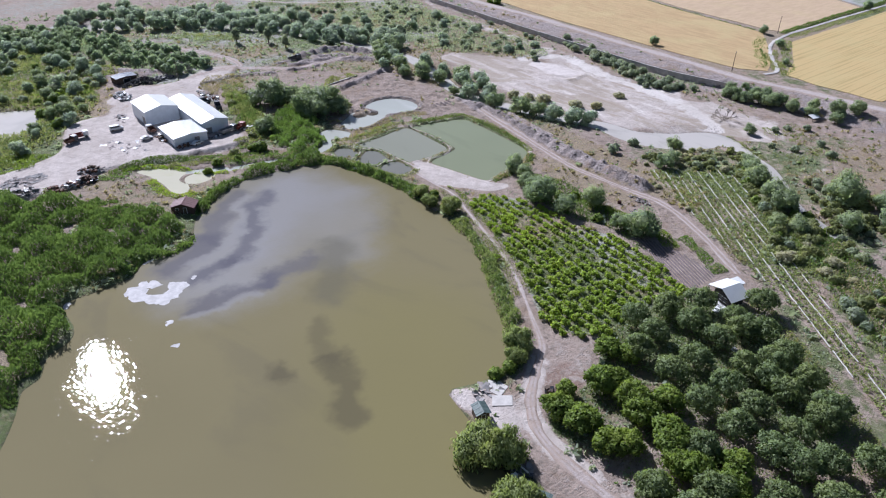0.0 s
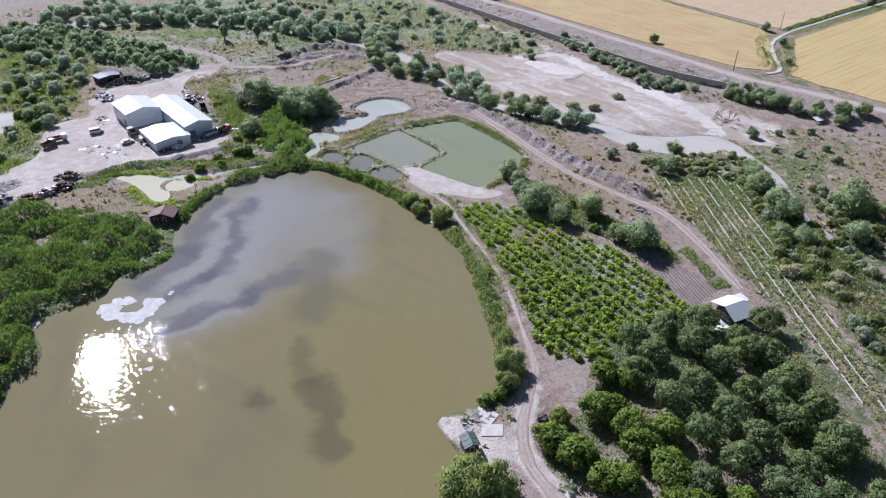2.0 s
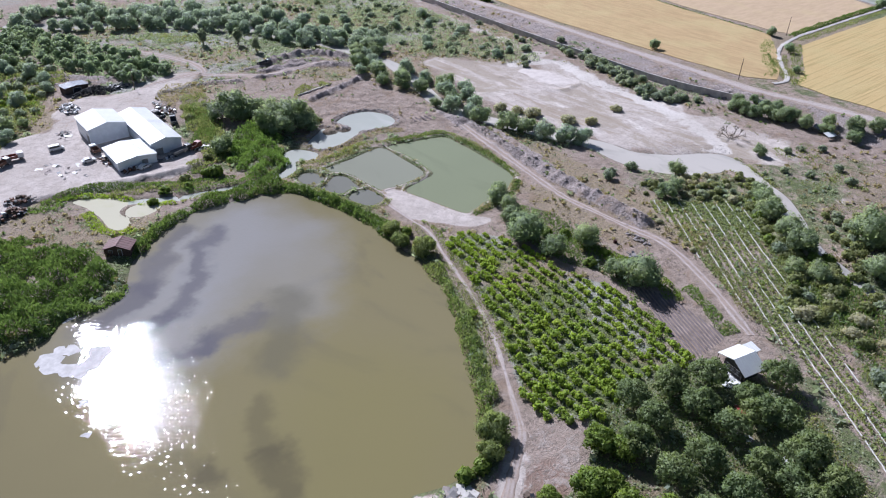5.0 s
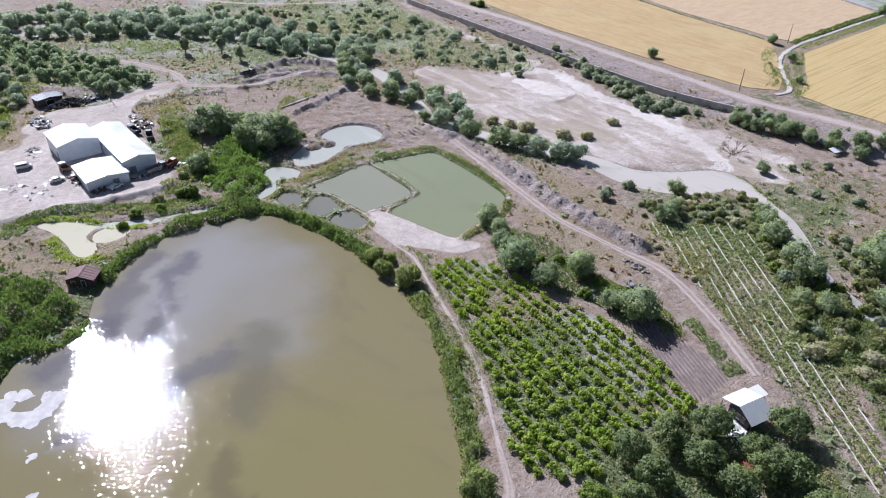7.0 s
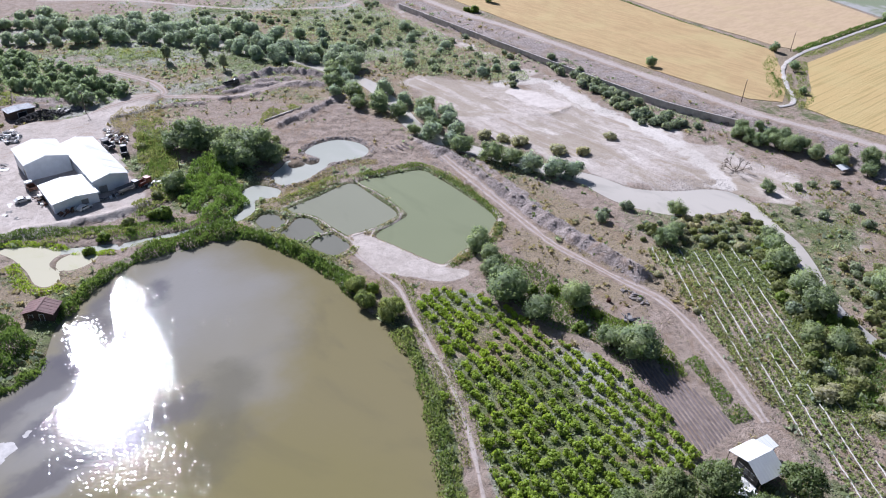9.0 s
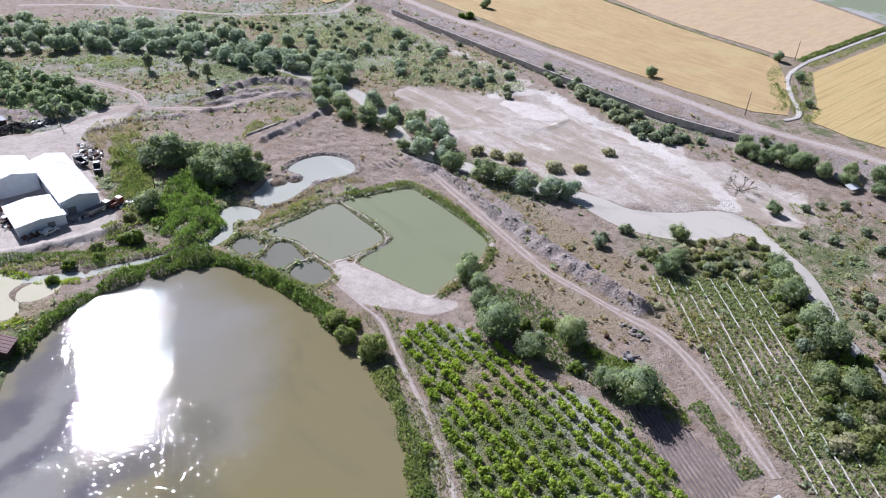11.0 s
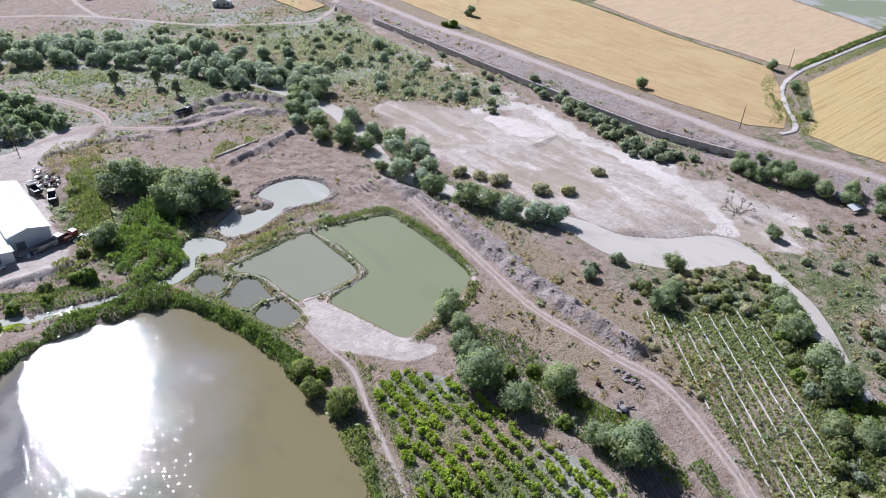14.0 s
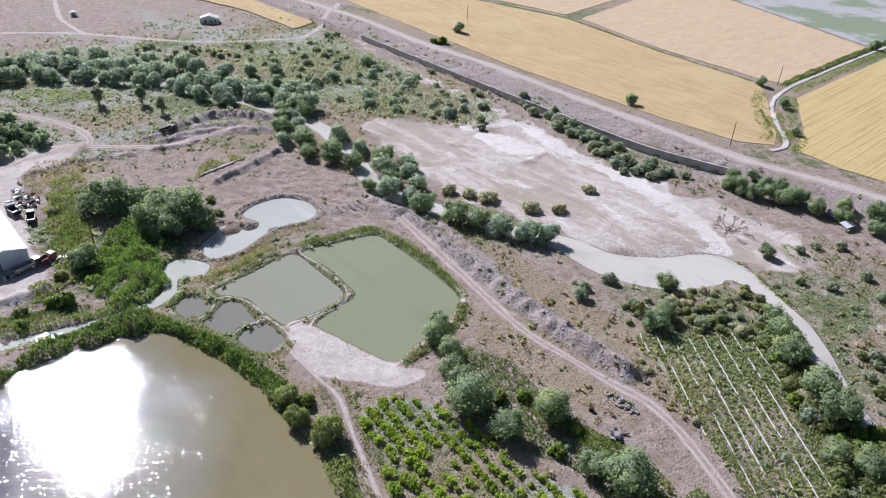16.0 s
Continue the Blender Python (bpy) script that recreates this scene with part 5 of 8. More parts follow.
for x, y in [(118.6, 69.3), (126.3, 66), (135.4, 62.6), (136.2, 54), (136.6, 47.1), (133.1, 39.9), (129.1, 32.8), (123.8, 25.7), (128.7, 66.9), (146.6, 53.1)]:
    if min(math.hypot(x - a, y - b) for a, b in ORCHARD_TREES) > 3.0:
        WALNUT.plant(x, y, rng.uniform(0.9, 1.1))
WEEPING.plant(63.5, 62.5, 1.0)
WEEPING.plant(66.5, 59.5, 0.8)
WEEPING.plant(60.5, 50.0, 0.9)
for x, y, s in [(120.2, 138.0, 0.62), (118.0, 145.5, 0.48), (119.6, 151.5, 0.5), (90.8, 80.2, 0.66), (87.2, 77.0, 0.5), (93.4, 83.0, 0.34)]:
    WEEPING.plant(x, y, s, label="round pale green willow bush on the lake bank")
for x, y, s in [(84, 75.8, 0.9), (80.5, 76.6, 0.6), (94.2, 215.5, 1.7), (96.5, 214, 1.4), (122, 148.5, 1.0),
                (105, 73.5, 0.5), (153, 124, 1.0), (157, 121, 0.9), (151, 107, 0.9), (158, 108, 0.8), (74, 208, 0.9), (79, 212, 0.9), (86, 211, 0.8), (327, 335, 1.6), (323, 338, 1.2)]:
    GREEN_SHRUB.plant(x, y, s)
for x, y, s in [(150, 346, 1.0), (164, 338, 0.9), (166, 323, 0.85), (191, 339, 0.8)]:
    POPLAR.plant(x, y, s)
for x, y, s in [(327.7, 213.5, 0.75), (401, 190.5, 0.9), (378.5, 169, 0.7), (351, 151.5, 0.6), (350.5, 347, 1.0), (385, 172, 0.6), (520, 182, 1.0)]:
    SMALL_TREE.plant(x, y, s * 1.2, label="single bushy green tree at the edge of a field")


def scatter(line, count, gap, seed):
    """Random places inside an outline, no nearer to each other than gap."""
    r = np.random.default_rng(seed)
    lo, hi = line.min(0), line.max(0)
    out = []
    for _ in range(count * 30):
        x, y = r.uniform(lo, hi)
        if inside(np.array([x]), np.array([y]), line)[0] and all((x - a) ** 2 + (y - b) ** 2 > gap * gap for a, b in out):
            out.append((x, y))
            if len(out) == count:
                break
    return out


def dry(x, y, margin=0.5):
    return water[np.searchsorted(GX, x), np.searchsorted(GY, y)] > margin


BACK_ORCHARD = np.array([(58, 438), (89, 416), (100, 387), (108, 368), (125, 324), (118, 309), (103, 312), (91, 334), (77, 375), (50, 398)], float)
LEFT_BUSH = np.array([(57, 436), (78, 416), (80, 397), (74, 375), (88, 336), (74, 322), (67, 299), (54, 282), (38, 264), (22, 250), (8, 262), (2, 330), (24, 420)], float)
BACK_SCRUB = np.array([(230, 377), (262, 360), (281, 341), (277, 288), (276, 251), (268, 236), (253, 247), (239, 266), (226, 280), (227, 315), (217, 352)], float)
FAR_SCRUB = np.array([(120, 470), (142, 450), (207, 412), (254, 379), (294, 386), (278, 343), (221, 360), (174, 400), (135, 434)], float)
HEDGE_RIGHT = np.array([(193, 122), (200, 127), (214, 123), (229, 118), (233, 108), (225, 102), (222, 93), (215, 100), (207, 108), (199, 115)], float)
for x, y, s in [(108, 262, 1.0), (113, 268, 0.9), (99, 226, 1.0), (87, 216, 0.9), (145, 233, 0.8), (118, 270, 1.0), (147, 242, 0.9), (143, 248, 1.0), (134, 250, 0.9)]:
    OLIVE_SHRUB.plant(x, y, s)
for x, y in scatter(BACK_ORCHARD, 90, 4.2, 1):
    SMALL_TREE.plant(x, y, rng.uniform(0.8, 1.15))
for x, y in scatter(LEFT_BUSH, 135, 4.0, 2):
    if dry(x, y):
        if rng.random() < 0.5:
            (WILLOW if rng.random() < 0.4 else SILVER).plant(x, y, rng.uniform(0.5, 0.95))
        else:
            (GREEN_SHRUB if rng.random() < 0.2 else SHRUB).plant(x, y, rng.uniform(0.9, 1.6))
for x, y in scatter(HEDGE_RIGHT, 52, 2.2, 5):
    if dry(x, y, -0.5):
        (OLIVE_SHRUB if rng.random() < 0.5 else DRY_SHRUB if rng.random() < 0.35 else SHRUB if rng.random() < 0.85 else WILLOW).plant(x + rng.uniform(-0.8, 0.8), y + rng.uniform(-0.8, 0.8), rng.uniform(0.5, 1.3) if WILLOW.k % 2 else rng.uniform(0.45, 0.75))
for x, y in scatter(O["scrub"], 60, 2.3, 6):
    if dry(x, y, 0.0):
        (SHRUB if rng.random() < 0.2 else OLIVE_SHRUB if rng.random() < 0.55 else GREEN_SHRUB if rng.random() < 0.6 else DRY_SHRUB).plant(x, y, rng.uniform(0.6, 1.4))
for x, y in scatter(BACK_SCRUB, 46, 4.0, 3):
    if dry(x, y):
        (SHRUB if rng.random() < 0.75 else SILVER).plant(x, y, rng.uniform(0.45, 1.0) * (1.7 if SHRUB.k % 3 == 0 else 0.8), rng.uniform(0.7, 1.0))
for x, y, s in [(289.6, 242, 1.0), (289.9, 225, 0.9), (286, 221, 0.7), (284, 206, 1.1), (280, 200, 1.1), (274, 193, 1.1), (276.5, 187, 1.2), (270, 177, 1.1), (273, 181, 1.1), (272, 170, 1.1), (274, 164, 1.0), (270.5, 166, 0.8),
                (281, 158.5, 1.0), (267, 174, 0.9), (278, 191, 0.9), (195, 136, 1.2), (207, 136, 1.1), (199, 138, 0.8), (203, 126, 0.7), (262, 110, 0.9), (268, 108, 0.8), (274, 103, 0.9),
                (250, 96, 0.9), (262, 92, 1.0), (255, 85, 1.1), (246, 103, 0.8), (283, 262, 1.0), (285, 268, 0.9), (288, 300, 0.9), (256, 233, 1.0), (262, 240, 1.1), (258, 252, 1.2)]:
    SHRUB.plant(x, y, s)
for x, y, s in [(221, 176, 1.5), (227, 170, 1.3), (215, 189, 1.6), (212.5, 195, 1.3), (246, 173, 1.2), (209, 201, 1.4), (184.5, 109, 0.6), (186, 112, 0.45), (180, 97, 0.4), (178.6, 94, 0.55), (175, 86.5, 0.35), (188, 140, 0.5)]:
    DRY_SHRUB.plant(x, y, s)


CANAL_SIDE = np.array([(292, 245), (286, 205), (281, 160), (266, 165), (268, 180), (276, 200), (284, 232)], float)
for x, y in scatter(CANAL_SIDE, 34, 2.4, 9):
    SHRUB.plant(x, y, rng.uniform(0.9, 1.6))
LEVEE_FOOT = np.array([(285, 150), (294, 142), (299, 100), (293, 92), (286, 118), (283, 138)], float)
for x, y in scatter(LEVEE_FOOT, 16, 3.2, 10):
    WILLOW.plant(x, y, rng.uniform(0.5, 0.8))
BANK_RIGHT = np.array([(200, 58), (214, 70), (224, 84), (232, 80), (236, 66), (226, 50), (212, 44)], float)
for x, y in scatter(BANK_RIGHT, 45, 2.8, 8):
    if dry(x, y, 0.5):
        (OLIVE_SHRUB if rng.random() < 0.5 else SHRUB if rng.random() < 0.6 else WILLOW).plant(x, y, rng.uniform(0.8, 1.5) if WILLOW.k % 2 else rng.uniform(0.7, 0.9))


# ---- vineyard ----
def vine_variant(seed):
    def make():
        r = np.random.default_rng(seed)
        lb = [(r.uniform(-0.8, 0.8), r.uniform(-1.0, 1.0), r.uniform(0.5, 1.15), r.uniform(0.35, 0.6), r.uniform(0.4, 0.75), r.uniform(0.3, 0.5)) for _ in range(7)]
        b = Build().tube((0, 0, -0.2), (0.05, 0, 0.75), 0.06, 0.045, 6)
        for _ in range(3):
            b.tube((0.05, 0, 0.7), (r.uniform(-0.5, 0.5), r.uniform(-0.6, 0.6), 1.1), 0.03, 0.012, 5)
        return [("trunk", b.mesh("trunk", BARK)), ("foliage", crown("foliage", lb, 160, 0.29, VINE_LEAF, seed, 0.9, 0.62, 0, 0.4, (0.6, 1.35)))]
    return make


VINE = Kind("vine_plant", "leafy green vine bush in a planted row", "vine", "vineyard rows", [vine_variant(200 + i) for i in range(5)])
row_dir, row_nrm = np.array([0.125, 0.992]), np.array([0.992, -0.125])
spots = []
for i in range(-11, 10):
    thick = i < 1
    gap = 1.55 if thick else 1.4
    p = np.array([126.0, 100.0]) + row_nrm * 2.9 * i + row_dir * gap * np.arange(-40, 44)[:, None] + rng.normal(0, 0.2, (84, 2))
    ok = (sdf(p[:, 0], p[:, 1], O["vines"]) < 0.3) & (sdf(p[:, 0], p[:, 1], O["path"], False) > 2.2) & (rng.random(84) > (0.12 if thick else 0.15))
    spots += [(x, y, (0.88 if thick else 0.72) * rng.uniform(0.65, 1.25)) for x, y in p[ok]]
spots.sort(key=lambda q: q[1])
for x, y, s in spots[:300]:
    VINE.plant(x, y, s)


def joined(name, kinds, places, label, category):
    """Plants past counting, joined into one mesh of loose leaves."""
    got = {}
    for kind in kinds:
        for i, ob in enumerate(kind.first):
            if ob is None:
                continue
            me = ob.data or [c for c in ob.children if c.name.startswith(("crown", "foliage"))][0].data
            v = np.empty(len(me.vertices) * 3, np.float32)
            me.vertices.foreach_get("co", v)
            got[(kind.name, kind.label, i)] = v.reshape(-1, 4, 3)
            mt = me.materials[0]
    pool = list(got.values())
    out = []
    for n, (x, y, s) in enumerate(places):
        a = n * 2.39996
        m3 = np.array([[math.cos(a), -math.sin(a), 0], [math.sin(a), math.cos(a), 0], [0, 0, 1.0]]) * s
        out.append(pool[n % len(pool)] @ m3.T + (x, y, float(zat(x, y)) - 0.05))
    return thing(name, Matrix(), label, category, kind="stuff", data=quads(name, np.concatenate(out), mt))


if len(spots) > 300:
    joined("vine_plants", [VINE], spots[300:], "far rows of leafy green vines", "vine")


# ---- ploughed plot ----
def furrows():
    d = np.array([0.43, 0.90])
    nn = np.array([0.90, -0.43])
    line = outward(O["plot"], -0.2)
    us, vs = np.arange(-14, 14, 0.22), np.arange(-18, 20, 1.0)
    v, f, idx = [], [], {}
    for i, u in enumerate(us):
        for j, w in enumerate(vs):
            p = np.array([148.5, 80.0]) + nn * u + d * w
            idx[i, j] = len(v)
            v.append((p[0], p[1], float(zat(*p)) + 0.05 + 0.2 * math.sin(u * 2 * math.pi / 0.95) + 0.05 * float(vnoise(p[0], p[1], 0.8, 71))))
    vv = np.array(v)
    low = np.array(zat(vv[:, 0], vv[:, 1])) - 0.05
    vv[:, 2] = low + (vv[:, 2] - low) * ramp(-sdf(vv[:, 0], vv[:, 1], line), 0.4, 2.0)
    v = [tuple(p) for p in vv]
    ok = inside(vv[:, 0], vv[:, 1], line)
    for i in range(len(us) - 1):
        for j in range(len(vs) - 1):
            q = (idx[i, j], idx[i + 1, j], idx[i + 1, j + 1], idx[i, j + 1])
            if ok[list(q)].all():
                f.append(q)
    return mesh("ploughed_plot", v, f, SOIL_MAT, True)


def soil_build(n):
    c = n.mix(n.step(n.noise(0.6, 6, 0.7), 0.3, 0.7), (0.25, 0.205, 0.2), (0.155, 0.125, 0.122))
    n.set(n.mix(n.step(n.noise(3, 4, 0.7), 0.5, 0.7, 0, 0.6), c, (0.16, 0.13, 0.115)), 0.95, 0, 0.2)
    n.bump(n.noise(4, 4, 0.7), 0.2)


SOIL_MAT = mat("ploughed_soil", soil_build)
thing("ploughed_plot", Matrix(), "bare ploughed plot with straight furrows", "field", kind="structure", data=furrows())

# ---- reeds and weeds ----
def thicket(name, line, per, height, size, material, label, seed, clump=3.0, upright=0.75, edge=1.5, hole=0.0, ragged=0.0, swing=0.52):
    """Reeds or weeds over an outline: many loose blades standing in clumps."""
    r = np.random.default_rng(seed)
    lo, hi = line.min(0), line.max(0)
    n = int(per * (hi - lo).prod())
    x, y = r.uniform(lo[0], hi[0], n), r.uniform(lo[1], hi[1], n)
    d = sdf(x, y, line) + vnoise(x, y, 2.6, seed + 3) * min(1.3, 0.35 * height) + 0.2 + ragged * vnoise(x, y, 5.5, seed + 4)
    tops = height * (0.64 + swing * vnoise(x, y, clump, seed) + 0.22 * vnoise(x, y, clump * 2.7, seed + 1) + 0.18 * vnoise(x, y, clump * 0.4, seed + 2)) * ramp(-d, -0.3, edge)
    k = (d < 0) & (tops > hole)
    if name == "weeds":
        k &= water[np.searchsorted(GX, x), np.searchsorted(GY, y)] > -0.4
    x, y, tops = x[k], y[k], np.maximum(tops[k], 0.15)
    z = np.array(zat(x, y)) + tops * np.sqrt(r.random(len(x))) * 0.95
    up = np.stack([r.normal(0, 0.5, len(x)), r.normal(0, 0.5, len(x)), np.full(len(x), upright)], 1)
    up /= np.linalg.norm(up, axis=1, keepdims=True)
    side = np.cross(up, r.normal(0, 1, up.shape))
    side /= np.linalg.norm(side, axis=1, keepdims=True) + 1e-9
    ln = (size * r.uniform(0.6, 1.3, len(x)))[:, None]
    wd = ln * 0.28
    p = np.stack([x, y, z], 1)
    q = np.stack([p - up * ln - side * wd * 0.6, p - up * ln * 0.2 - side * wd + side * wd * 2, p + up * ln, p - up * ln * 0.1 - side * wd], 1)
    me = quads(name, q, material)
    return thing(name, Matrix(), label, "reeds" if "reed" in name else "weeds", kind="stuff", data=me)


thicket("reed_bed", O["reeds_left"], 13, 4.2, 0.6, REED_LEAF, "dense dark green reed bed on the lake shore", 301, 4.6, 0.75, 1.5, 0.0, 0.8, 0.75)
thicket("reed_belt", outward(O["reeds_far"], 0.4), 15, 2.6, 0.55, REED_LEAF, "belt of green reeds between lake and stream", 303, 3.0, 0.75, 1.5, 0.0, 0.5, 0.8)
thicket("reed_bed", O["reeds_yard"], 16, 3.0, 0.5, LUSH_LEAF, "bright green reed bed below the yard", 305, 3.0, 0.75, 1.5, 0.5, 1.6, 0.95)


def strip(line, half):
    return band(np.asarray(line), half)


SHORE = smooth([(92, 83.5), (97.5, 90), (102.5, 97.5), (106.5, 104), (110.5, 112), (114.5, 121), (118.5, 133)], False, 2)
thicket("reed_belt", strip(SHORE, 2.7), 11, 2.3, 0.46, LIME_LEAF, "bright green weeds and reeds along the lake bank", 307, 2.4, 0.75, 1.2, 0.4, 1.0)
thicket("reed_belt", strip(SHORE, 2.2), 8, 1.8, 0.42, REED_LEAF, "darker green reeds along the lake bank", 308, 3.2, 0.75, 1.2, 0.3, 1.0)
thicket("weeds", strip(smooth([(122, 130), (117.5, 118), (113, 107), (107, 96)], False, 2), 1.6), 7, 0.5, 0.3, CROP_LEAF, "low grass beside the lake path", 310, 2.4, 0.7, 0.8, 0.22, 0.8)
thicket("weeds", strip(smooth([(121, 154), (120.5, 160), (118.5, 168), (116, 180), (112, 189)], False, 2), 1.7), 16, 1.3, 0.42, REED_LEAF, "green weeds along the bank of the ponds", 309, 2.0)
thicket("weeds", strip(smooth([(122, 206), (127, 203.5), (137, 204), (147, 206.5), (153, 203), (163, 200), (174.5, 197.5), (177.5, 190), (177, 176), (175, 163), (172.5, 155)], False, 2), 1.5), 12, 0.9, 0.32, CROP_LEAF, "yellow-green weeds on the pond banks", 311, 2.0)
thicket("weeds", strip(smooth([(128, 206), (134, 206.5), (142, 208), (150, 210), (158, 211), (166, 207)], False, 2), 2.2), 9, 0.8, 0.34, DRY_LEAF, "straw-coloured weeds on the pond bank", 313, 2.0)
thicket("weeds", strip(smooth([(125, 201), (133, 202.5), (141, 203.5), (148, 204.5)], False, 2), 2.6), 12, 1.2, 0.36, HEDGE_LEAF, "green bank of rank grass above the pond", 391, 2.4, 0.7, 0.8, 0.3, 0.8)
thicket("weeds", strip(smooth([(154, 202.5), (163, 200.2), (172, 198), (176.5, 194)], False, 2), 2.0), 12, 1.2, 0.36, REED_LEAF, "dark green grass on the pond bank", 392, 2.4, 0.7, 0.8, 0.3, 0.6)
thicket("weeds", strip(smooth([(176.5, 190), (176.2, 176), (174.5, 163), (172.5, 156)], False, 2), 1.5), 12, 1.0, 0.34, REED_LEAF, "dark green grass on the pond bank", 393, 2.0, 0.7, 0.6, 0.3, 0.5)
thicket("weeds", strip(smooth([(114, 198), (119, 200.6), (124, 198.5), (125, 194)], False, 2), 1.4), 10, 0.8, 0.32, HEDGE_LEAF, "grass round the small ponds", 394, 2.0, 0.7, 0.6, 0.25, 0.5)
thicket("weeds", strip(smooth([(116, 189.5), (118.5, 178), (121, 169), (126, 165.5), (131, 168)], False, 2), 1.6), 10, 0.9, 0.34, HEDGE_LEAF, "grass between the small ponds and the lake", 395, 2.0, 0.7, 0.6, 0.25, 0.5)
thicket("weeds", strip(smooth([(146, 145.5), (154, 147.5), (163, 149.5), (170, 153.5)], False, 2), 1.3), 12, 0.9, 0.34, DRY_LEAF, "straw-coloured grass on the pond bank", 396, 2.0, 0.7, 0.6, 0.25, 0.5)
thicket("weeds", np.array([(106, 263), (112, 284), (120.5, 286), (122.7, 273), (118, 259), (110, 254)], float), 9, 1.2, 0.42, HEDGE_LEAF, "fresh green weeds beside the yard", 397, 3.5, 0.7, 1.2, 0.45, 4.0)
thicket("weeds", np.array([(106, 292), (115, 302), (126, 300), (128, 289), (121, 282), (114, 286), (107, 274)], float), 6, 0.6, 0.36, DRY_LEAF, "dry straw-coloured grass behind the yard", 398, 3.5, 0.7, 1.2, 0.25, 2.5)
thicket("weeds", np.array([(152, 264), (160, 271), (170, 270), (171, 264.5), (155, 260), (147, 257)], float), 10, 1.3, 0.42, HEDGE_LEAF, "green weeds along the concrete channel", 399, 3.0, 0.7, 1.2, 0.3, 1.0)
thicket("weeds", BACK_ORCHARD, 2.2, 2.4, 0.6, PLANT_LEAF, "low leafy suckers between the plantation trees", 404, 5.0, 0.7, 2.0, 0.7, 3.0)
thicket("weeds", np.array([(51, 338), (60, 330), (73, 317), (66, 310), (52, 312), (44, 322)], float), 6, 1.2, 0.5, VINE_LEAF, "bright green weeds behind the yard", 400, 4.0, 0.7, 1.2, 0.4, 3.0)
thicket("weeds", np.array([(20, 262), (30, 258), (38, 252), (30, 244), (18, 244), (10, 252)], float), 8, 1.2, 0.45, BRIGHT_LEAF, "bright green weeds beside the yard road", 401, 4.0, 0.7, 1.2, 0.4, 2.0)
thicket("weeds", np.array([(124, 377), (130, 384), (147, 377), (162, 352), (150, 352), (140, 360)], float), 3, 0.7, 0.5, CROP_LEAF, "fresh green grass on the far meadow", 402, 5.0, 0.6, 1.2, 0.2, 3.0)
for _side, _sd in ((1.9, 405), (-2.3, 407)):
    _ln = smooth([(128, 152), (127.6, 145), (123.9, 134.2), (119, 119.8), (115.3, 110.1), (111.3, 101.8), (105.9, 92.9)], False, 2)
    _tn = np.gradient(_ln, axis=0)
    _tn /= np.linalg.norm(_tn, axis=1, keepdims=True)
    thicket("weeds", strip(_ln + np.stack([_tn[:, 1], -_tn[:, 0]], 1) * _side, 1.3), 10, 0.7, 0.32, HEDGE_LEAF if _side > 0 else BRIGHT_LEAF, "green grass beside the lake path", _sd, 2.4, 0.7, 0.6, 0.2, 0.5)
thicket("weeds", strip(smooth([(243.5, 119), (239.5, 111), (236.5, 103.5), (234, 98)], False, 2), 1.3), 8, 1.3, 0.42, HEDGE_LEAF, "strip of green weeds on a bar in the river", 409, 2.4, 0.7, 0.6, 0.2, 0.6)
thicket("weeds", strip(smooth([(150.5, 97), (146.5, 86.5), (141.5, 76), (139.5, 69)], False, 2), 1.5), 9, 0.6, 0.32, LUSH_LEAF, "green weeds between vines and ploughed plot", 411, 2.4, 0.7, 0.6, 0.2, 0.5)
for _pts, _sd in (([(112, 200.5), (100, 200.5), (88, 203), (80, 204.5)], 413), ([(108, 204.5), (98, 206.3), (88, 208.5), (78, 212)], 415), ([(96, 209), (84, 213), (74, 217), (66, 221)], 417), ([(57, 226), (50, 222), (44, 224)], 419)):
    thicket("weeds", strip(smooth(_pts, False, 2), 1.7), 11, 1.4, 0.42, HEDGE_LEAF if _sd % 4 == 1 else LUSH_LEAF, "rank green weeds beside the stream", _sd, 2.4, 0.7, 0.7, 0.25, 0.9)
VERGE = np.array([(266, 117), (276, 108), (268, 96), (256, 84), (246, 74), (236, 74), (226, 84), (236, 96), (248, 104), (256, 112)], float)
thicket("weeds", VERGE, 3, 0.5, 0.34, CROP_LEAF, "short green grass on the river flat", 403, 7.0, 0.5, 2.0, 0.4, 4.0)
thicket("weeds", strip(smooth([(171, 154), (165, 149), (158, 147), (150, 146), (144, 145.5)], False, 2), 1.6), 12, 1.0, 0.4, REED_LEAF, "green weeds on the pond bank", 315, 2.0)
for pts, sd in (([(152.3, 199), (152.6, 189), (152.2, 177), (149, 173.5), (139, 171)], 317), ([(131.2, 174), (129.7, 183), (129.5, 189), (126, 193.5)], 318),
                ([(122.5, 190), (120, 188), (117, 187)], 319), ([(129.5, 178.5), (124, 179.6), (121, 178)], 320), ([(115, 199), (120, 200.5), (125, 198)], 321), ([(119, 176), (121, 170), (125, 166.5), (130.5, 168)], 322)):
    thicket("weeds", strip(smooth(pts, False, 2), 1.15), 9, 0.5, 0.26, SCRUB_LEAF if sd % 2 else REED_LEAF, "low weeds on the narrow bank between ponds", sd, 1.6, 0.75, 0.4, 0.26)
thicket("weeds", strip(smooth([(80, 204), (73, 208.5), (68.5, 215), (60, 224), (52, 226)], False, 2), 1.6), 14, 1.3, 0.42, VINE_LEAF, "green weeds round the yellow pools", 323, 2.0)
thicket("weeds", strip(smooth([(57, 214), (57, 204), (60, 196.5), (65, 197)], False, 2), 2.0), 12, 0.8, 0.4, VINE_LEAF, "yellow-green weeds at the pool's edge", 325, 2.0)
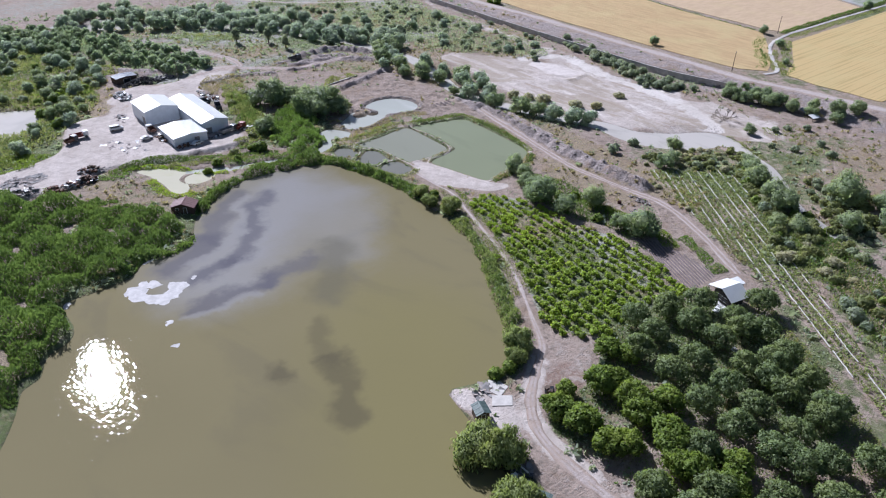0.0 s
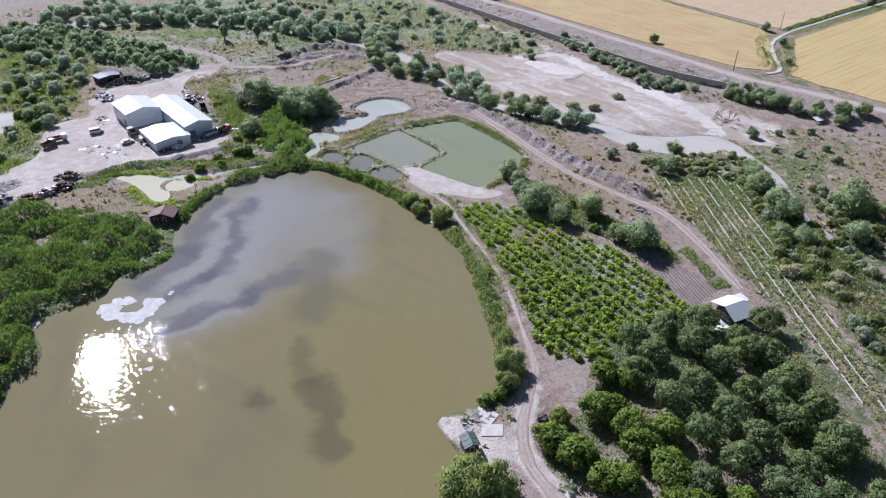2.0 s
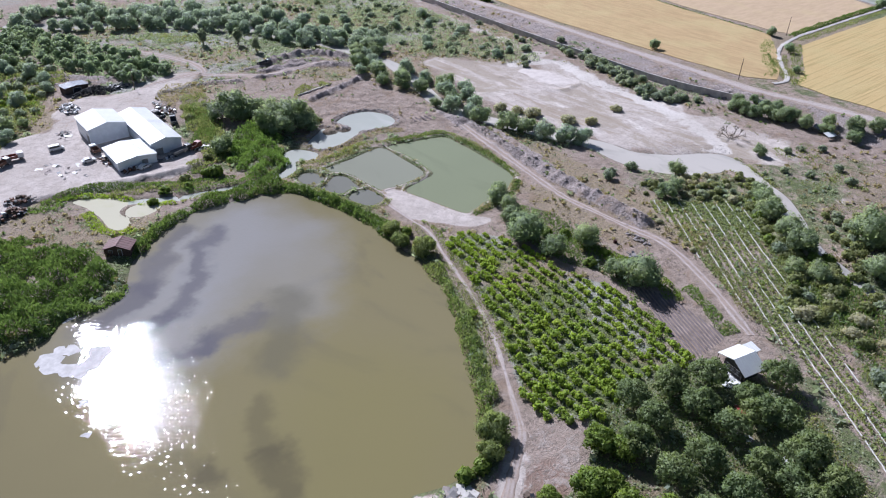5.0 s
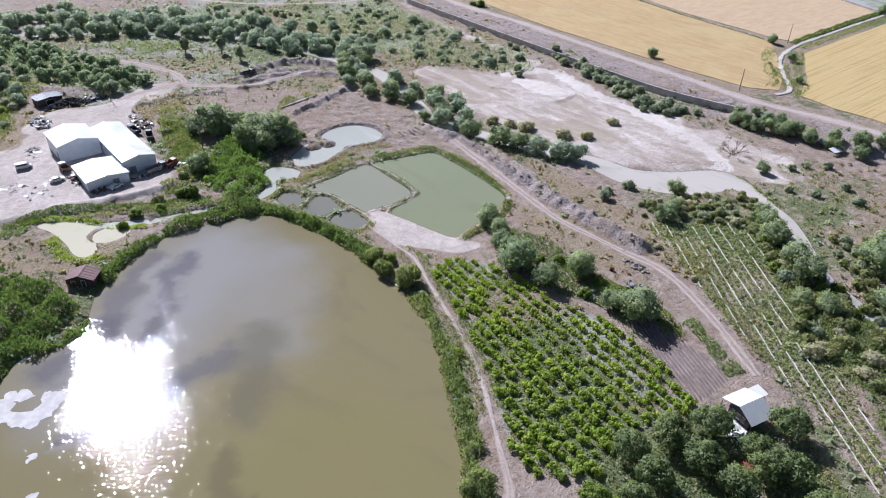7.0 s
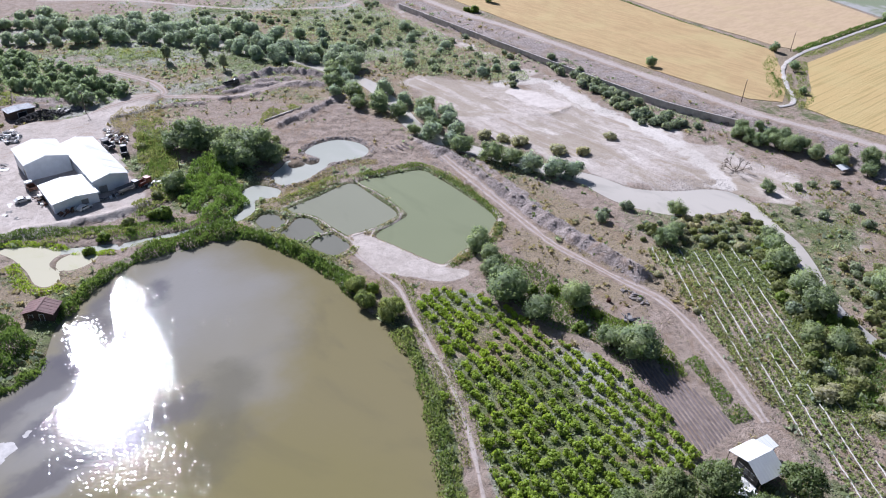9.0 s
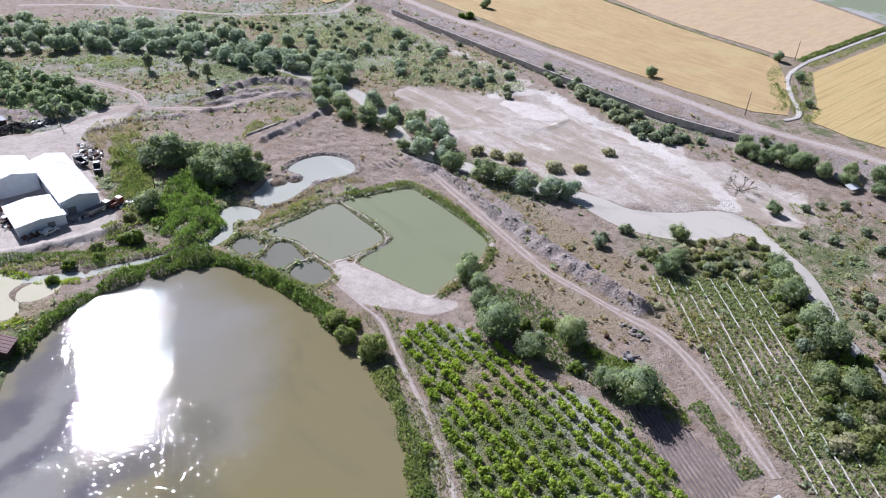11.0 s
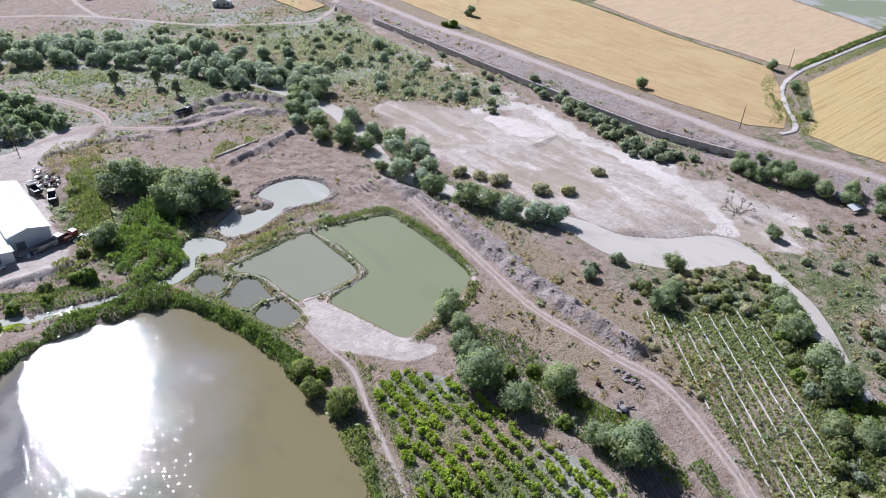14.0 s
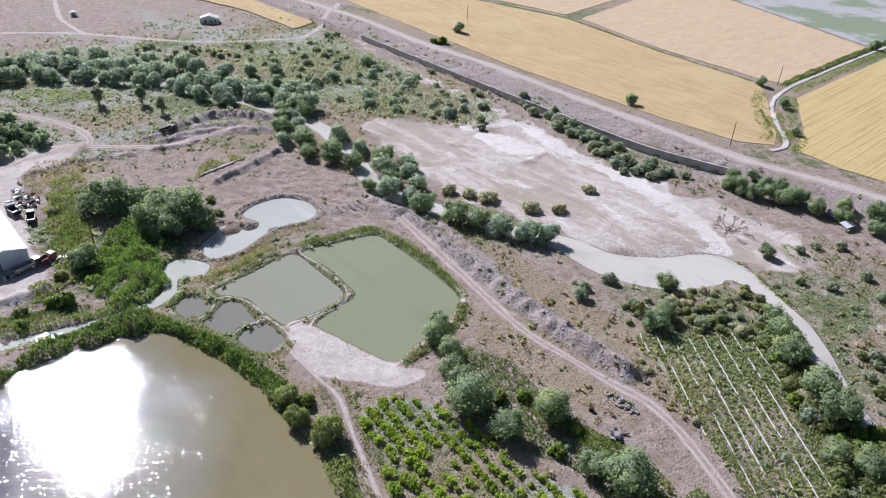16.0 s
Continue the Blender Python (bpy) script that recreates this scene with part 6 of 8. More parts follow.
thicket("weeds", strip(smooth([(157, 121), (158, 110), (160, 100), (159, 90), (155, 84)], False, 2), 2.6), 10, 1.1, 0.42, BRIGHT_LEAF, "green undergrowth between willows", 327, 2.4)
thicket("weeds", strip(smooth([(162, 86), (159, 77), (155, 68)], False, 2), 2.6), 16, 0.9, 0.36, LUSH_LEAF, "strip of green weeds beside the dirt track", 329, 2.0, 0.75, 1.0, 0.2, 1.0)
thicket("weeds", np.array([(150, 140), (160, 141), (164, 131), (162, 120), (160, 108), (163, 98), (158, 88), (150, 95), (150, 104), (146, 112), (146, 122)], float), 9, 1.0, 0.42, REED_LEAF, "dark green undergrowth beneath the willows", 335, 3.0)
thicket("weeds", strip(smooth([(48, 226), (60, 227), (72, 222), (84, 215), (94, 212), (100, 208)], False, 2), 2.4), 12, 1.2, 0.42, REED_LEAF, "green weeds on the bank below the yard", 337, 2.4)
thicket("weeds", O["vines"], 7, 0.45, 0.26, CROP_LEAF, "low green weeds between the vine rows", 371, 6.0, 0.5, 0.6, 0.15)
thicket("weeds", O["crop"], 8, 0.32, 0.28, CROP_LEAF, "low weeds between the crop rows", 373, 6.0, 0.5, 1.0, 0.14)
thicket("weeds", strip(smooth([(188, 104), (182, 94), (177, 86), (170, 76), (163, 67)], False, 2), 2.0), 8, 0.8, 0.34, DRY_LEAF, "dry brown weeds between track and crop", 375, 2.4, 0.7, 1.0, 0.35, 1.0)
thicket("weeds", strip(smooth([(263, 118), (262, 110), (259.5, 99), (255, 87), (254, 78)], False, 2), 3.2), 5, 1.0, 0.42, CROP_LEAF, "patches of green weeds on the river flat", 377, 3.0, 0.7, 1.0, 0.5, 2.0)
thicket("weeds", strip(smooth([(236, 118), (229, 104), (222, 94), (217, 88)], False, 2), 2.0), 6, 1.0, 0.42, HEDGE_LEAF, "green weeds along the river's edge", 379, 3.0, 0.7, 1.0, 0.4, 1.0)
thicket("weeds", strip(smooth([(296, 240), (290, 222), (286, 200), (284, 180), (288, 160)], False, 2), 2.5), 5, 1.0, 0.45, SCRUB_LEAF, "weeds along the foot of the wall", 381, 3.0, 0.7, 1.0, 0.45, 2.0)
thicket("weeds", strip(smooth([(204, 88), (196, 78), (184, 65), (172, 50), (160, 35), (146, 18)], False, 2), 2.6), 7, 0.9, 0.38, CROP_LEAF, "green weeds along the edge of the crop", 383, 3.0, 0.7, 1.0, 0.35, 1.0)
thicket("weeds", strip(smooth([(186, 112), (181, 98), (174, 84), (166, 73), (158, 62)], False, 2), 1.5), 7, 0.6, 0.32, HEDGE_LEAF, "low green weeds between track and crop", 385, 3.0, 0.7, 1.0, 0.3, 1.0)
SIDE_GREEN = np.array([(110.5, 276.0), (121.5, 277.3), (114.2, 248.1), (108.3, 237.0), (101.2, 221.7), (96.0, 219.6), (89.2, 213.4), (84.2, 214.7), (92.2, 224.3), (98.8, 223.7), (102.8, 245.2)], float)
thicket("weeds", SIDE_GREEN, 9, 1.9, 0.5, HEDGE_LEAF, "tall rank green growth beside the yard", 361, 3.0, 0.75, 1.2, 0.4, 3.0)
thicket("weeds", SIDE_GREEN, 4, 2.3, 0.5, REED_LEAF, "dark green reeds beside the yard", 363, 4.0, 0.75, 1.2, 0.8, 3.0)
thicket("weeds", strip(smooth([(118, 230), (110, 226), (103, 236), (106, 246), (112, 252)], False, 2), 4.0), 7, 1.0, 0.42, REED_LEAF, "green weeds and scrub beside the yard", 339, 3.0)
thicket("weeds", outward(np.array(LEFT_BUSH), 3.0), 2.6, 1.7, 0.6, HEDGE_LEAF, "rank grey-green growth beside the far yard", 341, 5.0, 0.75, 5.0, 0.45)
thicket("weeds", outward(np.array(LEFT_BUSH), 2.0), 1.6, 1.4, 0.55, REED_LEAF, "rank dark green growth beside the far yard", 343, 6.0, 0.75, 5.0, 0.5)
thicket("weeds", outward(O["orchard"], 1.0), 5.0, 0.55, 0.34, REED_LEAF, "patchy green weeds on the orchard floor", 357, 3.0, 0.75, 1.5, 0.22)
thicket("weeds", O["orchard"], 2.0, 0.5, 0.34, DRY_LEAF, "dry weeds on the orchard floor", 359, 3.0, 0.75, 1.5, 0.3)
SOUTH_SCRUB = np.array([(200, 76), (186, 66), (174, 52), (162, 38), (150, 23), (136, 5), (146, -4), (162, 12), (182, 34), (200, 55), (206, 66)], float)
thicket("weeds", SOUTH_SCRUB, 5, 1.4, 0.5, REED_LEAF, "rank green growth between the field and the river", 345, 4.0)
thicket("weeds", outward(SOUTH_SCRUB, -2.0), 2, 1.2, 0.5, DRY_LEAF, "yellowing growth between the field and the river", 347, 4.0)
for x, y in scatter(SOUTH_SCRUB, 40, 3.2, 11):
    (OLIVE_SHRUB if rng.random() < 0.5 else SHRUB if rng.random() < 0.5 else GREEN_SHRUB if rng.random() < 0.5 else DRY_SHRUB).plant(x, y, rng.uniform(0.7, 1.3))
FIELD_EDGE = strip(smooth([(151, 58), (147, 50), (140, 40), (130, 26), (121, 14), (112, 2)], False, 2), 2.6)
thicket("weeds", FIELD_EDGE, 4.5, 0.9, 0.4, CROP_LEAF, "weeds between the orchard and the crop rows", 349, 2.6)
thicket("weeds", FIELD_EDGE, 2.5, 0.7, 0.4, DRY_LEAF, "dry weeds between the orchard and the crop rows", 350, 2.6)
thicket("weeds", outward(O["scrub"], 1.5), 6, 1.1, 0.4, HEDGE_LEAF, "green undergrowth along the river", 331, 3.0)

# ---- crop rows with irrigation lines ----
crop_dir = np.array([-0.632, -0.775])
crop_nrm = np.array([0.775, -0.632])
q = []
for i in range(-1, 20):
    s = np.arange(-6, 118, 0.32)
    base = np.array([186.5, 116.0]) + crop_nrm * 1.85 * i
    p = base + crop_dir * s[:, None] + rng.normal(0, 0.22, (len(s), 2))
    k = (sdf(p[:, 0], p[:, 1], O["crop"]) < -0.3) & (rng.random(len(s)) < np.where(s > 62, 0.5, 0.7))
    p = p[k]
    for _ in range(5):
        pp = np.column_stack([p + rng.normal(0, 0.24, p.shape), zat(p[:, 0], p[:, 1]) + rng.uniform(0.1, 0.55, len(p))])
        q.append(leaves(pp, np.tile([0, 0, 1.0], (len(pp), 1)), 0.3, rng, 0.7, 0.6))
thing("crop_plants", Matrix(), "rows of young green vegetable plants in bare soil", "crop", kind="stuff", data=quads("crop_plants", np.concatenate(q), CROP_LEAF))
for i in range(9):
    base = np.array([186.9, 114.7]) + crop_nrm * 3.7 * i
    s = np.arange(-16, 118, 1.0)
    p = base + crop_dir * s[:, None]
    p = p[sdf(p[:, 0], p[:, 1], O["crop"]) < -0.6]
    if len(p) < 8:
        continue
    w = np.stack([p + rng.normal(0, 0.05, p.shape), p], 0)[0]
    ring = [(math.cos(a), math.sin(a)) for a in np.arange(6) * math.pi / 3]
    v = [(*(c + crop_nrm * u * 0.15), zat(*c) + 0.2 + 0.12 * t) for c in w for u, t in ring]
    f = [(i0 * 6 + k, i0 * 6 + (k + 1) % 6, i0 * 6 + 6 + (k + 1) % 6, i0 * 6 + 6 + k) for i0 in range(len(w) - 1) if vnoise(w[i0][0] + 40 * i, w[i0][1], 3.5, 77) > -0.5 for k in range(6)]
    b = Build().add(v, f)
    thing("irrigation_line", Matrix(), "white plastic irrigation line lying between crop rows", "pipe", "irrigation lines in the field", data=b.mesh("irrigation_line", DUSTY_FILM))


# ---- low growth over the open ground ----
def growth(name, count, mask, size, tall, material, label, seed):
    """Low tufts over the open ground, thick where the mask is high."""
    r = np.random.default_rng(seed)
    x, y = r.uniform(15, 305, count * 5), r.uniform(30, 430, count * 5)
    i, j = np.searchsorted(GX, x), np.searchsorted(GY, y)
    w = mask[i, j] + 0.45 * vnoise(x, y, 3.0, seed) + 0.3 * vnoise(x, y, 1.1, seed + 1)
    k = (w > 0.52) & (water[i, j] > 0.4) & (bare[i, j] < 0.5 + 0.45 * r.random(len(x))) & (D["plot"][i, j] > 0)
    x, y = x[k][:count], y[k][:count]
    p = np.column_stack([x, y, zat(x, y) + r.uniform(0.05, tall, len(x))])
    q = leaves(p, np.tile([0, 0, 0.6], (len(p), 1)), size, r, 0.7, 0.5)
    return thing(name, Matrix(), label, "grass", kind="stuff", data=quads(name, q, material))


growth("green_weeds", 44000, green, 0.3, 0.35, SCRUB_LEAF, "low green weeds and grass on open ground", 601)
growth("dry_grass", 30000, straw, 0.24, 0.22, DRY_LEAF, "tufts of straw-coloured dry grass", 605)
def tufts(name, count, mask, size, material, label, seed):
    """Knee-high tufts of a few blades, standing apart from each other."""
    r = np.random.default_rng(seed)
    x, y = r.uniform(15, 335, count * 8), r.uniform(30, 470, count * 8)
    i, j = np.searchsorted(GX, x), np.searchsorted(GY, y)
    w = mask[i, j] + 0.5 * vnoise(x, y, 5.0, seed) + 0.35 * r.random(len(x))
    k = (w > 0.55) & (water[i, j] > 0.4) & (D["yard"][i, j] > 0.5) & (D["plot"][i, j] > 0) & (D["vines"][i, j] > 0) & (D["plaza"][i, j] > 0) & (D["bed"][i, j] > 1.0) & (D["mud"][i, j] > 1.0) & (x < 312)
    for nm in ("path", "road_right", "track", "track_b", "back", "back_b"):
        k &= L[nm][i, j] > 2.2
    k &= np.abs(x - levee_x(y)) > 4
    x, y = x[k][:count], y[k][:count]
    s = size * r.uniform(0.5, 1.5, len(x))
    q = []
    for m in range(7):
        p = np.column_stack([x + r.normal(0, 0.45, len(x)) * s, y + r.normal(0, 0.45, len(x)) * s, zat(x, y) + r.uniform(0.15, 0.75, len(x)) * s])
        q.append(leaves(p, np.tile([0, 0, 0.5], (len(p), 1)), s * 0.62, r, 0.7, 0.55))
    return thing(name, Matrix(), label, "grass", kind="stuff", data=quads(name, np.concatenate(q), material))


tufts("green_tufts", 3600, np.maximum(green, meadow) - 0.05 + 0.12 * (YY > 280) - 0.3 * ((XX > 225) & (YY < 125)), 0.8, SCRUB_LEAF, "scattered grey-green tufts on dry ground", 611)
tufts("dry_tufts", 2600, straw, 0.7, DRY_LEAF, "scattered straw-brown tufts on dry ground", 613)
tufts("dark_tufts", 900, np.full_like(H, 0.22) - 0.3 * ramp(-D["graded"], -1, 1), 0.6, REED_LEAF, "scattered dark green tufts on bare ground", 615)
places = [(x, y, rng.uniform(0.5, 1.3)) for x, y in scatter(FAR_SCRUB, 60, 3.4, 14) + scatter(BACK_SCRUB, 50, 3.0, 15) if dry(x, y)]
joined("scrub_thicket", [SHRUB], places, "far olive-green scrub along the river", "scrub")
thicket("weeds", outward(BACK_SCRUB, 4.0), 2.6, 1.5, 0.55, SCRUB_LEAF, "grey-green scrub covering the far river bank", 365, 4.5, 0.6, 3.0, 0.62, 3.0)
thicket("weeds", outward(FAR_SCRUB, 3.0), 1.1, 1.3, 0.6, SCRUB_LEAF, "grey-green scrub behind the willows", 367, 6.0, 0.6, 3.0, 0.6, 4.0)
thicket("weeds", np.array([(132, 420), (150, 405), (172, 376), (190, 345), (190, 318), (160, 315), (140, 330), (134, 350), (120, 380)], float), 1.3, 0.7, 0.5, SCRUB_LEAF, "low grey-green growth on the far meadow", 369, 7.0, 0.6, 3.0, 0.42, 4.0)

thicket("hedge", strip(smooth([(420, 406), (430, 334), (413, 257), (404, 196)], False, 6), 1.0), 5, 1.1, 0.6, REED_LEAF, "dark low hedge between two fields", 351, 3.0)
thicket("hedge", strip(smooth([(410, 184), (440, 184.5), (482, 184.5), (533, 183.5), (600, 183)], False, 6), 2.2), 7, 2.1, 0.6, REED_LEAF, "dark hedge along the field track", 353, 3.0)
for shift, sd in ((3.2, 387), (-3.4, 389)):
    thicket("weeds", strip(smooth([(x + shift * 0.5, y + shift) for x, y in ((374, 172), (356, 161), (344, 152), (336, 147))], False, 3), 2.0), 5, 0.9, 0.5, HEDGE_LEAF, "rank green verge beside the field track", sd, 3.0, 0.7, 0.8, 0.3, 1.0)
for _pts, _sd in (([(334, 156), (345, 160), (358, 169), (374, 179), (392, 186)], 421), ([(331, 143), (345, 146), (360, 155), (378, 165), (396, 173.5)], 423), ([(404, 177), (440, 177), (482, 177), (533, 176)], 425)):
    thicket("weeds", strip(smooth(_pts, False, 3), 3.0), 3, 0.7, 0.5, CROP_LEAF, "grassy verge along the field track", _sd, 4.0, 0.6, 0.8, 0.15, 1.0)
thicket("hedge", strip(smooth([(368, 174), (352, 163), (341, 156)], False, 3), 1.2), 7, 1.2, 0.5, REED_LEAF, "low green growth beside the field track", 355, 2.0)

# ---- buildings ----
def slab(a, b, c, d, thick):
    """A sheet between four corners, with thickness downwards."""
    p = [Vector(q) for q in (a, b, c, d)]
    nrm = (p[1] - p[0]).cross(p[3] - p[0]).normalized()
    if nrm.z < 0:
        nrm = -nrm
    return Build().add([q for q in p] + [q - nrm * thick for q in p], ((0, 1, 2, 3), (7, 6, 5, 4), (0, 4, 5, 1), (1, 5, 6, 2), (2, 6, 7, 3), (3, 7, 4, 0)))


def ribbed(a, b, c, d, thick, pitch, rib):
    """A ribbed metal sheet in one piece: a to b runs along the eave, b to c up the slope."""
    a, b, c, d = (Vector(q) for q in (a, b, c, d))
    n = max(3, int((b - a).length / pitch))
    nrm = (b - a).cross(d - a).normalized()
    nrm = -nrm if nrm.z < 0 else nrm
    along, long = (b - a).normalized(), (b - a).length
    o = []
    for i in range(n):
        t = long * (i + 0.5) / n
        o += [(t - 0.09, 0), (t - 0.05, rib), (t + 0.05, rib), (t + 0.09, 0)]
    o = [(0, 0)] + o + [(long, 0), (long, -thick), (0, -thick)]
    m = len(o)
    v = [a + along * u + nrm * w for u, w in o] + [d + along * u + nrm * w for u, w in o]
    return Build().add(v, [(k, (k + 1) % m, (k + 1) % m + m, k + m) for k in range(m)] + [tuple(range(m)), tuple(range(2 * m - 1, m - 1, -1))])


def gable_wall(w, eave, ridge, y, thick):
    """A gable end across x, from y to y + thick."""
    o = [(-w / 2, -0.5), (w / 2, -0.5), (w / 2, eave), (0, ridge), (-w / 2, eave)]
    b = Build()
    v = [(x, y, z) for x, z in o] + [(x, y + thick, z) for x, z in o]
    return b.add(v, [(0, 1, 2, 3, 4), (9, 8, 7, 6, 5)] + [(k, (k + 1) % 5, (k + 1) % 5 + 5, k + 5) for k in range(5)])


def shed(x0, x1, y0, y1, eave, ridge, label, openings, turn=0.0, roof=None, wall=None, over=0.35, name="warehouse"):
    roof, wall = roof or SHEET_WHITE, wall or WALL_BLUE
    w, d = x1 - x0, y1 - y0
    cx, cy = (x0 + x1) / 2, (y0 + y1) / 2
    z = float(zat(cx, cy))
    ob = thing(name, pose(cx, cy, z, 0, 0, turn), label, "building")
    t = 0.2
    part("gable_wall", gable_wall(w, eave, ridge, -d / 2, t).mesh("gable_wall", wall), ob)
    part("gable_wall", gable_wall(w, eave, ridge, d / 2 - t, t).mesh("gable_wall", wall), ob)
    for s in (-1, 1):
        part("side_wall", Build().box(s * w / 2 - (t if s > 0 else 0), -d / 2 + t + 0.003, -0.5, s * w / 2 + (0 if s > 0 else t), d / 2 - t - 0.003, eave).mesh("side_wall", wall), ob)
        k = (ridge - eave) / (w / 2)
        xe, ze = s * (w / 2 + over), eave - k * over + 0.12
        part("roof_sheet", ribbed((xe, -d / 2 - over, ze), (xe, d / 2 + over, ze), (s * 0.02, d / 2 + over, ridge + 0.12), (s * 0.02, -d / 2 - over, ridge + 0.12), 0.08, 1.0, 0.05).mesh("roof_sheet", roof), ob)
    part("ridge_cap", Build().profile([(-0.25, ridge + 0.12), (0, ridge + 0.2), (0.25, ridge + 0.12), (0, ridge + 0.15)], -d / 2 - over, d / 2 + over).mesh("ridge_cap", roof), ob).matrix_basis = pose(0, 0, 0.02, 0, 0, 90)
    for side, u, z0, ww, hh, nm, m in openings:
        if side == "front":
            g = Build().box(u - ww / 2, -d / 2 - 0.06, z0, u + ww / 2, -d / 2 + 0.02, z0 + hh)
            f = Build().box(u - ww / 2 - 0.1, -d / 2 - 0.09, z0 + hh, u + ww / 2 + 0.1, -d / 2 + 0.02, z0 + hh + 0.1)
            f.box(u - ww / 2 - 0.1, -d / 2 - 0.09, z0, u - ww / 2, -d / 2 + 0.02, z0 + hh).box(u + ww / 2, -d / 2 - 0.09, z0, u + ww / 2 + 0.1, -d / 2 + 0.02, z0 + hh)
        else:
            s = -1 if side == "west" else 1
            g = Build().box(min(s * (w / 2 - 0.02), s * (w / 2 + 0.06)), u - ww / 2, z0, max(s * (w / 2 - 0.02), s * (w / 2 + 0.06)), u + ww / 2, z0 + hh)
            f = Build().box(min(s * (w / 2 - 0.02), s * (w / 2 + 0.09)), u - ww / 2 - 0.1, z0 + hh, max(s * (w / 2 - 0.02), s * (w / 2 + 0.09)), u + ww / 2 + 0.1, z0 + hh + 0.1)
        p = part(nm, g.mesh(nm, m), ob)
        part("frame", f.mesh("frame", PIPE_WHITE), p)
    return ob


shed(72.1, 84.7, 258.0, 272.6, 5.4, 6.9, "tall metal warehouse with a white roof and pale blue walls", [("west", -5, 0.0, 2.6, 3.0, "door", CONCRETE)])
shed(85.2, 95.2, 237.4, 270.0, 4.3, 5.5, "long metal warehouse with a low white gabled roof", [("front", -2.6, 0.0, 2.2, 2.2, "door", CONCRETE)])
shed(72.7, 84.8, 232.4, 246.4, 3.1, 3.8, "low white-roofed workshop shed in the yard", [("front", 2.2, 0.0, 1.8, 2.1, "door", CONCRETE)])
# dark panel on the lean-to's front wall stands for the shade inside
shed(79.0, 88.0, 315.5, 321.0, 2.6, 3.0, "low shed with a blue-grey sheet roof behind the scrap", [("front", 0, 0, 3.0, 2.0, "opening", GLASS_DARK)], 8, BLUE_SHEET, WOOD_DARK, name="lean_to_shed")
shed(54.6, 61.2, 185.2, 189.6, 2.1, 3.2, "brown-roofed wooden hut at the edge of the lake", [("front", 0.8, 0.0, 0.9, 1.9, "door", WOOD_DARK), ("front", -1.6, 0.9, 0.9, 0.8, "window", GLASS_DARK)], -38, ROOF_BROWN, plain("brown_boards", (0.12, 0.07, 0.055), 0.85, 0, 0.35, 2.0), name="lake_hut")
shed(68.8, 71.4, 68.4, 71.2, 2.0, 2.5, "small hut with a dark green sheet roof by the lake", [("front", 0, 0, 0.8, 1.7, "door", WOOD_DARK)], -20, ROOF_GREEN, WOOD_DARK, 0.3, name="garden_hut")
shed(63.0, 65.6, 46.6, 49.2, 2.0, 2.6, "small hut with a grey-green sheet roof under trees", [("front", 0, 0, 0.8, 1.7, "door", WOOD_DARK)], 25, ROOF_GREEN, WOOD_DARK, 0.3, name="garden_hut")
shed(242.0, 252.0, 445.0, 451.0, 3.0, 4.6, "white farmhouse with a pale roof in the scrub", [("front", -2, 0, 1.0, 2.0, "door", WOOD_DARK), ("front", 1.5, 1.0, 1.2, 1.0, "window", GLASS_DARK), ("front", 3.6, 1.0, 1.2, 1.0, "window", GLASS_DARK)], -35, SHEET_WHITE, PIPE_WHITE, name="farmhouse")
shed(189.0, 192.0, 504.0, 507.0, 2.2, 2.8, "small pale hut by the far road", [("front", 0, 0, 0.9, 1.9, "door", WOOD_DARK)], -20, SHEET_WHITE, PIPE_WHITE, name="field_hut")

WALL_DARK = plain("dark_timber_wall", (0.075, 0.065, 0.065), 0.85, 0.0, 0.35, 1.5)
# the white-roofed field house on its posts
hz = float(zat(144.5, 60.5))
house = thing("field_house", pose(144.5, 60.3, hz, 0, 0, -13), "small field house with a steep white sheet roof and a porch", "building")
part("wall", Build().box(-2.3, -2.4, -0.3, 2.6, 2.6, 2.9).mesh("wall", WALL_DARK), house)
part("gable_wall", Build().profile([(-2.4, 2.9), (2.6, 2.9), (0.1, 4.5)], -2.3, -2.1).mesh("gable_wall", WALL_DARK), house)
part("gable_wall", Build().profile([(-2.4, 2.9), (2.6, 2.9), (0.1, 4.5)], 2.4, 2.6).mesh("gable_wall", WALL_DARK), house)
part("roof_sheet", ribbed((-3.1, 4.2, 3.5), (3.2, 4.2, 3.5), (3.2, 0.06, 4.75), (-3.1, 0.06, 4.75), 0.08, 0.7, 0.04).mesh("roof_sheet", SHEET_WHITE), house)
part("roof_sheet", ribbed((-3.1, -3.6, 2.7), (3.2, -3.6, 2.7), (3.2, 0.04, 4.74), (-3.1, 0.04, 4.74), 0.08, 0.7, 0.04).mesh("roof_sheet", SHEET_WHITE), house)
part("annex_roof", ribbed((3.6, 1.2, 2.75), (6.9, 1.2, 2.75), (6.9, 4.0, 3.1), (3.6, 4.0, 3.1), 0.08, 0.7, 0.04).mesh("annex_roof", SHEET_WHITE), house, "flat white sheet roof over the annex")
part("annex_wall", Build().box(3.8, 1.5, -0.3, 6.6, 3.7, 2.6).mesh("annex_wall", WALL_BLUE), house)
for k in range(3):
    wdw = part("window", Build().box(-2.36, -1.5 + k * 1.3, 1.2, -2.28, -0.7 + k * 1.3, 2.3).mesh("window", GLASS_DARK), house)
    part("frame", Build().box(-2.4, -1.58 + k * 1.3, 2.3, -2.28, -0.62 + k * 1.3, 2.4).box(-2.4, -1.58 + k * 1.3, 1.1, -2.28, -0.62 + k * 1.3, 1.2).mesh("frame", PIPE_WHITE), wdw)
part("porch_deck", Build().box(-4.6, -2.6, 0.2, -2.36, 2.8, 0.38).mesh("porch_deck", PIPE_WHITE), house)
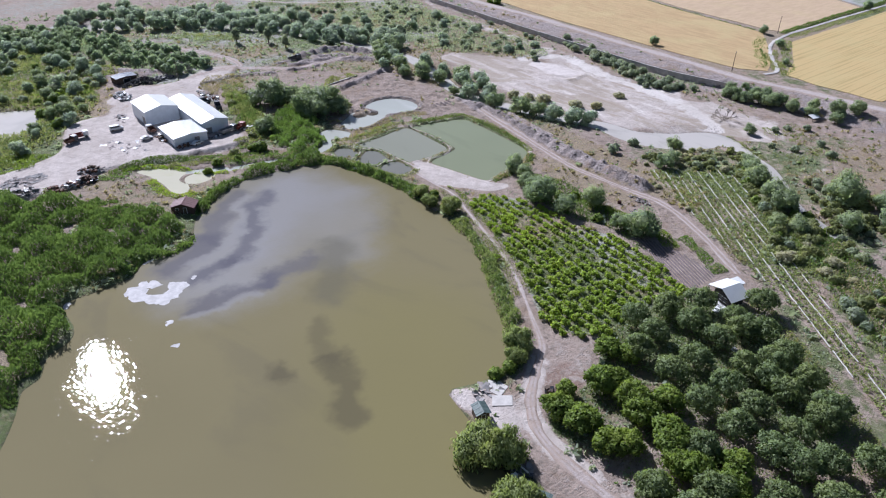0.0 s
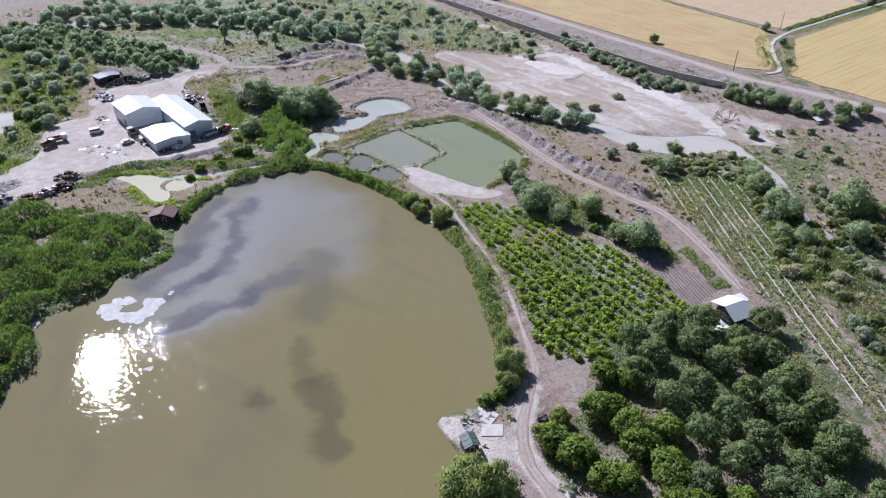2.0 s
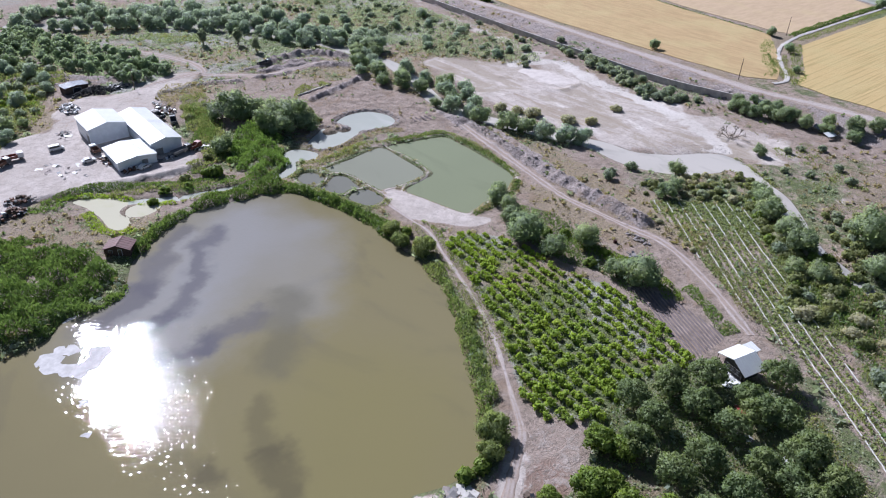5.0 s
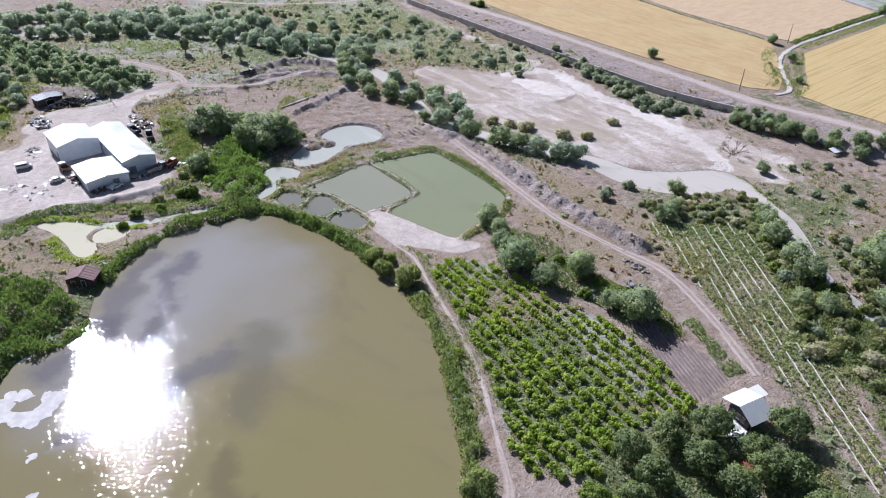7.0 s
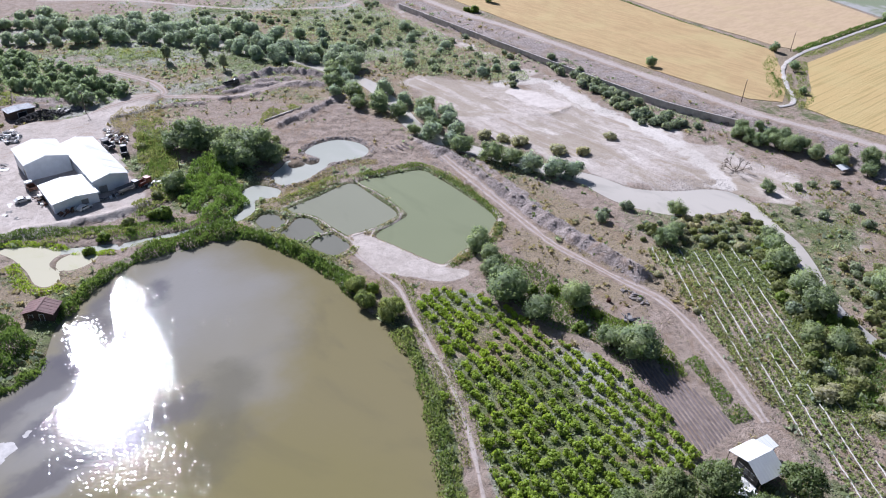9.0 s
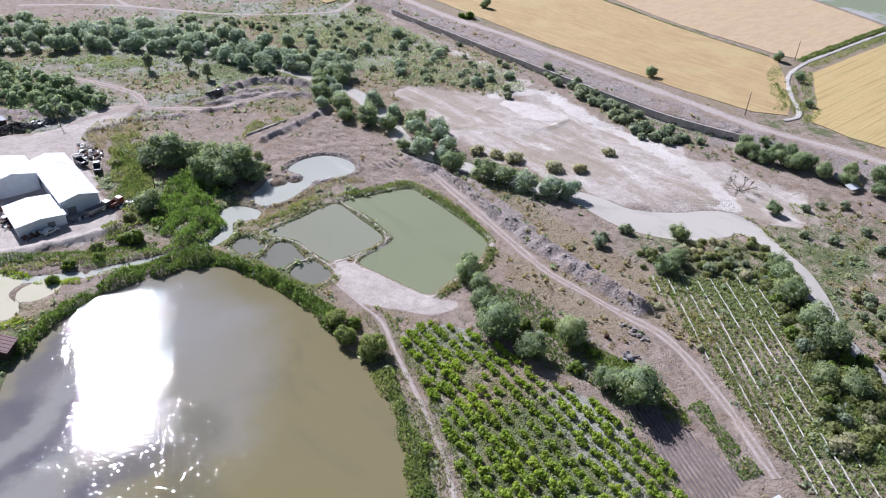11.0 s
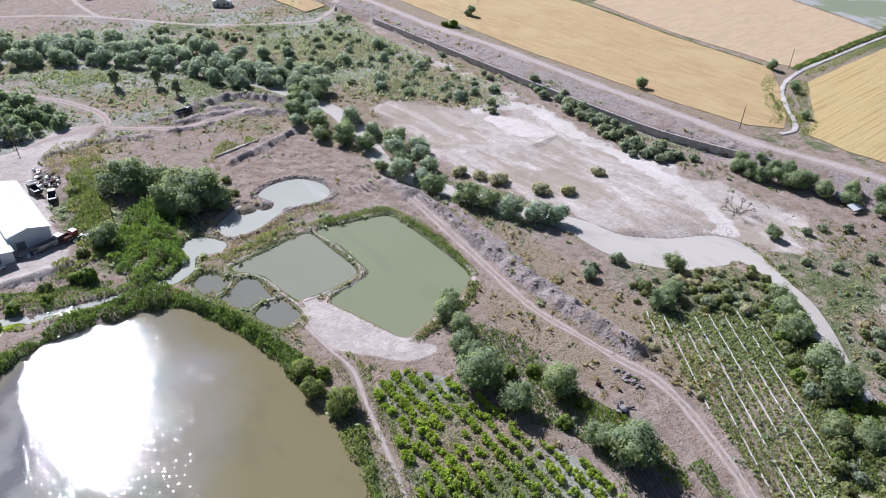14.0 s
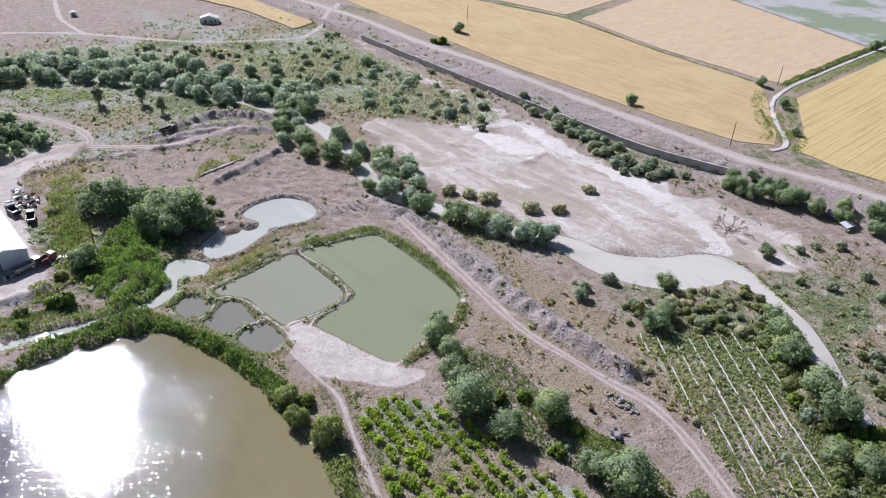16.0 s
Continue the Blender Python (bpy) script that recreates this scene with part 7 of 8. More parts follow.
for k in range(6):
    part("railing_post", Build().box(-4.6, -2.55 + k * 1.04, 0.39, -4.5, -2.45 + k * 1.04, 1.3).mesh("railing_post", PIPE_WHITE), house)
part("railing", Build().box(-4.62, -2.6, 1.3, -4.48, 2.8, 1.4).box(-4.6, -2.6, 0.75, -4.5, 2.8, 0.82).mesh("railing", PIPE_WHITE), house, "white porch railing")
for y in (-3.4, 4.0):
    for x in (-2.9, 3.0):
        part("post", Build().tube((x, y, -0.3), (x, y, 2.7 if y < 0 else 3.45), 0.07).mesh("post", WOOD_DARK), house)


# ---- vehicles ----
def wheel_on(ob, x, y, r, w=0.22):
    tyre = part("wheel", Build().tube((x, y - w / 2, r), (x, y + w / 2, r), r, None, 14).mesh("wheel", TYRE, False, 0.03), ob)
    part("rim", Build().tube((x, y - w / 2 - 0.012, r), (x, y + w / 2 + 0.012, r), r * 0.55, None, 10).mesh("rim", CONCRETE), tyre)


def car(x, y, turn, paint, label, van=False):
    z = float(zat(x, y))
    ob = thing("van" if van else "car", pose(x, y, z + 0.02, 0, 0, turn), label, "van" if van else "car", "vehicles in the yard")
    if van:
        side = [(-2.3, 0.35), (2.25, 0.35), (2.3, 0.95), (1.6, 1.1), (1.15, 1.85), (0.9, 1.95), (-2.2, 1.95), (-2.3, 1.6)]
        glass = [(-2.05, 1.2), (1.2, 1.2), (0.98, 1.75), (-2.05, 1.75)]
    else:
        side = [(-2.05, 0.35), (2.05, 0.35), (2.1, 0.75), (1.1, 0.9), (0.45, 1.38), (0.2, 1.43), (-1.0, 1.43), (-1.2, 1.38), (-1.75, 0.98), (-2.1, 0.92)]
        glass = [(-1.45, 0.98), (0.85, 0.98), (0.38, 1.33), (-1.15, 1.33)]
    def prism(o, h):
        n = len(o)
        return Build().add([(a, -h, b) for a, b in o] + [(a, h, b) for a, b in o], [tuple(range(n)), tuple(range(2 * n - 1, n - 1, -1))] + [(k, k + n, (k + 1) % n + n, (k + 1) % n) for k in range(n)])
    part("body", prism(side, 0.83).mesh("body", paint, False, 0.06), ob)
    part("side_windows", prism(glass, 0.835).mesh("side_windows", GLASS_DARK), ob, "dark glass")
    w0, w1 = ((1.62, 1.13), (1.17, 1.83)) if van else ((1.08, 0.93), (0.5, 1.36))
    part("windscreen", slab((w0[0] + 0.02, -0.7, w0[1]), (w0[0] + 0.02, 0.7, w0[1]), (w1[0] + 0.02, 0.62, w1[1]), (w1[0] + 0.02, -0.62, w1[1]), 0.03).mesh("windscreen", GLASS_DARK), ob)
    for yy in (-0.78, 0.78):
        part("headlight", Build().box(2.06 if not van else 2.26, yy * 0.75 - 0.15, 0.62, 2.12 if not van else 2.31, yy * 0.75 + 0.15, 0.78).mesh("headlight", PIPE_WHITE), ob)
        for xx in ((-1.3, 1.35) if not van else (-1.45, 1.5)):
            wheel_on(ob, xx, yy, 0.31)
    part("bumper", Build().box(2.0, -0.8, 0.34, 2.16 if not van else 2.36, 0.8, 0.52).mesh("bumper", CAR_DARK, False, 0.02), ob)
    return ob


def truck(x, y, turn, cab_paint, bed_paint, label, long=5.5):
    z = float(zat(x, y))
    ob = thing("truck", pose(x, y, z + 0.02, 0, 0, turn), label, "truck", "vehicles in the yard")
    f = long / 2
    part("cab", Build().box(f - 1.7, -1.05, 0.6, f, 1.05, 2.4).mesh("cab", cab_paint, False, 0.12), ob)
    part("windscreen", Build().box(f - 0.02, -0.9, 1.45, f + 0.02, 0.9, 2.15).mesh("windscreen", GLASS_DARK), ob)
    part("chassis", Build().box(-f, -0.5, 0.55, f - 1.7, 0.5, 0.8).mesh("chassis", CAR_DARK), ob)
    bed = part("bed", Build().box(-f, -1.1, 0.85, f - 1.85, 1.1, 0.97).mesh("bed", bed_paint), ob)
    part("side_board", Build().box(-f, -1.14, 0.97, f - 1.85, -1.06, 1.75).mesh("side_board", bed_paint), bed)
    part("side_board", Build().box(-f, 1.06, 0.97, f - 1.85, 1.14, 1.75).mesh("side_board", bed_paint), bed)
    part("tailboard", Build().box(-f - 0.06, -1.1, 0.9, -f, 1.1, 1.7).mesh("tailboard", bed_paint), bed)
    part("headboard", Build().box(f - 1.93, -1.1, 0.97, f - 1.85, 1.1, 2.0).mesh("headboard", bed_paint), bed)
    for xx in (-f + 0.9, f - 0.9):
        for yy in (-0.95, 0.95):
            wheel_on(ob, xx, yy, 0.45, 0.3)
    return ob


car(61.8, 260.9, -5, CAR_WHITE, "white van parked on the gravel yard", True)
car(67.4, 245.4, 4, CAR_WHITE, "white saloon car parked beside the workshop")
car(80.0, 230.4, 20, CAR_WHITE, "white car parked in front of the workshop")
truck(71.3, 251.5, 95, CAR_WHITE, RUST, "small truck with a rusty bed beside the workshop", 4.6)
truck(49.0, 261.0, 0, CAR_WHITE, CAR_RED, "truck with a faded red loading bed", 6.0)
truck(93.6, 234.2, 15, CAR_DARK, CONCRETE, "dark flatbed truck beside the warehouse", 7.0)
truck(99.0, 268.2, 100, CONCRETE, CAR_DARK, "old dark lorry beside the warehouse wall", 5.5)
truck(102.0, 262.3, 75, CAR_DARK, CAR_DARK, "old black lorry among scrap", 5.5)
truck(98.6, 235.2, 20, CAR_RED, CAR_RED, "small red truck at the yard's edge", 4.5)
truck(159.8, 303.0, 10, CAR_DARK, CAR_DARK, "dark dump truck by the gravel heaps", 6.5)
truck(45.5, 258.0, 30, CAR_DARK, RUST, "dark old pickup beside a truck", 4.5)
car(133.0, 53.5, 40, CAR_RED, "red car half hidden under orchard trees")


# ---- scrap ----
def torus(r, t, n=12, m=6):
    v = [((r + t * math.cos(b)) * math.cos(a), (r + t * math.cos(b)) * math.sin(a), t * math.sin(b)) for a in np.arange(n) * 2 * math.pi / n for b in np.arange(m) * 2 * math.pi / m]
    f = [(i * m + j, (i + 1) % n * m + j, (i + 1) % n * m + (j + 1) % m, i * m + (j + 1) % m) for i in range(n) for j in range(m)]
    return v, f


TYRE_MESH = mesh("tyre", *torus(0.42, 0.16), TYRE, True)
heap = thing("tyre_heap", pose(88.5, 311.0, float(zat(88.5, 311.0))), "heap of old black tyres behind the yard", "tyre heap")
for k in range(240):
    a, d = rng.uniform(0, 6.28), math.sqrt(rng.random())
    px_, py_ = math.cos(a) * d * 8.5, math.sin(a) * d * 4.2
    part("tyre", TYRE_MESH, heap, "", pose(px_, py_, 0.15 + max(0, 3.4 * (1 - d)) * rng.uniform(0.3, 1.0), rng.uniform(-40, 40), rng.uniform(-40, 40), rng.uniform(0, 360)))


def beam_mesh(name, lx, ly, lz, material, bend=0.0):
    b = Build().box(-lx / 2, -ly / 2, 0, 0, ly / 2, lz, 0, bend).box(0, -ly / 2, 0, lx / 2, ly / 2, lz, 0, -bend)
    return b.mesh(name, material)


def scrap_set():
    s = []
    for nm, lx, ly, lz, bend in (("girder", 3.2, 0.25, 0.25, 2), ("plate", 1.6, 1.1, 0.06, 14), ("crate", 1.1, 0.9, 0.7, 0), ("pipe", 2.8, 0.18, 0.18, 1), ("panel", 2.2, 1.3, 0.05, 8), ("drum", 0.7, 0.7, 0.9, 0)):
        for m in (RUST, CONCRETE, CAR_DARK, SHEET_WHITE, WOOD_DARK, WALL_GREY):
            s.append((nm, beam_mesh(nm, lx, ly, lz, m, bend), m))
    return s


SCRAP = scrap_set()


def scrap(x, y, rx, ry, h, n, pick, label, turn=0.0, name="scrap_heap", kinds=()):
    ob = thing(name, pose(x, y, float(zat(x, y)), 0, 0, turn), label, "scrap")
    pool = [s for s in SCRAP if s[2] in pick and (not kinds or s[0] in kinds)]
    for _ in range(n):
        nm, me, m = pool[rng.integers(len(pool))]
        a, d = rng.uniform(0, 6.28), math.sqrt(rng.random())
        px_, py_ = math.cos(a) * d * rx, math.sin(a) * d * ry
        wz = float(zat(x + px_, y + py_)) - float(zat(x, y))
        part(nm, me, ob, "", pose(px_, py_, min(wz, 0.6) + h * (1 - d) * rng.uniform(0, 1), rng.uniform(-14, 14), rng.uniform(-14, 14), rng.uniform(0, 360)))
    return ob


scrap(30.5, 221.5, 3.2, 2.6, 2.4, 70, (RUST, WOOD_DARK), "stack of rusty brown scrap iron and timber")
scrap(36.5, 223.5, 2.6, 2.0, 1.0, 30, (RUST, CAR_DARK, CONCRETE, SHEET_WHITE), "loose heap of mixed scrap metal")
scrap(41.5, 224.5, 2.6, 2.2, 1.6, 45, (RUST, WOOD_DARK, CAR_DARK), "heap of dark rusty scrap beside the yard")
scrap(43.5, 230.5, 3.4, 2.0, 1.3, 45, (RUST, WOOD_DARK, CONCRETE), "heap of rusty scrap at the yard's edge")
scrap(22.0, 226.0, 5.0, 3.0, 1.0, 60, (CONCRETE, CAR_DARK, WALL_GREY), "grey scrap and drums on pale ground")
scrap(24.5, 235.0, 7.0, 4.0, 0.5, 60, (CONCRETE, WALL_GREY), "flat pale rubble spread beside the road", 0.0, "scrap_heap", ("plate", "panel"))
scrap(75.5, 296.0, 3.0, 7.0, 0.9, 55, (CONCRETE, SHEET_WHITE, CAR_DARK), "stacked girders and sheets behind the warehouse")
scrap(98.0, 312.0, 5.0, 2.5, 1.4, 45, (CAR_DARK, CONCRETE), "dark machine scrap beside the tyre heap")
scrap(103.5, 277.0, 4.0, 7.0, 0.6, 60, (SHEET_WHITE, WOOD_DARK, RUST, CONCRETE), "scattered timber and sheets on dry ground")
scrap(101.5, 234.5, 3.0, 2.2, 0.8, 45, (RUST, CAR_RED, SHEET_WHITE, WOOD_DARK), "reddish brick rubble and scrap")
scrap(76.0, 231.2, 2.6, 0.8, 0.5, 16, (RUST, SHEET_WHITE, WOOD_DARK), "odds and ends beside the workshop wall")
scrap(71.8, 243.0, 1.0, 4.0, 0.7, 20, (RUST, WOOD_DARK, SHEET_WHITE), "scrap leaning along the workshop")
scrap(88.5, 233.0, 3.6, 1.4, 0.3, 14, (SHEET_WHITE, CONCRETE, CAR_DARK), "metal frames lying in front of the warehouse")
scrap(67.0, 272.0, 2.5, 6.0, 0.15, 14, (SHEET_WHITE, CONCRETE, WALL_GREY), "white sheets and rubble lying on the yard", 0.0, "scrap_heap", ("plate", "panel"))
scrap(57.0, 247.0, 5.0, 4.0, 0.1, 8, (SHEET_WHITE, CONCRETE, WALL_GREY), "white sheets lying on the gravel", 0.0, "scrap_heap", ("plate", "panel"))
scrap(62.0, 240.0, 5.0, 6.0, 0.1, 8, (SHEET_WHITE, CONCRETE), "pale sheets lying on the gravel", 0.0, "scrap_heap", ("plate", "panel"))
scrap(75.5, 74.0, 3.0, 3.0, 0.2, 13, (CONCRETE, WALL_GREY), "pale grey rubble and slabs by the garden hut", 0.0, "scrap_heap", ("plate", "panel"))
scrap(66.5, 55.5, 2.5, 3.0, 0.4, 20, (CONCRETE, CAR_DARK, SHEET_WHITE, BLUE_SHEET), "grey junk under the willow")
scrap(86.5, 66.0, 1.2, 0.7, 0.3, 8, (CAR_DARK, WOOD_DARK), "dark logs beside the track")
scrap(128.0, 46.0, 2.2, 6.5, 0.1, 14, (CONCRETE, SHEET_WHITE), "pale sheets along the orchard's edge", 0.0, "scrap_heap", ("plate", "panel"))
scrap(139.6, 59.2, 1.5, 1.2, 0.8, 14, (SHEET_WHITE, PIPE_WHITE), "heap of white sheeting beside the field house", 0.0, "scrap_heap", ("plate", "panel"))
scrap(162.8, 102.5, 1.8, 1.2, 0.3, 12, (CONCRETE, CAR_DARK), "grey rings and slabs by the dirt track")


def rock_mesh(seed, material, name="stone"):
    bm = bmesh.new()
    bmesh.ops.create_icosphere(bm, subdivisions=1, radius=1.0)
    r = np.random.default_rng(seed)
    for v in bm.verts:
        v.co *= r.uniform(0.65, 1.15)
        v.co.z *= 0.7
    me = bpy.data.meshes.new(name)
    bm.to_mesh(me)
    bm.free()
    me.materials.append(material)
    return me


STONE_GREY = plain("grey_stone", (0.42, 0.37, 0.35), 0.9, 0, 0.4, 1.5)
STONES = [rock_mesh(400 + i, STONE_GREY) for i in range(4)]
pile = thing("stone_pile", pose(171.6, 107.0, float(zat(171.6, 107.0))), "pile of pale grey stones beside the dirt track", "stones")
for k in range(90):
    a, d = rng.uniform(0, 6.28), math.sqrt(rng.random())
    s = rng.uniform(0.15, 0.42)
    part("stone", STONES[k % 4], pile, "", pose(math.cos(a) * d * 1.5, math.sin(a) * d * 4.2, 0.1 + 0.4 * (1 - d), 0, 0, rng.uniform(0, 360)) @ Matrix.Diagonal((s, s, s, 1)))


def stones(name, pts, lo, hi, label, seed):
    """Uncounted stones, joined."""
    r = np.random.default_rng(seed)
    base = np.array([v.co for v in STONES[0].vertices])
    tri = np.array([p.vertices[:] for p in STONES[0].polygons])
    v, f = [], []
    for i, (x, y) in enumerate(pts):
        a, s = r.uniform(0, 6.28), r.uniform(lo, hi)
        m = np.array([[math.cos(a), -math.sin(a), 0], [math.sin(a), math.cos(a), 0], [0, 0, 1]]) * s * r.uniform(0.7, 1.2, 3)
        v.append(base @ m.T + (x, y, float(zat(x, y)) + s * 0.15))
        f.append(tri + i * len(base))
    return thing(name, Matrix(), label, "stones", kind="stuff", data=mesh(name, np.concatenate(v), np.concatenate(f), STONE_GREY))


yy = rng.uniform(60, 420, 1100)
stones("bank_stones", np.column_stack([levee_x(yy) - rng.uniform(4.5, 17, len(yy)), yy]), 0.1, 0.38, "loose grey stones strewn over the embankment slope", 501)
stones("bed_stones", scatter(np.array([(222, 146), (238, 138), (250, 128), (246, 122), (232, 130), (220, 138)], float), 600, 0.35, 502), 0.07, 0.22, "dark gravel bar of stones in the riverbed", 503)
stones("shore_stones", [(67.5, 83.7), (68, 82.9), (68.3, 80.9), (69.2, 80.6), (74.5, 95), (66.9, 98.6), (68.5, 82)] + [(118 + rng.uniform(-1, 1), 150 + k * 3.2) for k in range(8)], 0.3, 0.6, "stones standing in the shallow lake edge", 505)

_rim = outward(O["grey"], 1.3)
stones("pond_rim_stones", _rim[rng.integers(0, len(_rim), 620)] + rng.normal(0, 0.55, (620, 2)), 0.12, 0.4, "dark grey stones heaped round the dug pond", 507)
stones("graded_clods", scatter(O["graded"], 700, 0.8, 511), 0.08, 0.3, "loose clods on the graded slope", 513)
_heap = smooth(SPOIL[0][0], False, 1.0)
stones("heap_stones", _heap[rng.integers(0, len(_heap), 500)] + rng.normal(0, 1.9, (500, 2)), 0.1, 0.42, "loose clods on the spoil ridge", 509)

# ---- embankment wall ----
WALL_PANEL = plain("stained_concrete", (0.6, 0.55, 0.52), 0.9, 0.0, 0.3, 0.4, (0.28, 0.23, 0.2), 0.5)
wl = smooth(WALL, False, 6.0)
retaining = thing("retaining_wall", Matrix(), "grey concrete retaining wall at the foot of the embankment", "wall", kind="structure")
for i, (a, b) in enumerate(zip(wl[:-1], wl[1:])):
    gap = (b - a) * 0.006
    t = np.array([(b - a)[1], -(b - a)[0]]) / np.hypot(*(b - a)) * 0.3
    p = [(*(a + gap - t), -0.3), (*(b - gap - t), -0.3), (*(b - gap + t), -0.3), (*(a + gap + t), -0.3)]
    top = [(x, y, 3.15) for x, y, _ in p]
    me = Build().add(p + top, ((0, 3, 2, 1), (4, 5, 6, 7), (0, 1, 5, 4), (1, 2, 6, 5), (2, 3, 7, 6), (3, 0, 4, 7))).mesh("wall_panel", WALL_PANEL)
    part("wall_panel", me, retaining)

# ---- poles and cables ----
def pole(x, y, h, turn, label):
    ob = thing("power_pole", pose(x, y, float(zat(x, y)), 0, 0, turn), label, "pole", "power poles")
    part("mast", Build().tube((0, 0, -0.5), (0, 0, h), 0.17, 0.11).mesh("mast", WOOD_DARK), ob)
    part("crossarm", Build().box(-1.1, -0.08, h - 0.7, 1.1, 0.08, h - 0.55).mesh("crossarm", WOOD_DARK), ob)
    for k in (-1.0, 0, 1.0):
        part("insulator", Build().tube((k, 0, h - 0.55 if k else h), (k, 0, h - 0.3 if k else h + 0.25), 0.06, 0.04, 6).mesh("insulator", PIPE_WHITE), ob)
    return ob


for x, y, h in ((319.5, 162.3, 9.5), (408, 185.5, 10), (373, 364, 9.5), (111, 238, 9), (103, 306, 8.5)):
    pole(x, y, h, 20, "weathered wooden power pole with a crossarm")
for k in (-1.0, 0.0, 1.0):
    a, b = Vector((111 + k * 0.9, 238 + k * 0.3, 10.0)), Vector((103 + k * 0.9, 306 + k * 0.3, 9.6))
    w = Build()
    ps = [a.lerp(b, t) - Vector((0, 0, 6 * t * (1 - t))) for t in np.linspace(0, 1, 13)]
    for p, q_ in zip(ps[:-1], ps[1:]):
        w.tube(p, q_, 0.035, None, 4)
    thing("power_cable", Matrix(), "thin sagging cable between two power poles", "cable", "power cables", data=w.mesh("power_cable", CONCRETE))

# ---- lake foam ----
def foam(line, name="foam_patch"):
    line = np.array(line)
    line = line + np.stack([vnoise(line[:, 0], line[:, 1], 1.3, 61), vnoise(line[:, 0], line[:, 1], 1.3, 62)], 1) * (0.8 if len(line) > 60 else 0.3)
    line = line + np.stack([vnoise(line[:, 0], line[:, 1], 0.45, 65), vnoise(line[:, 0], line[:, 1], 0.45, 66)], 1) * 0.35
    return thing(name, Matrix(), "whitish patch of foam floating on the lake", "foam", "floating foam", data=sheet(name, line, WATERS["lake"] + 0.015, FOAM_MAT))


def oval(c, rx, ry, turn):
    t = np.linspace(0, 2 * math.pi, 40, endpoint=False)
    a = radians(turn)
    x, y = np.cos(t) * rx, np.sin(t) * ry
    return np.stack([c[0] + x * math.cos(a) - y * math.sin(a), c[1] + x * math.sin(a) + y * math.cos(a)], 1)


foam(smooth([(29.3, 155.8), (32.8, 157.3), (37.7, 157), (38.6, 153.7), (34.7, 154), (34.5, 151), (38.1, 150.4), (40, 153.6), (43.1, 151.2), (40.7, 147.4), (35.8, 145.5), (31.9, 148.9), (29.8, 151.7)], True, 0.5))
foam(oval((33.8, 137.5), 1.2, 0.7, 20))
foam(oval((31.8, 128.7), 1.0, 0.6, -20))
foam(oval((45.6, 152.1), 1.0, 0.5, 40))
foam(oval((39.3, 166.6), 2.0, 0.5, 10))
foam(oval((17.1, 159.1), 1.6, 0.6, 60))


# ---- odds on the gravel ----
culvert = thing("concrete_channel", Matrix(), "straight pale concrete channel wall by the graded slope", "channel", kind="structure")
part("channel_wall", Build().box(-9.0, -0.35, -0.3, 9.0, 0.35, 0.75).mesh("channel_wall", WALL_PANEL), culvert)
culvert.matrix_basis = pose(161.2, 262.6, float(zat(161.2, 262.6)) - 0.2, 0, 0, 12)
for x, y, r, lab, m_ in ((294, 138, 25, "grey-green tarpaulin shelter at the foot of the embankment", ROOF_GREEN), (288, 107, -15, "white sheet shelter among bushes by the embankment", SHEET_WHITE), (291, 113, 10, "grey sheet shelter among bushes by the embankment", BLUE_SHEET)):
    z = float(zat(x, y))
    tent = thing("shelter", pose(x, y, z, 0, 0, r), lab, "shelter")
    part("cover", slab((-2.2, -1.4, 1.3), (2.2, -1.4, 1.3), (2.2, 1.4, 2.0), (-2.2, 1.4, 2.0), 0.06).mesh("cover", m_), tent)
    for u in (-2.0, 2.0):
        for w, h in ((-1.2, 1.28), (1.2, 1.9)):
            part("post", Build().tube((u, w, -0.3), (u, w, h), 0.05, None, 6).mesh("post", WOOD_DARK), tent)
r = np.random.default_rng(77)
dead = Build()


def branch(a, d, length, rad, depth):
    b = a + d * length
    dead.tube(a, b, rad, rad * 0.6, 5)
    if depth:
        for _ in range(4):
            branch(b, (d + Vector(r.normal(0, 0.55, 3))).normalized(), length * 0.68, rad * 0.55, depth - 1)


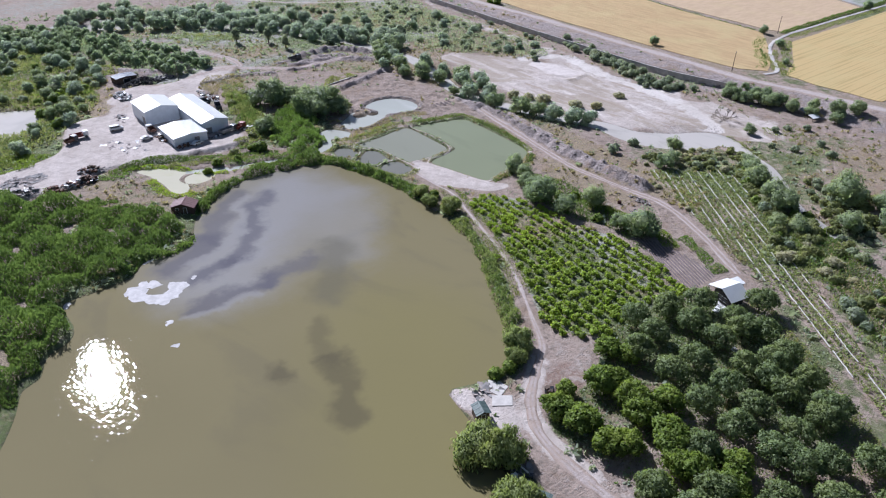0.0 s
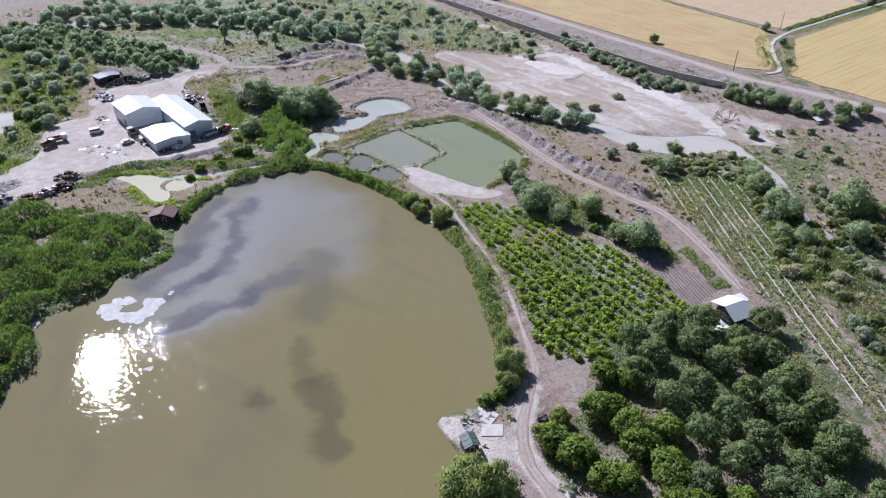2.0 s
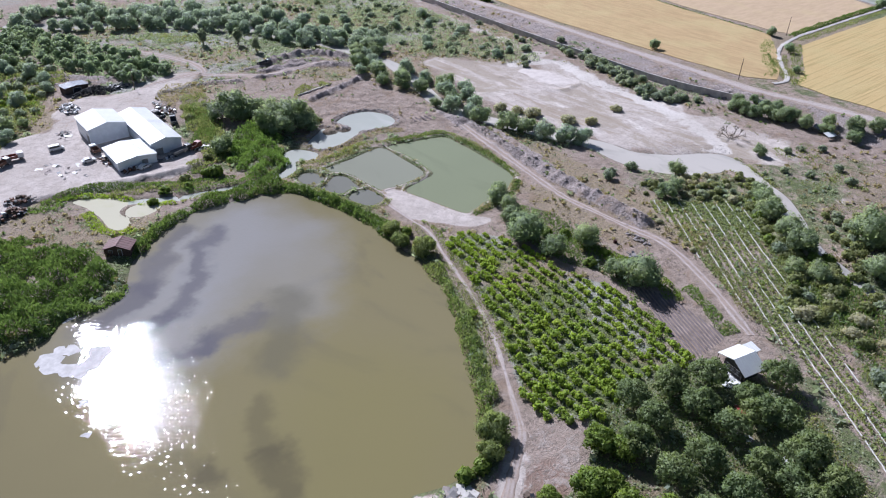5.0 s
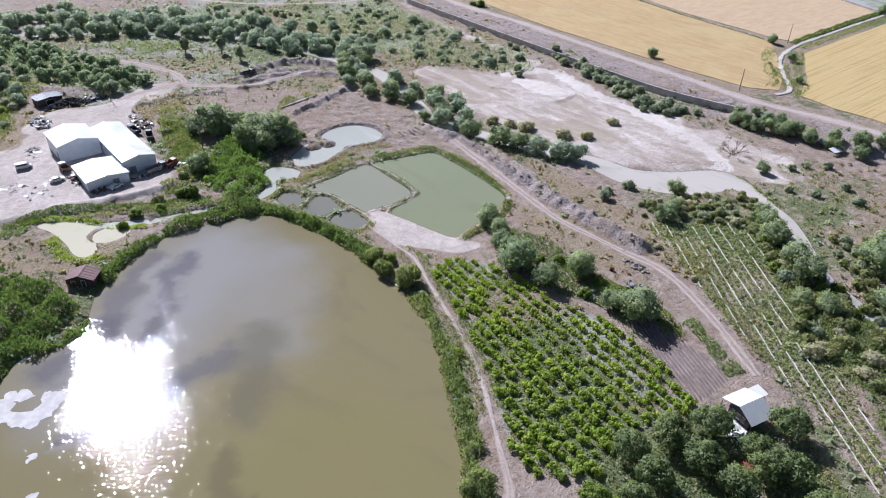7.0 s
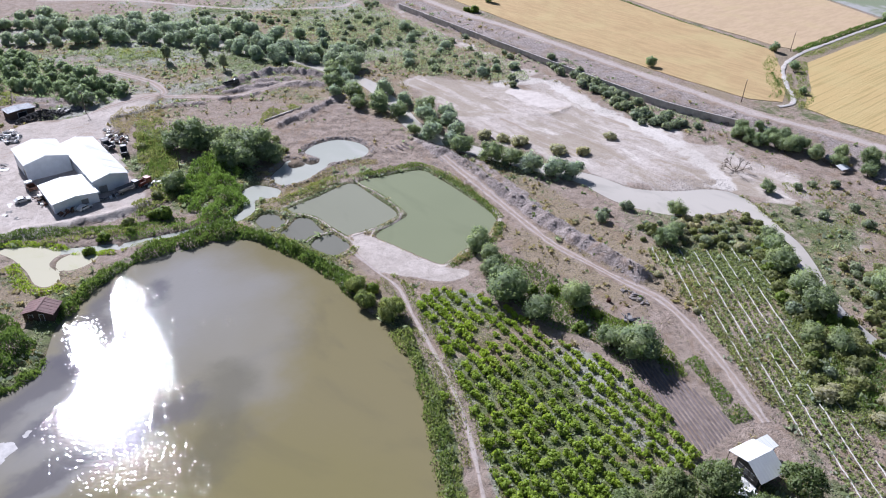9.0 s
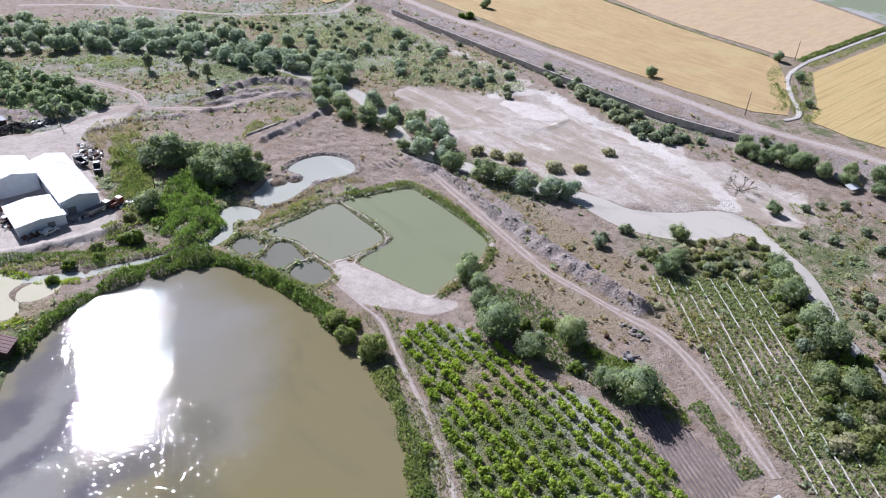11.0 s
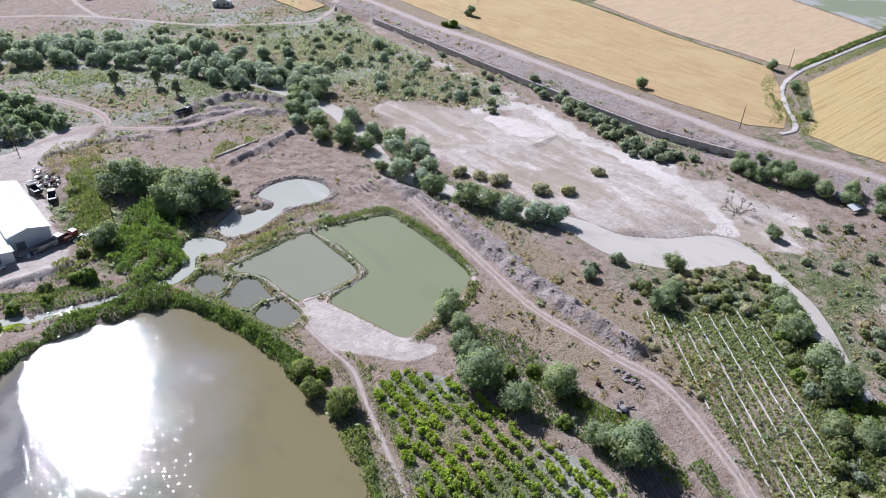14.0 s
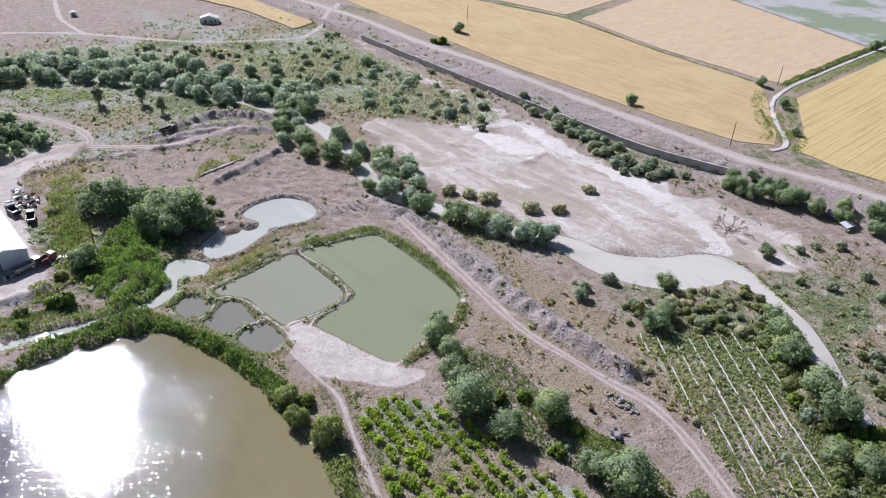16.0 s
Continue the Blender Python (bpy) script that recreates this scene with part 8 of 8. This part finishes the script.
branch(Vector((0, 0, -0.3)), Vector((0.1, 0.1, 1)).normalized(), 1.2, 0.2, 1)
for k_ in range(5):
    branch(Vector((0.3 * math.cos(k_ * 1.3), 0.3 * math.sin(k_ * 1.3), -0.2)), Vector((math.cos(k_ * 1.3), math.sin(k_ * 1.3), 0.75)).normalized(), 2.3, 0.13, 3)
thing("dead_tree", pose(258, 129.5, float(zat(258, 129.5))), "bare grey dead tree on the riverbed", "tree", data=dead.mesh("dead_tree", BARK))
stump = thing("tree_stump", pose(165.0, 109.7, float(zat(165.0, 109.7))), "dark reddish stump of a felled tree", "stump",
              data=Build().tube((0, 0, -0.3), (0.1, 0, 0.9), 0.6, 0.45, 10).tube((0.3, 0, 0.2), (1.2, 0.5, 0.1), 0.2, 0.1, 6).mesh("tree_stump", plain("stump_wood", (0.09, 0.035, 0.03), 0.9, 0, 0.4, 2.0)))


# scrape marks left by a digger beside the milky pond
for k in range(5):
    x, y = 175.0 + k * 1.7, 214.6 - k * 0.6
    z = float(zat(x, y))
    b = Build()
    for j in range(7):
        u = j * 0.55
        b.add([(-0.45, -u, 0.04), (0.0, -u, 0.34 - 0.03 * j), (0.45, -u, 0.04), (-0.4, -u - 0.55, 0.03), (0.0, -u - 0.55, 0.31 - 0.03 * j), (0.4, -u - 0.55, 0.03)], ((0, 3, 4, 1), (1, 4, 5, 2), (0, 1, 2)))
    thing("earth_ridge", pose(x, y, z, 0, 0, -12 + 5 * k), "small ridge of scraped bare earth beside the pond", "earth", "digger scrapes", data=b.mesh("earth_ridge", SOIL_MAT))

PALE_SLAB = plain("pale_slab", (0.6, 0.56, 0.52), 0.9, 0.0, 0.2, 0.8, (0.4, 0.35, 0.3), 0.4)
# pale slabs lying by the garden hut
for x, y, sx, sy, turn in [(78.2, 73.1, 1.9, 1.3, 20), (76.4, 70.3, 2.2, 1.5, -35), (78.2, 75.0, 1.2, 0.8, 60)]:
    b = Build().add([(-sx, -sy, 0), (sx * 0.9, -sy * 1.1, 0), (sx * 1.1, sy * 0.8, 0), (-sx * 0.8, sy, 0), (-sx, -sy, 0.16), (sx * 0.9, -sy * 1.1, 0.16), (sx * 1.1, sy * 0.8, 0.16), (-sx * 0.8, sy, 0.16)],
                    ((0, 3, 2, 1), (4, 5, 6, 7), (0, 1, 5, 4), (1, 2, 6, 5), (2, 3, 7, 6), (3, 0, 4, 7)))
    thing("concrete_slab", pose(x, y, float(zat(x, y)) - 0.02, 0, 0, turn), "flat pale concrete slab lying near the garden hut", "slab", "slabs by the hut", data=b.mesh("concrete_slab", PALE_SLAB, False, 0.02))
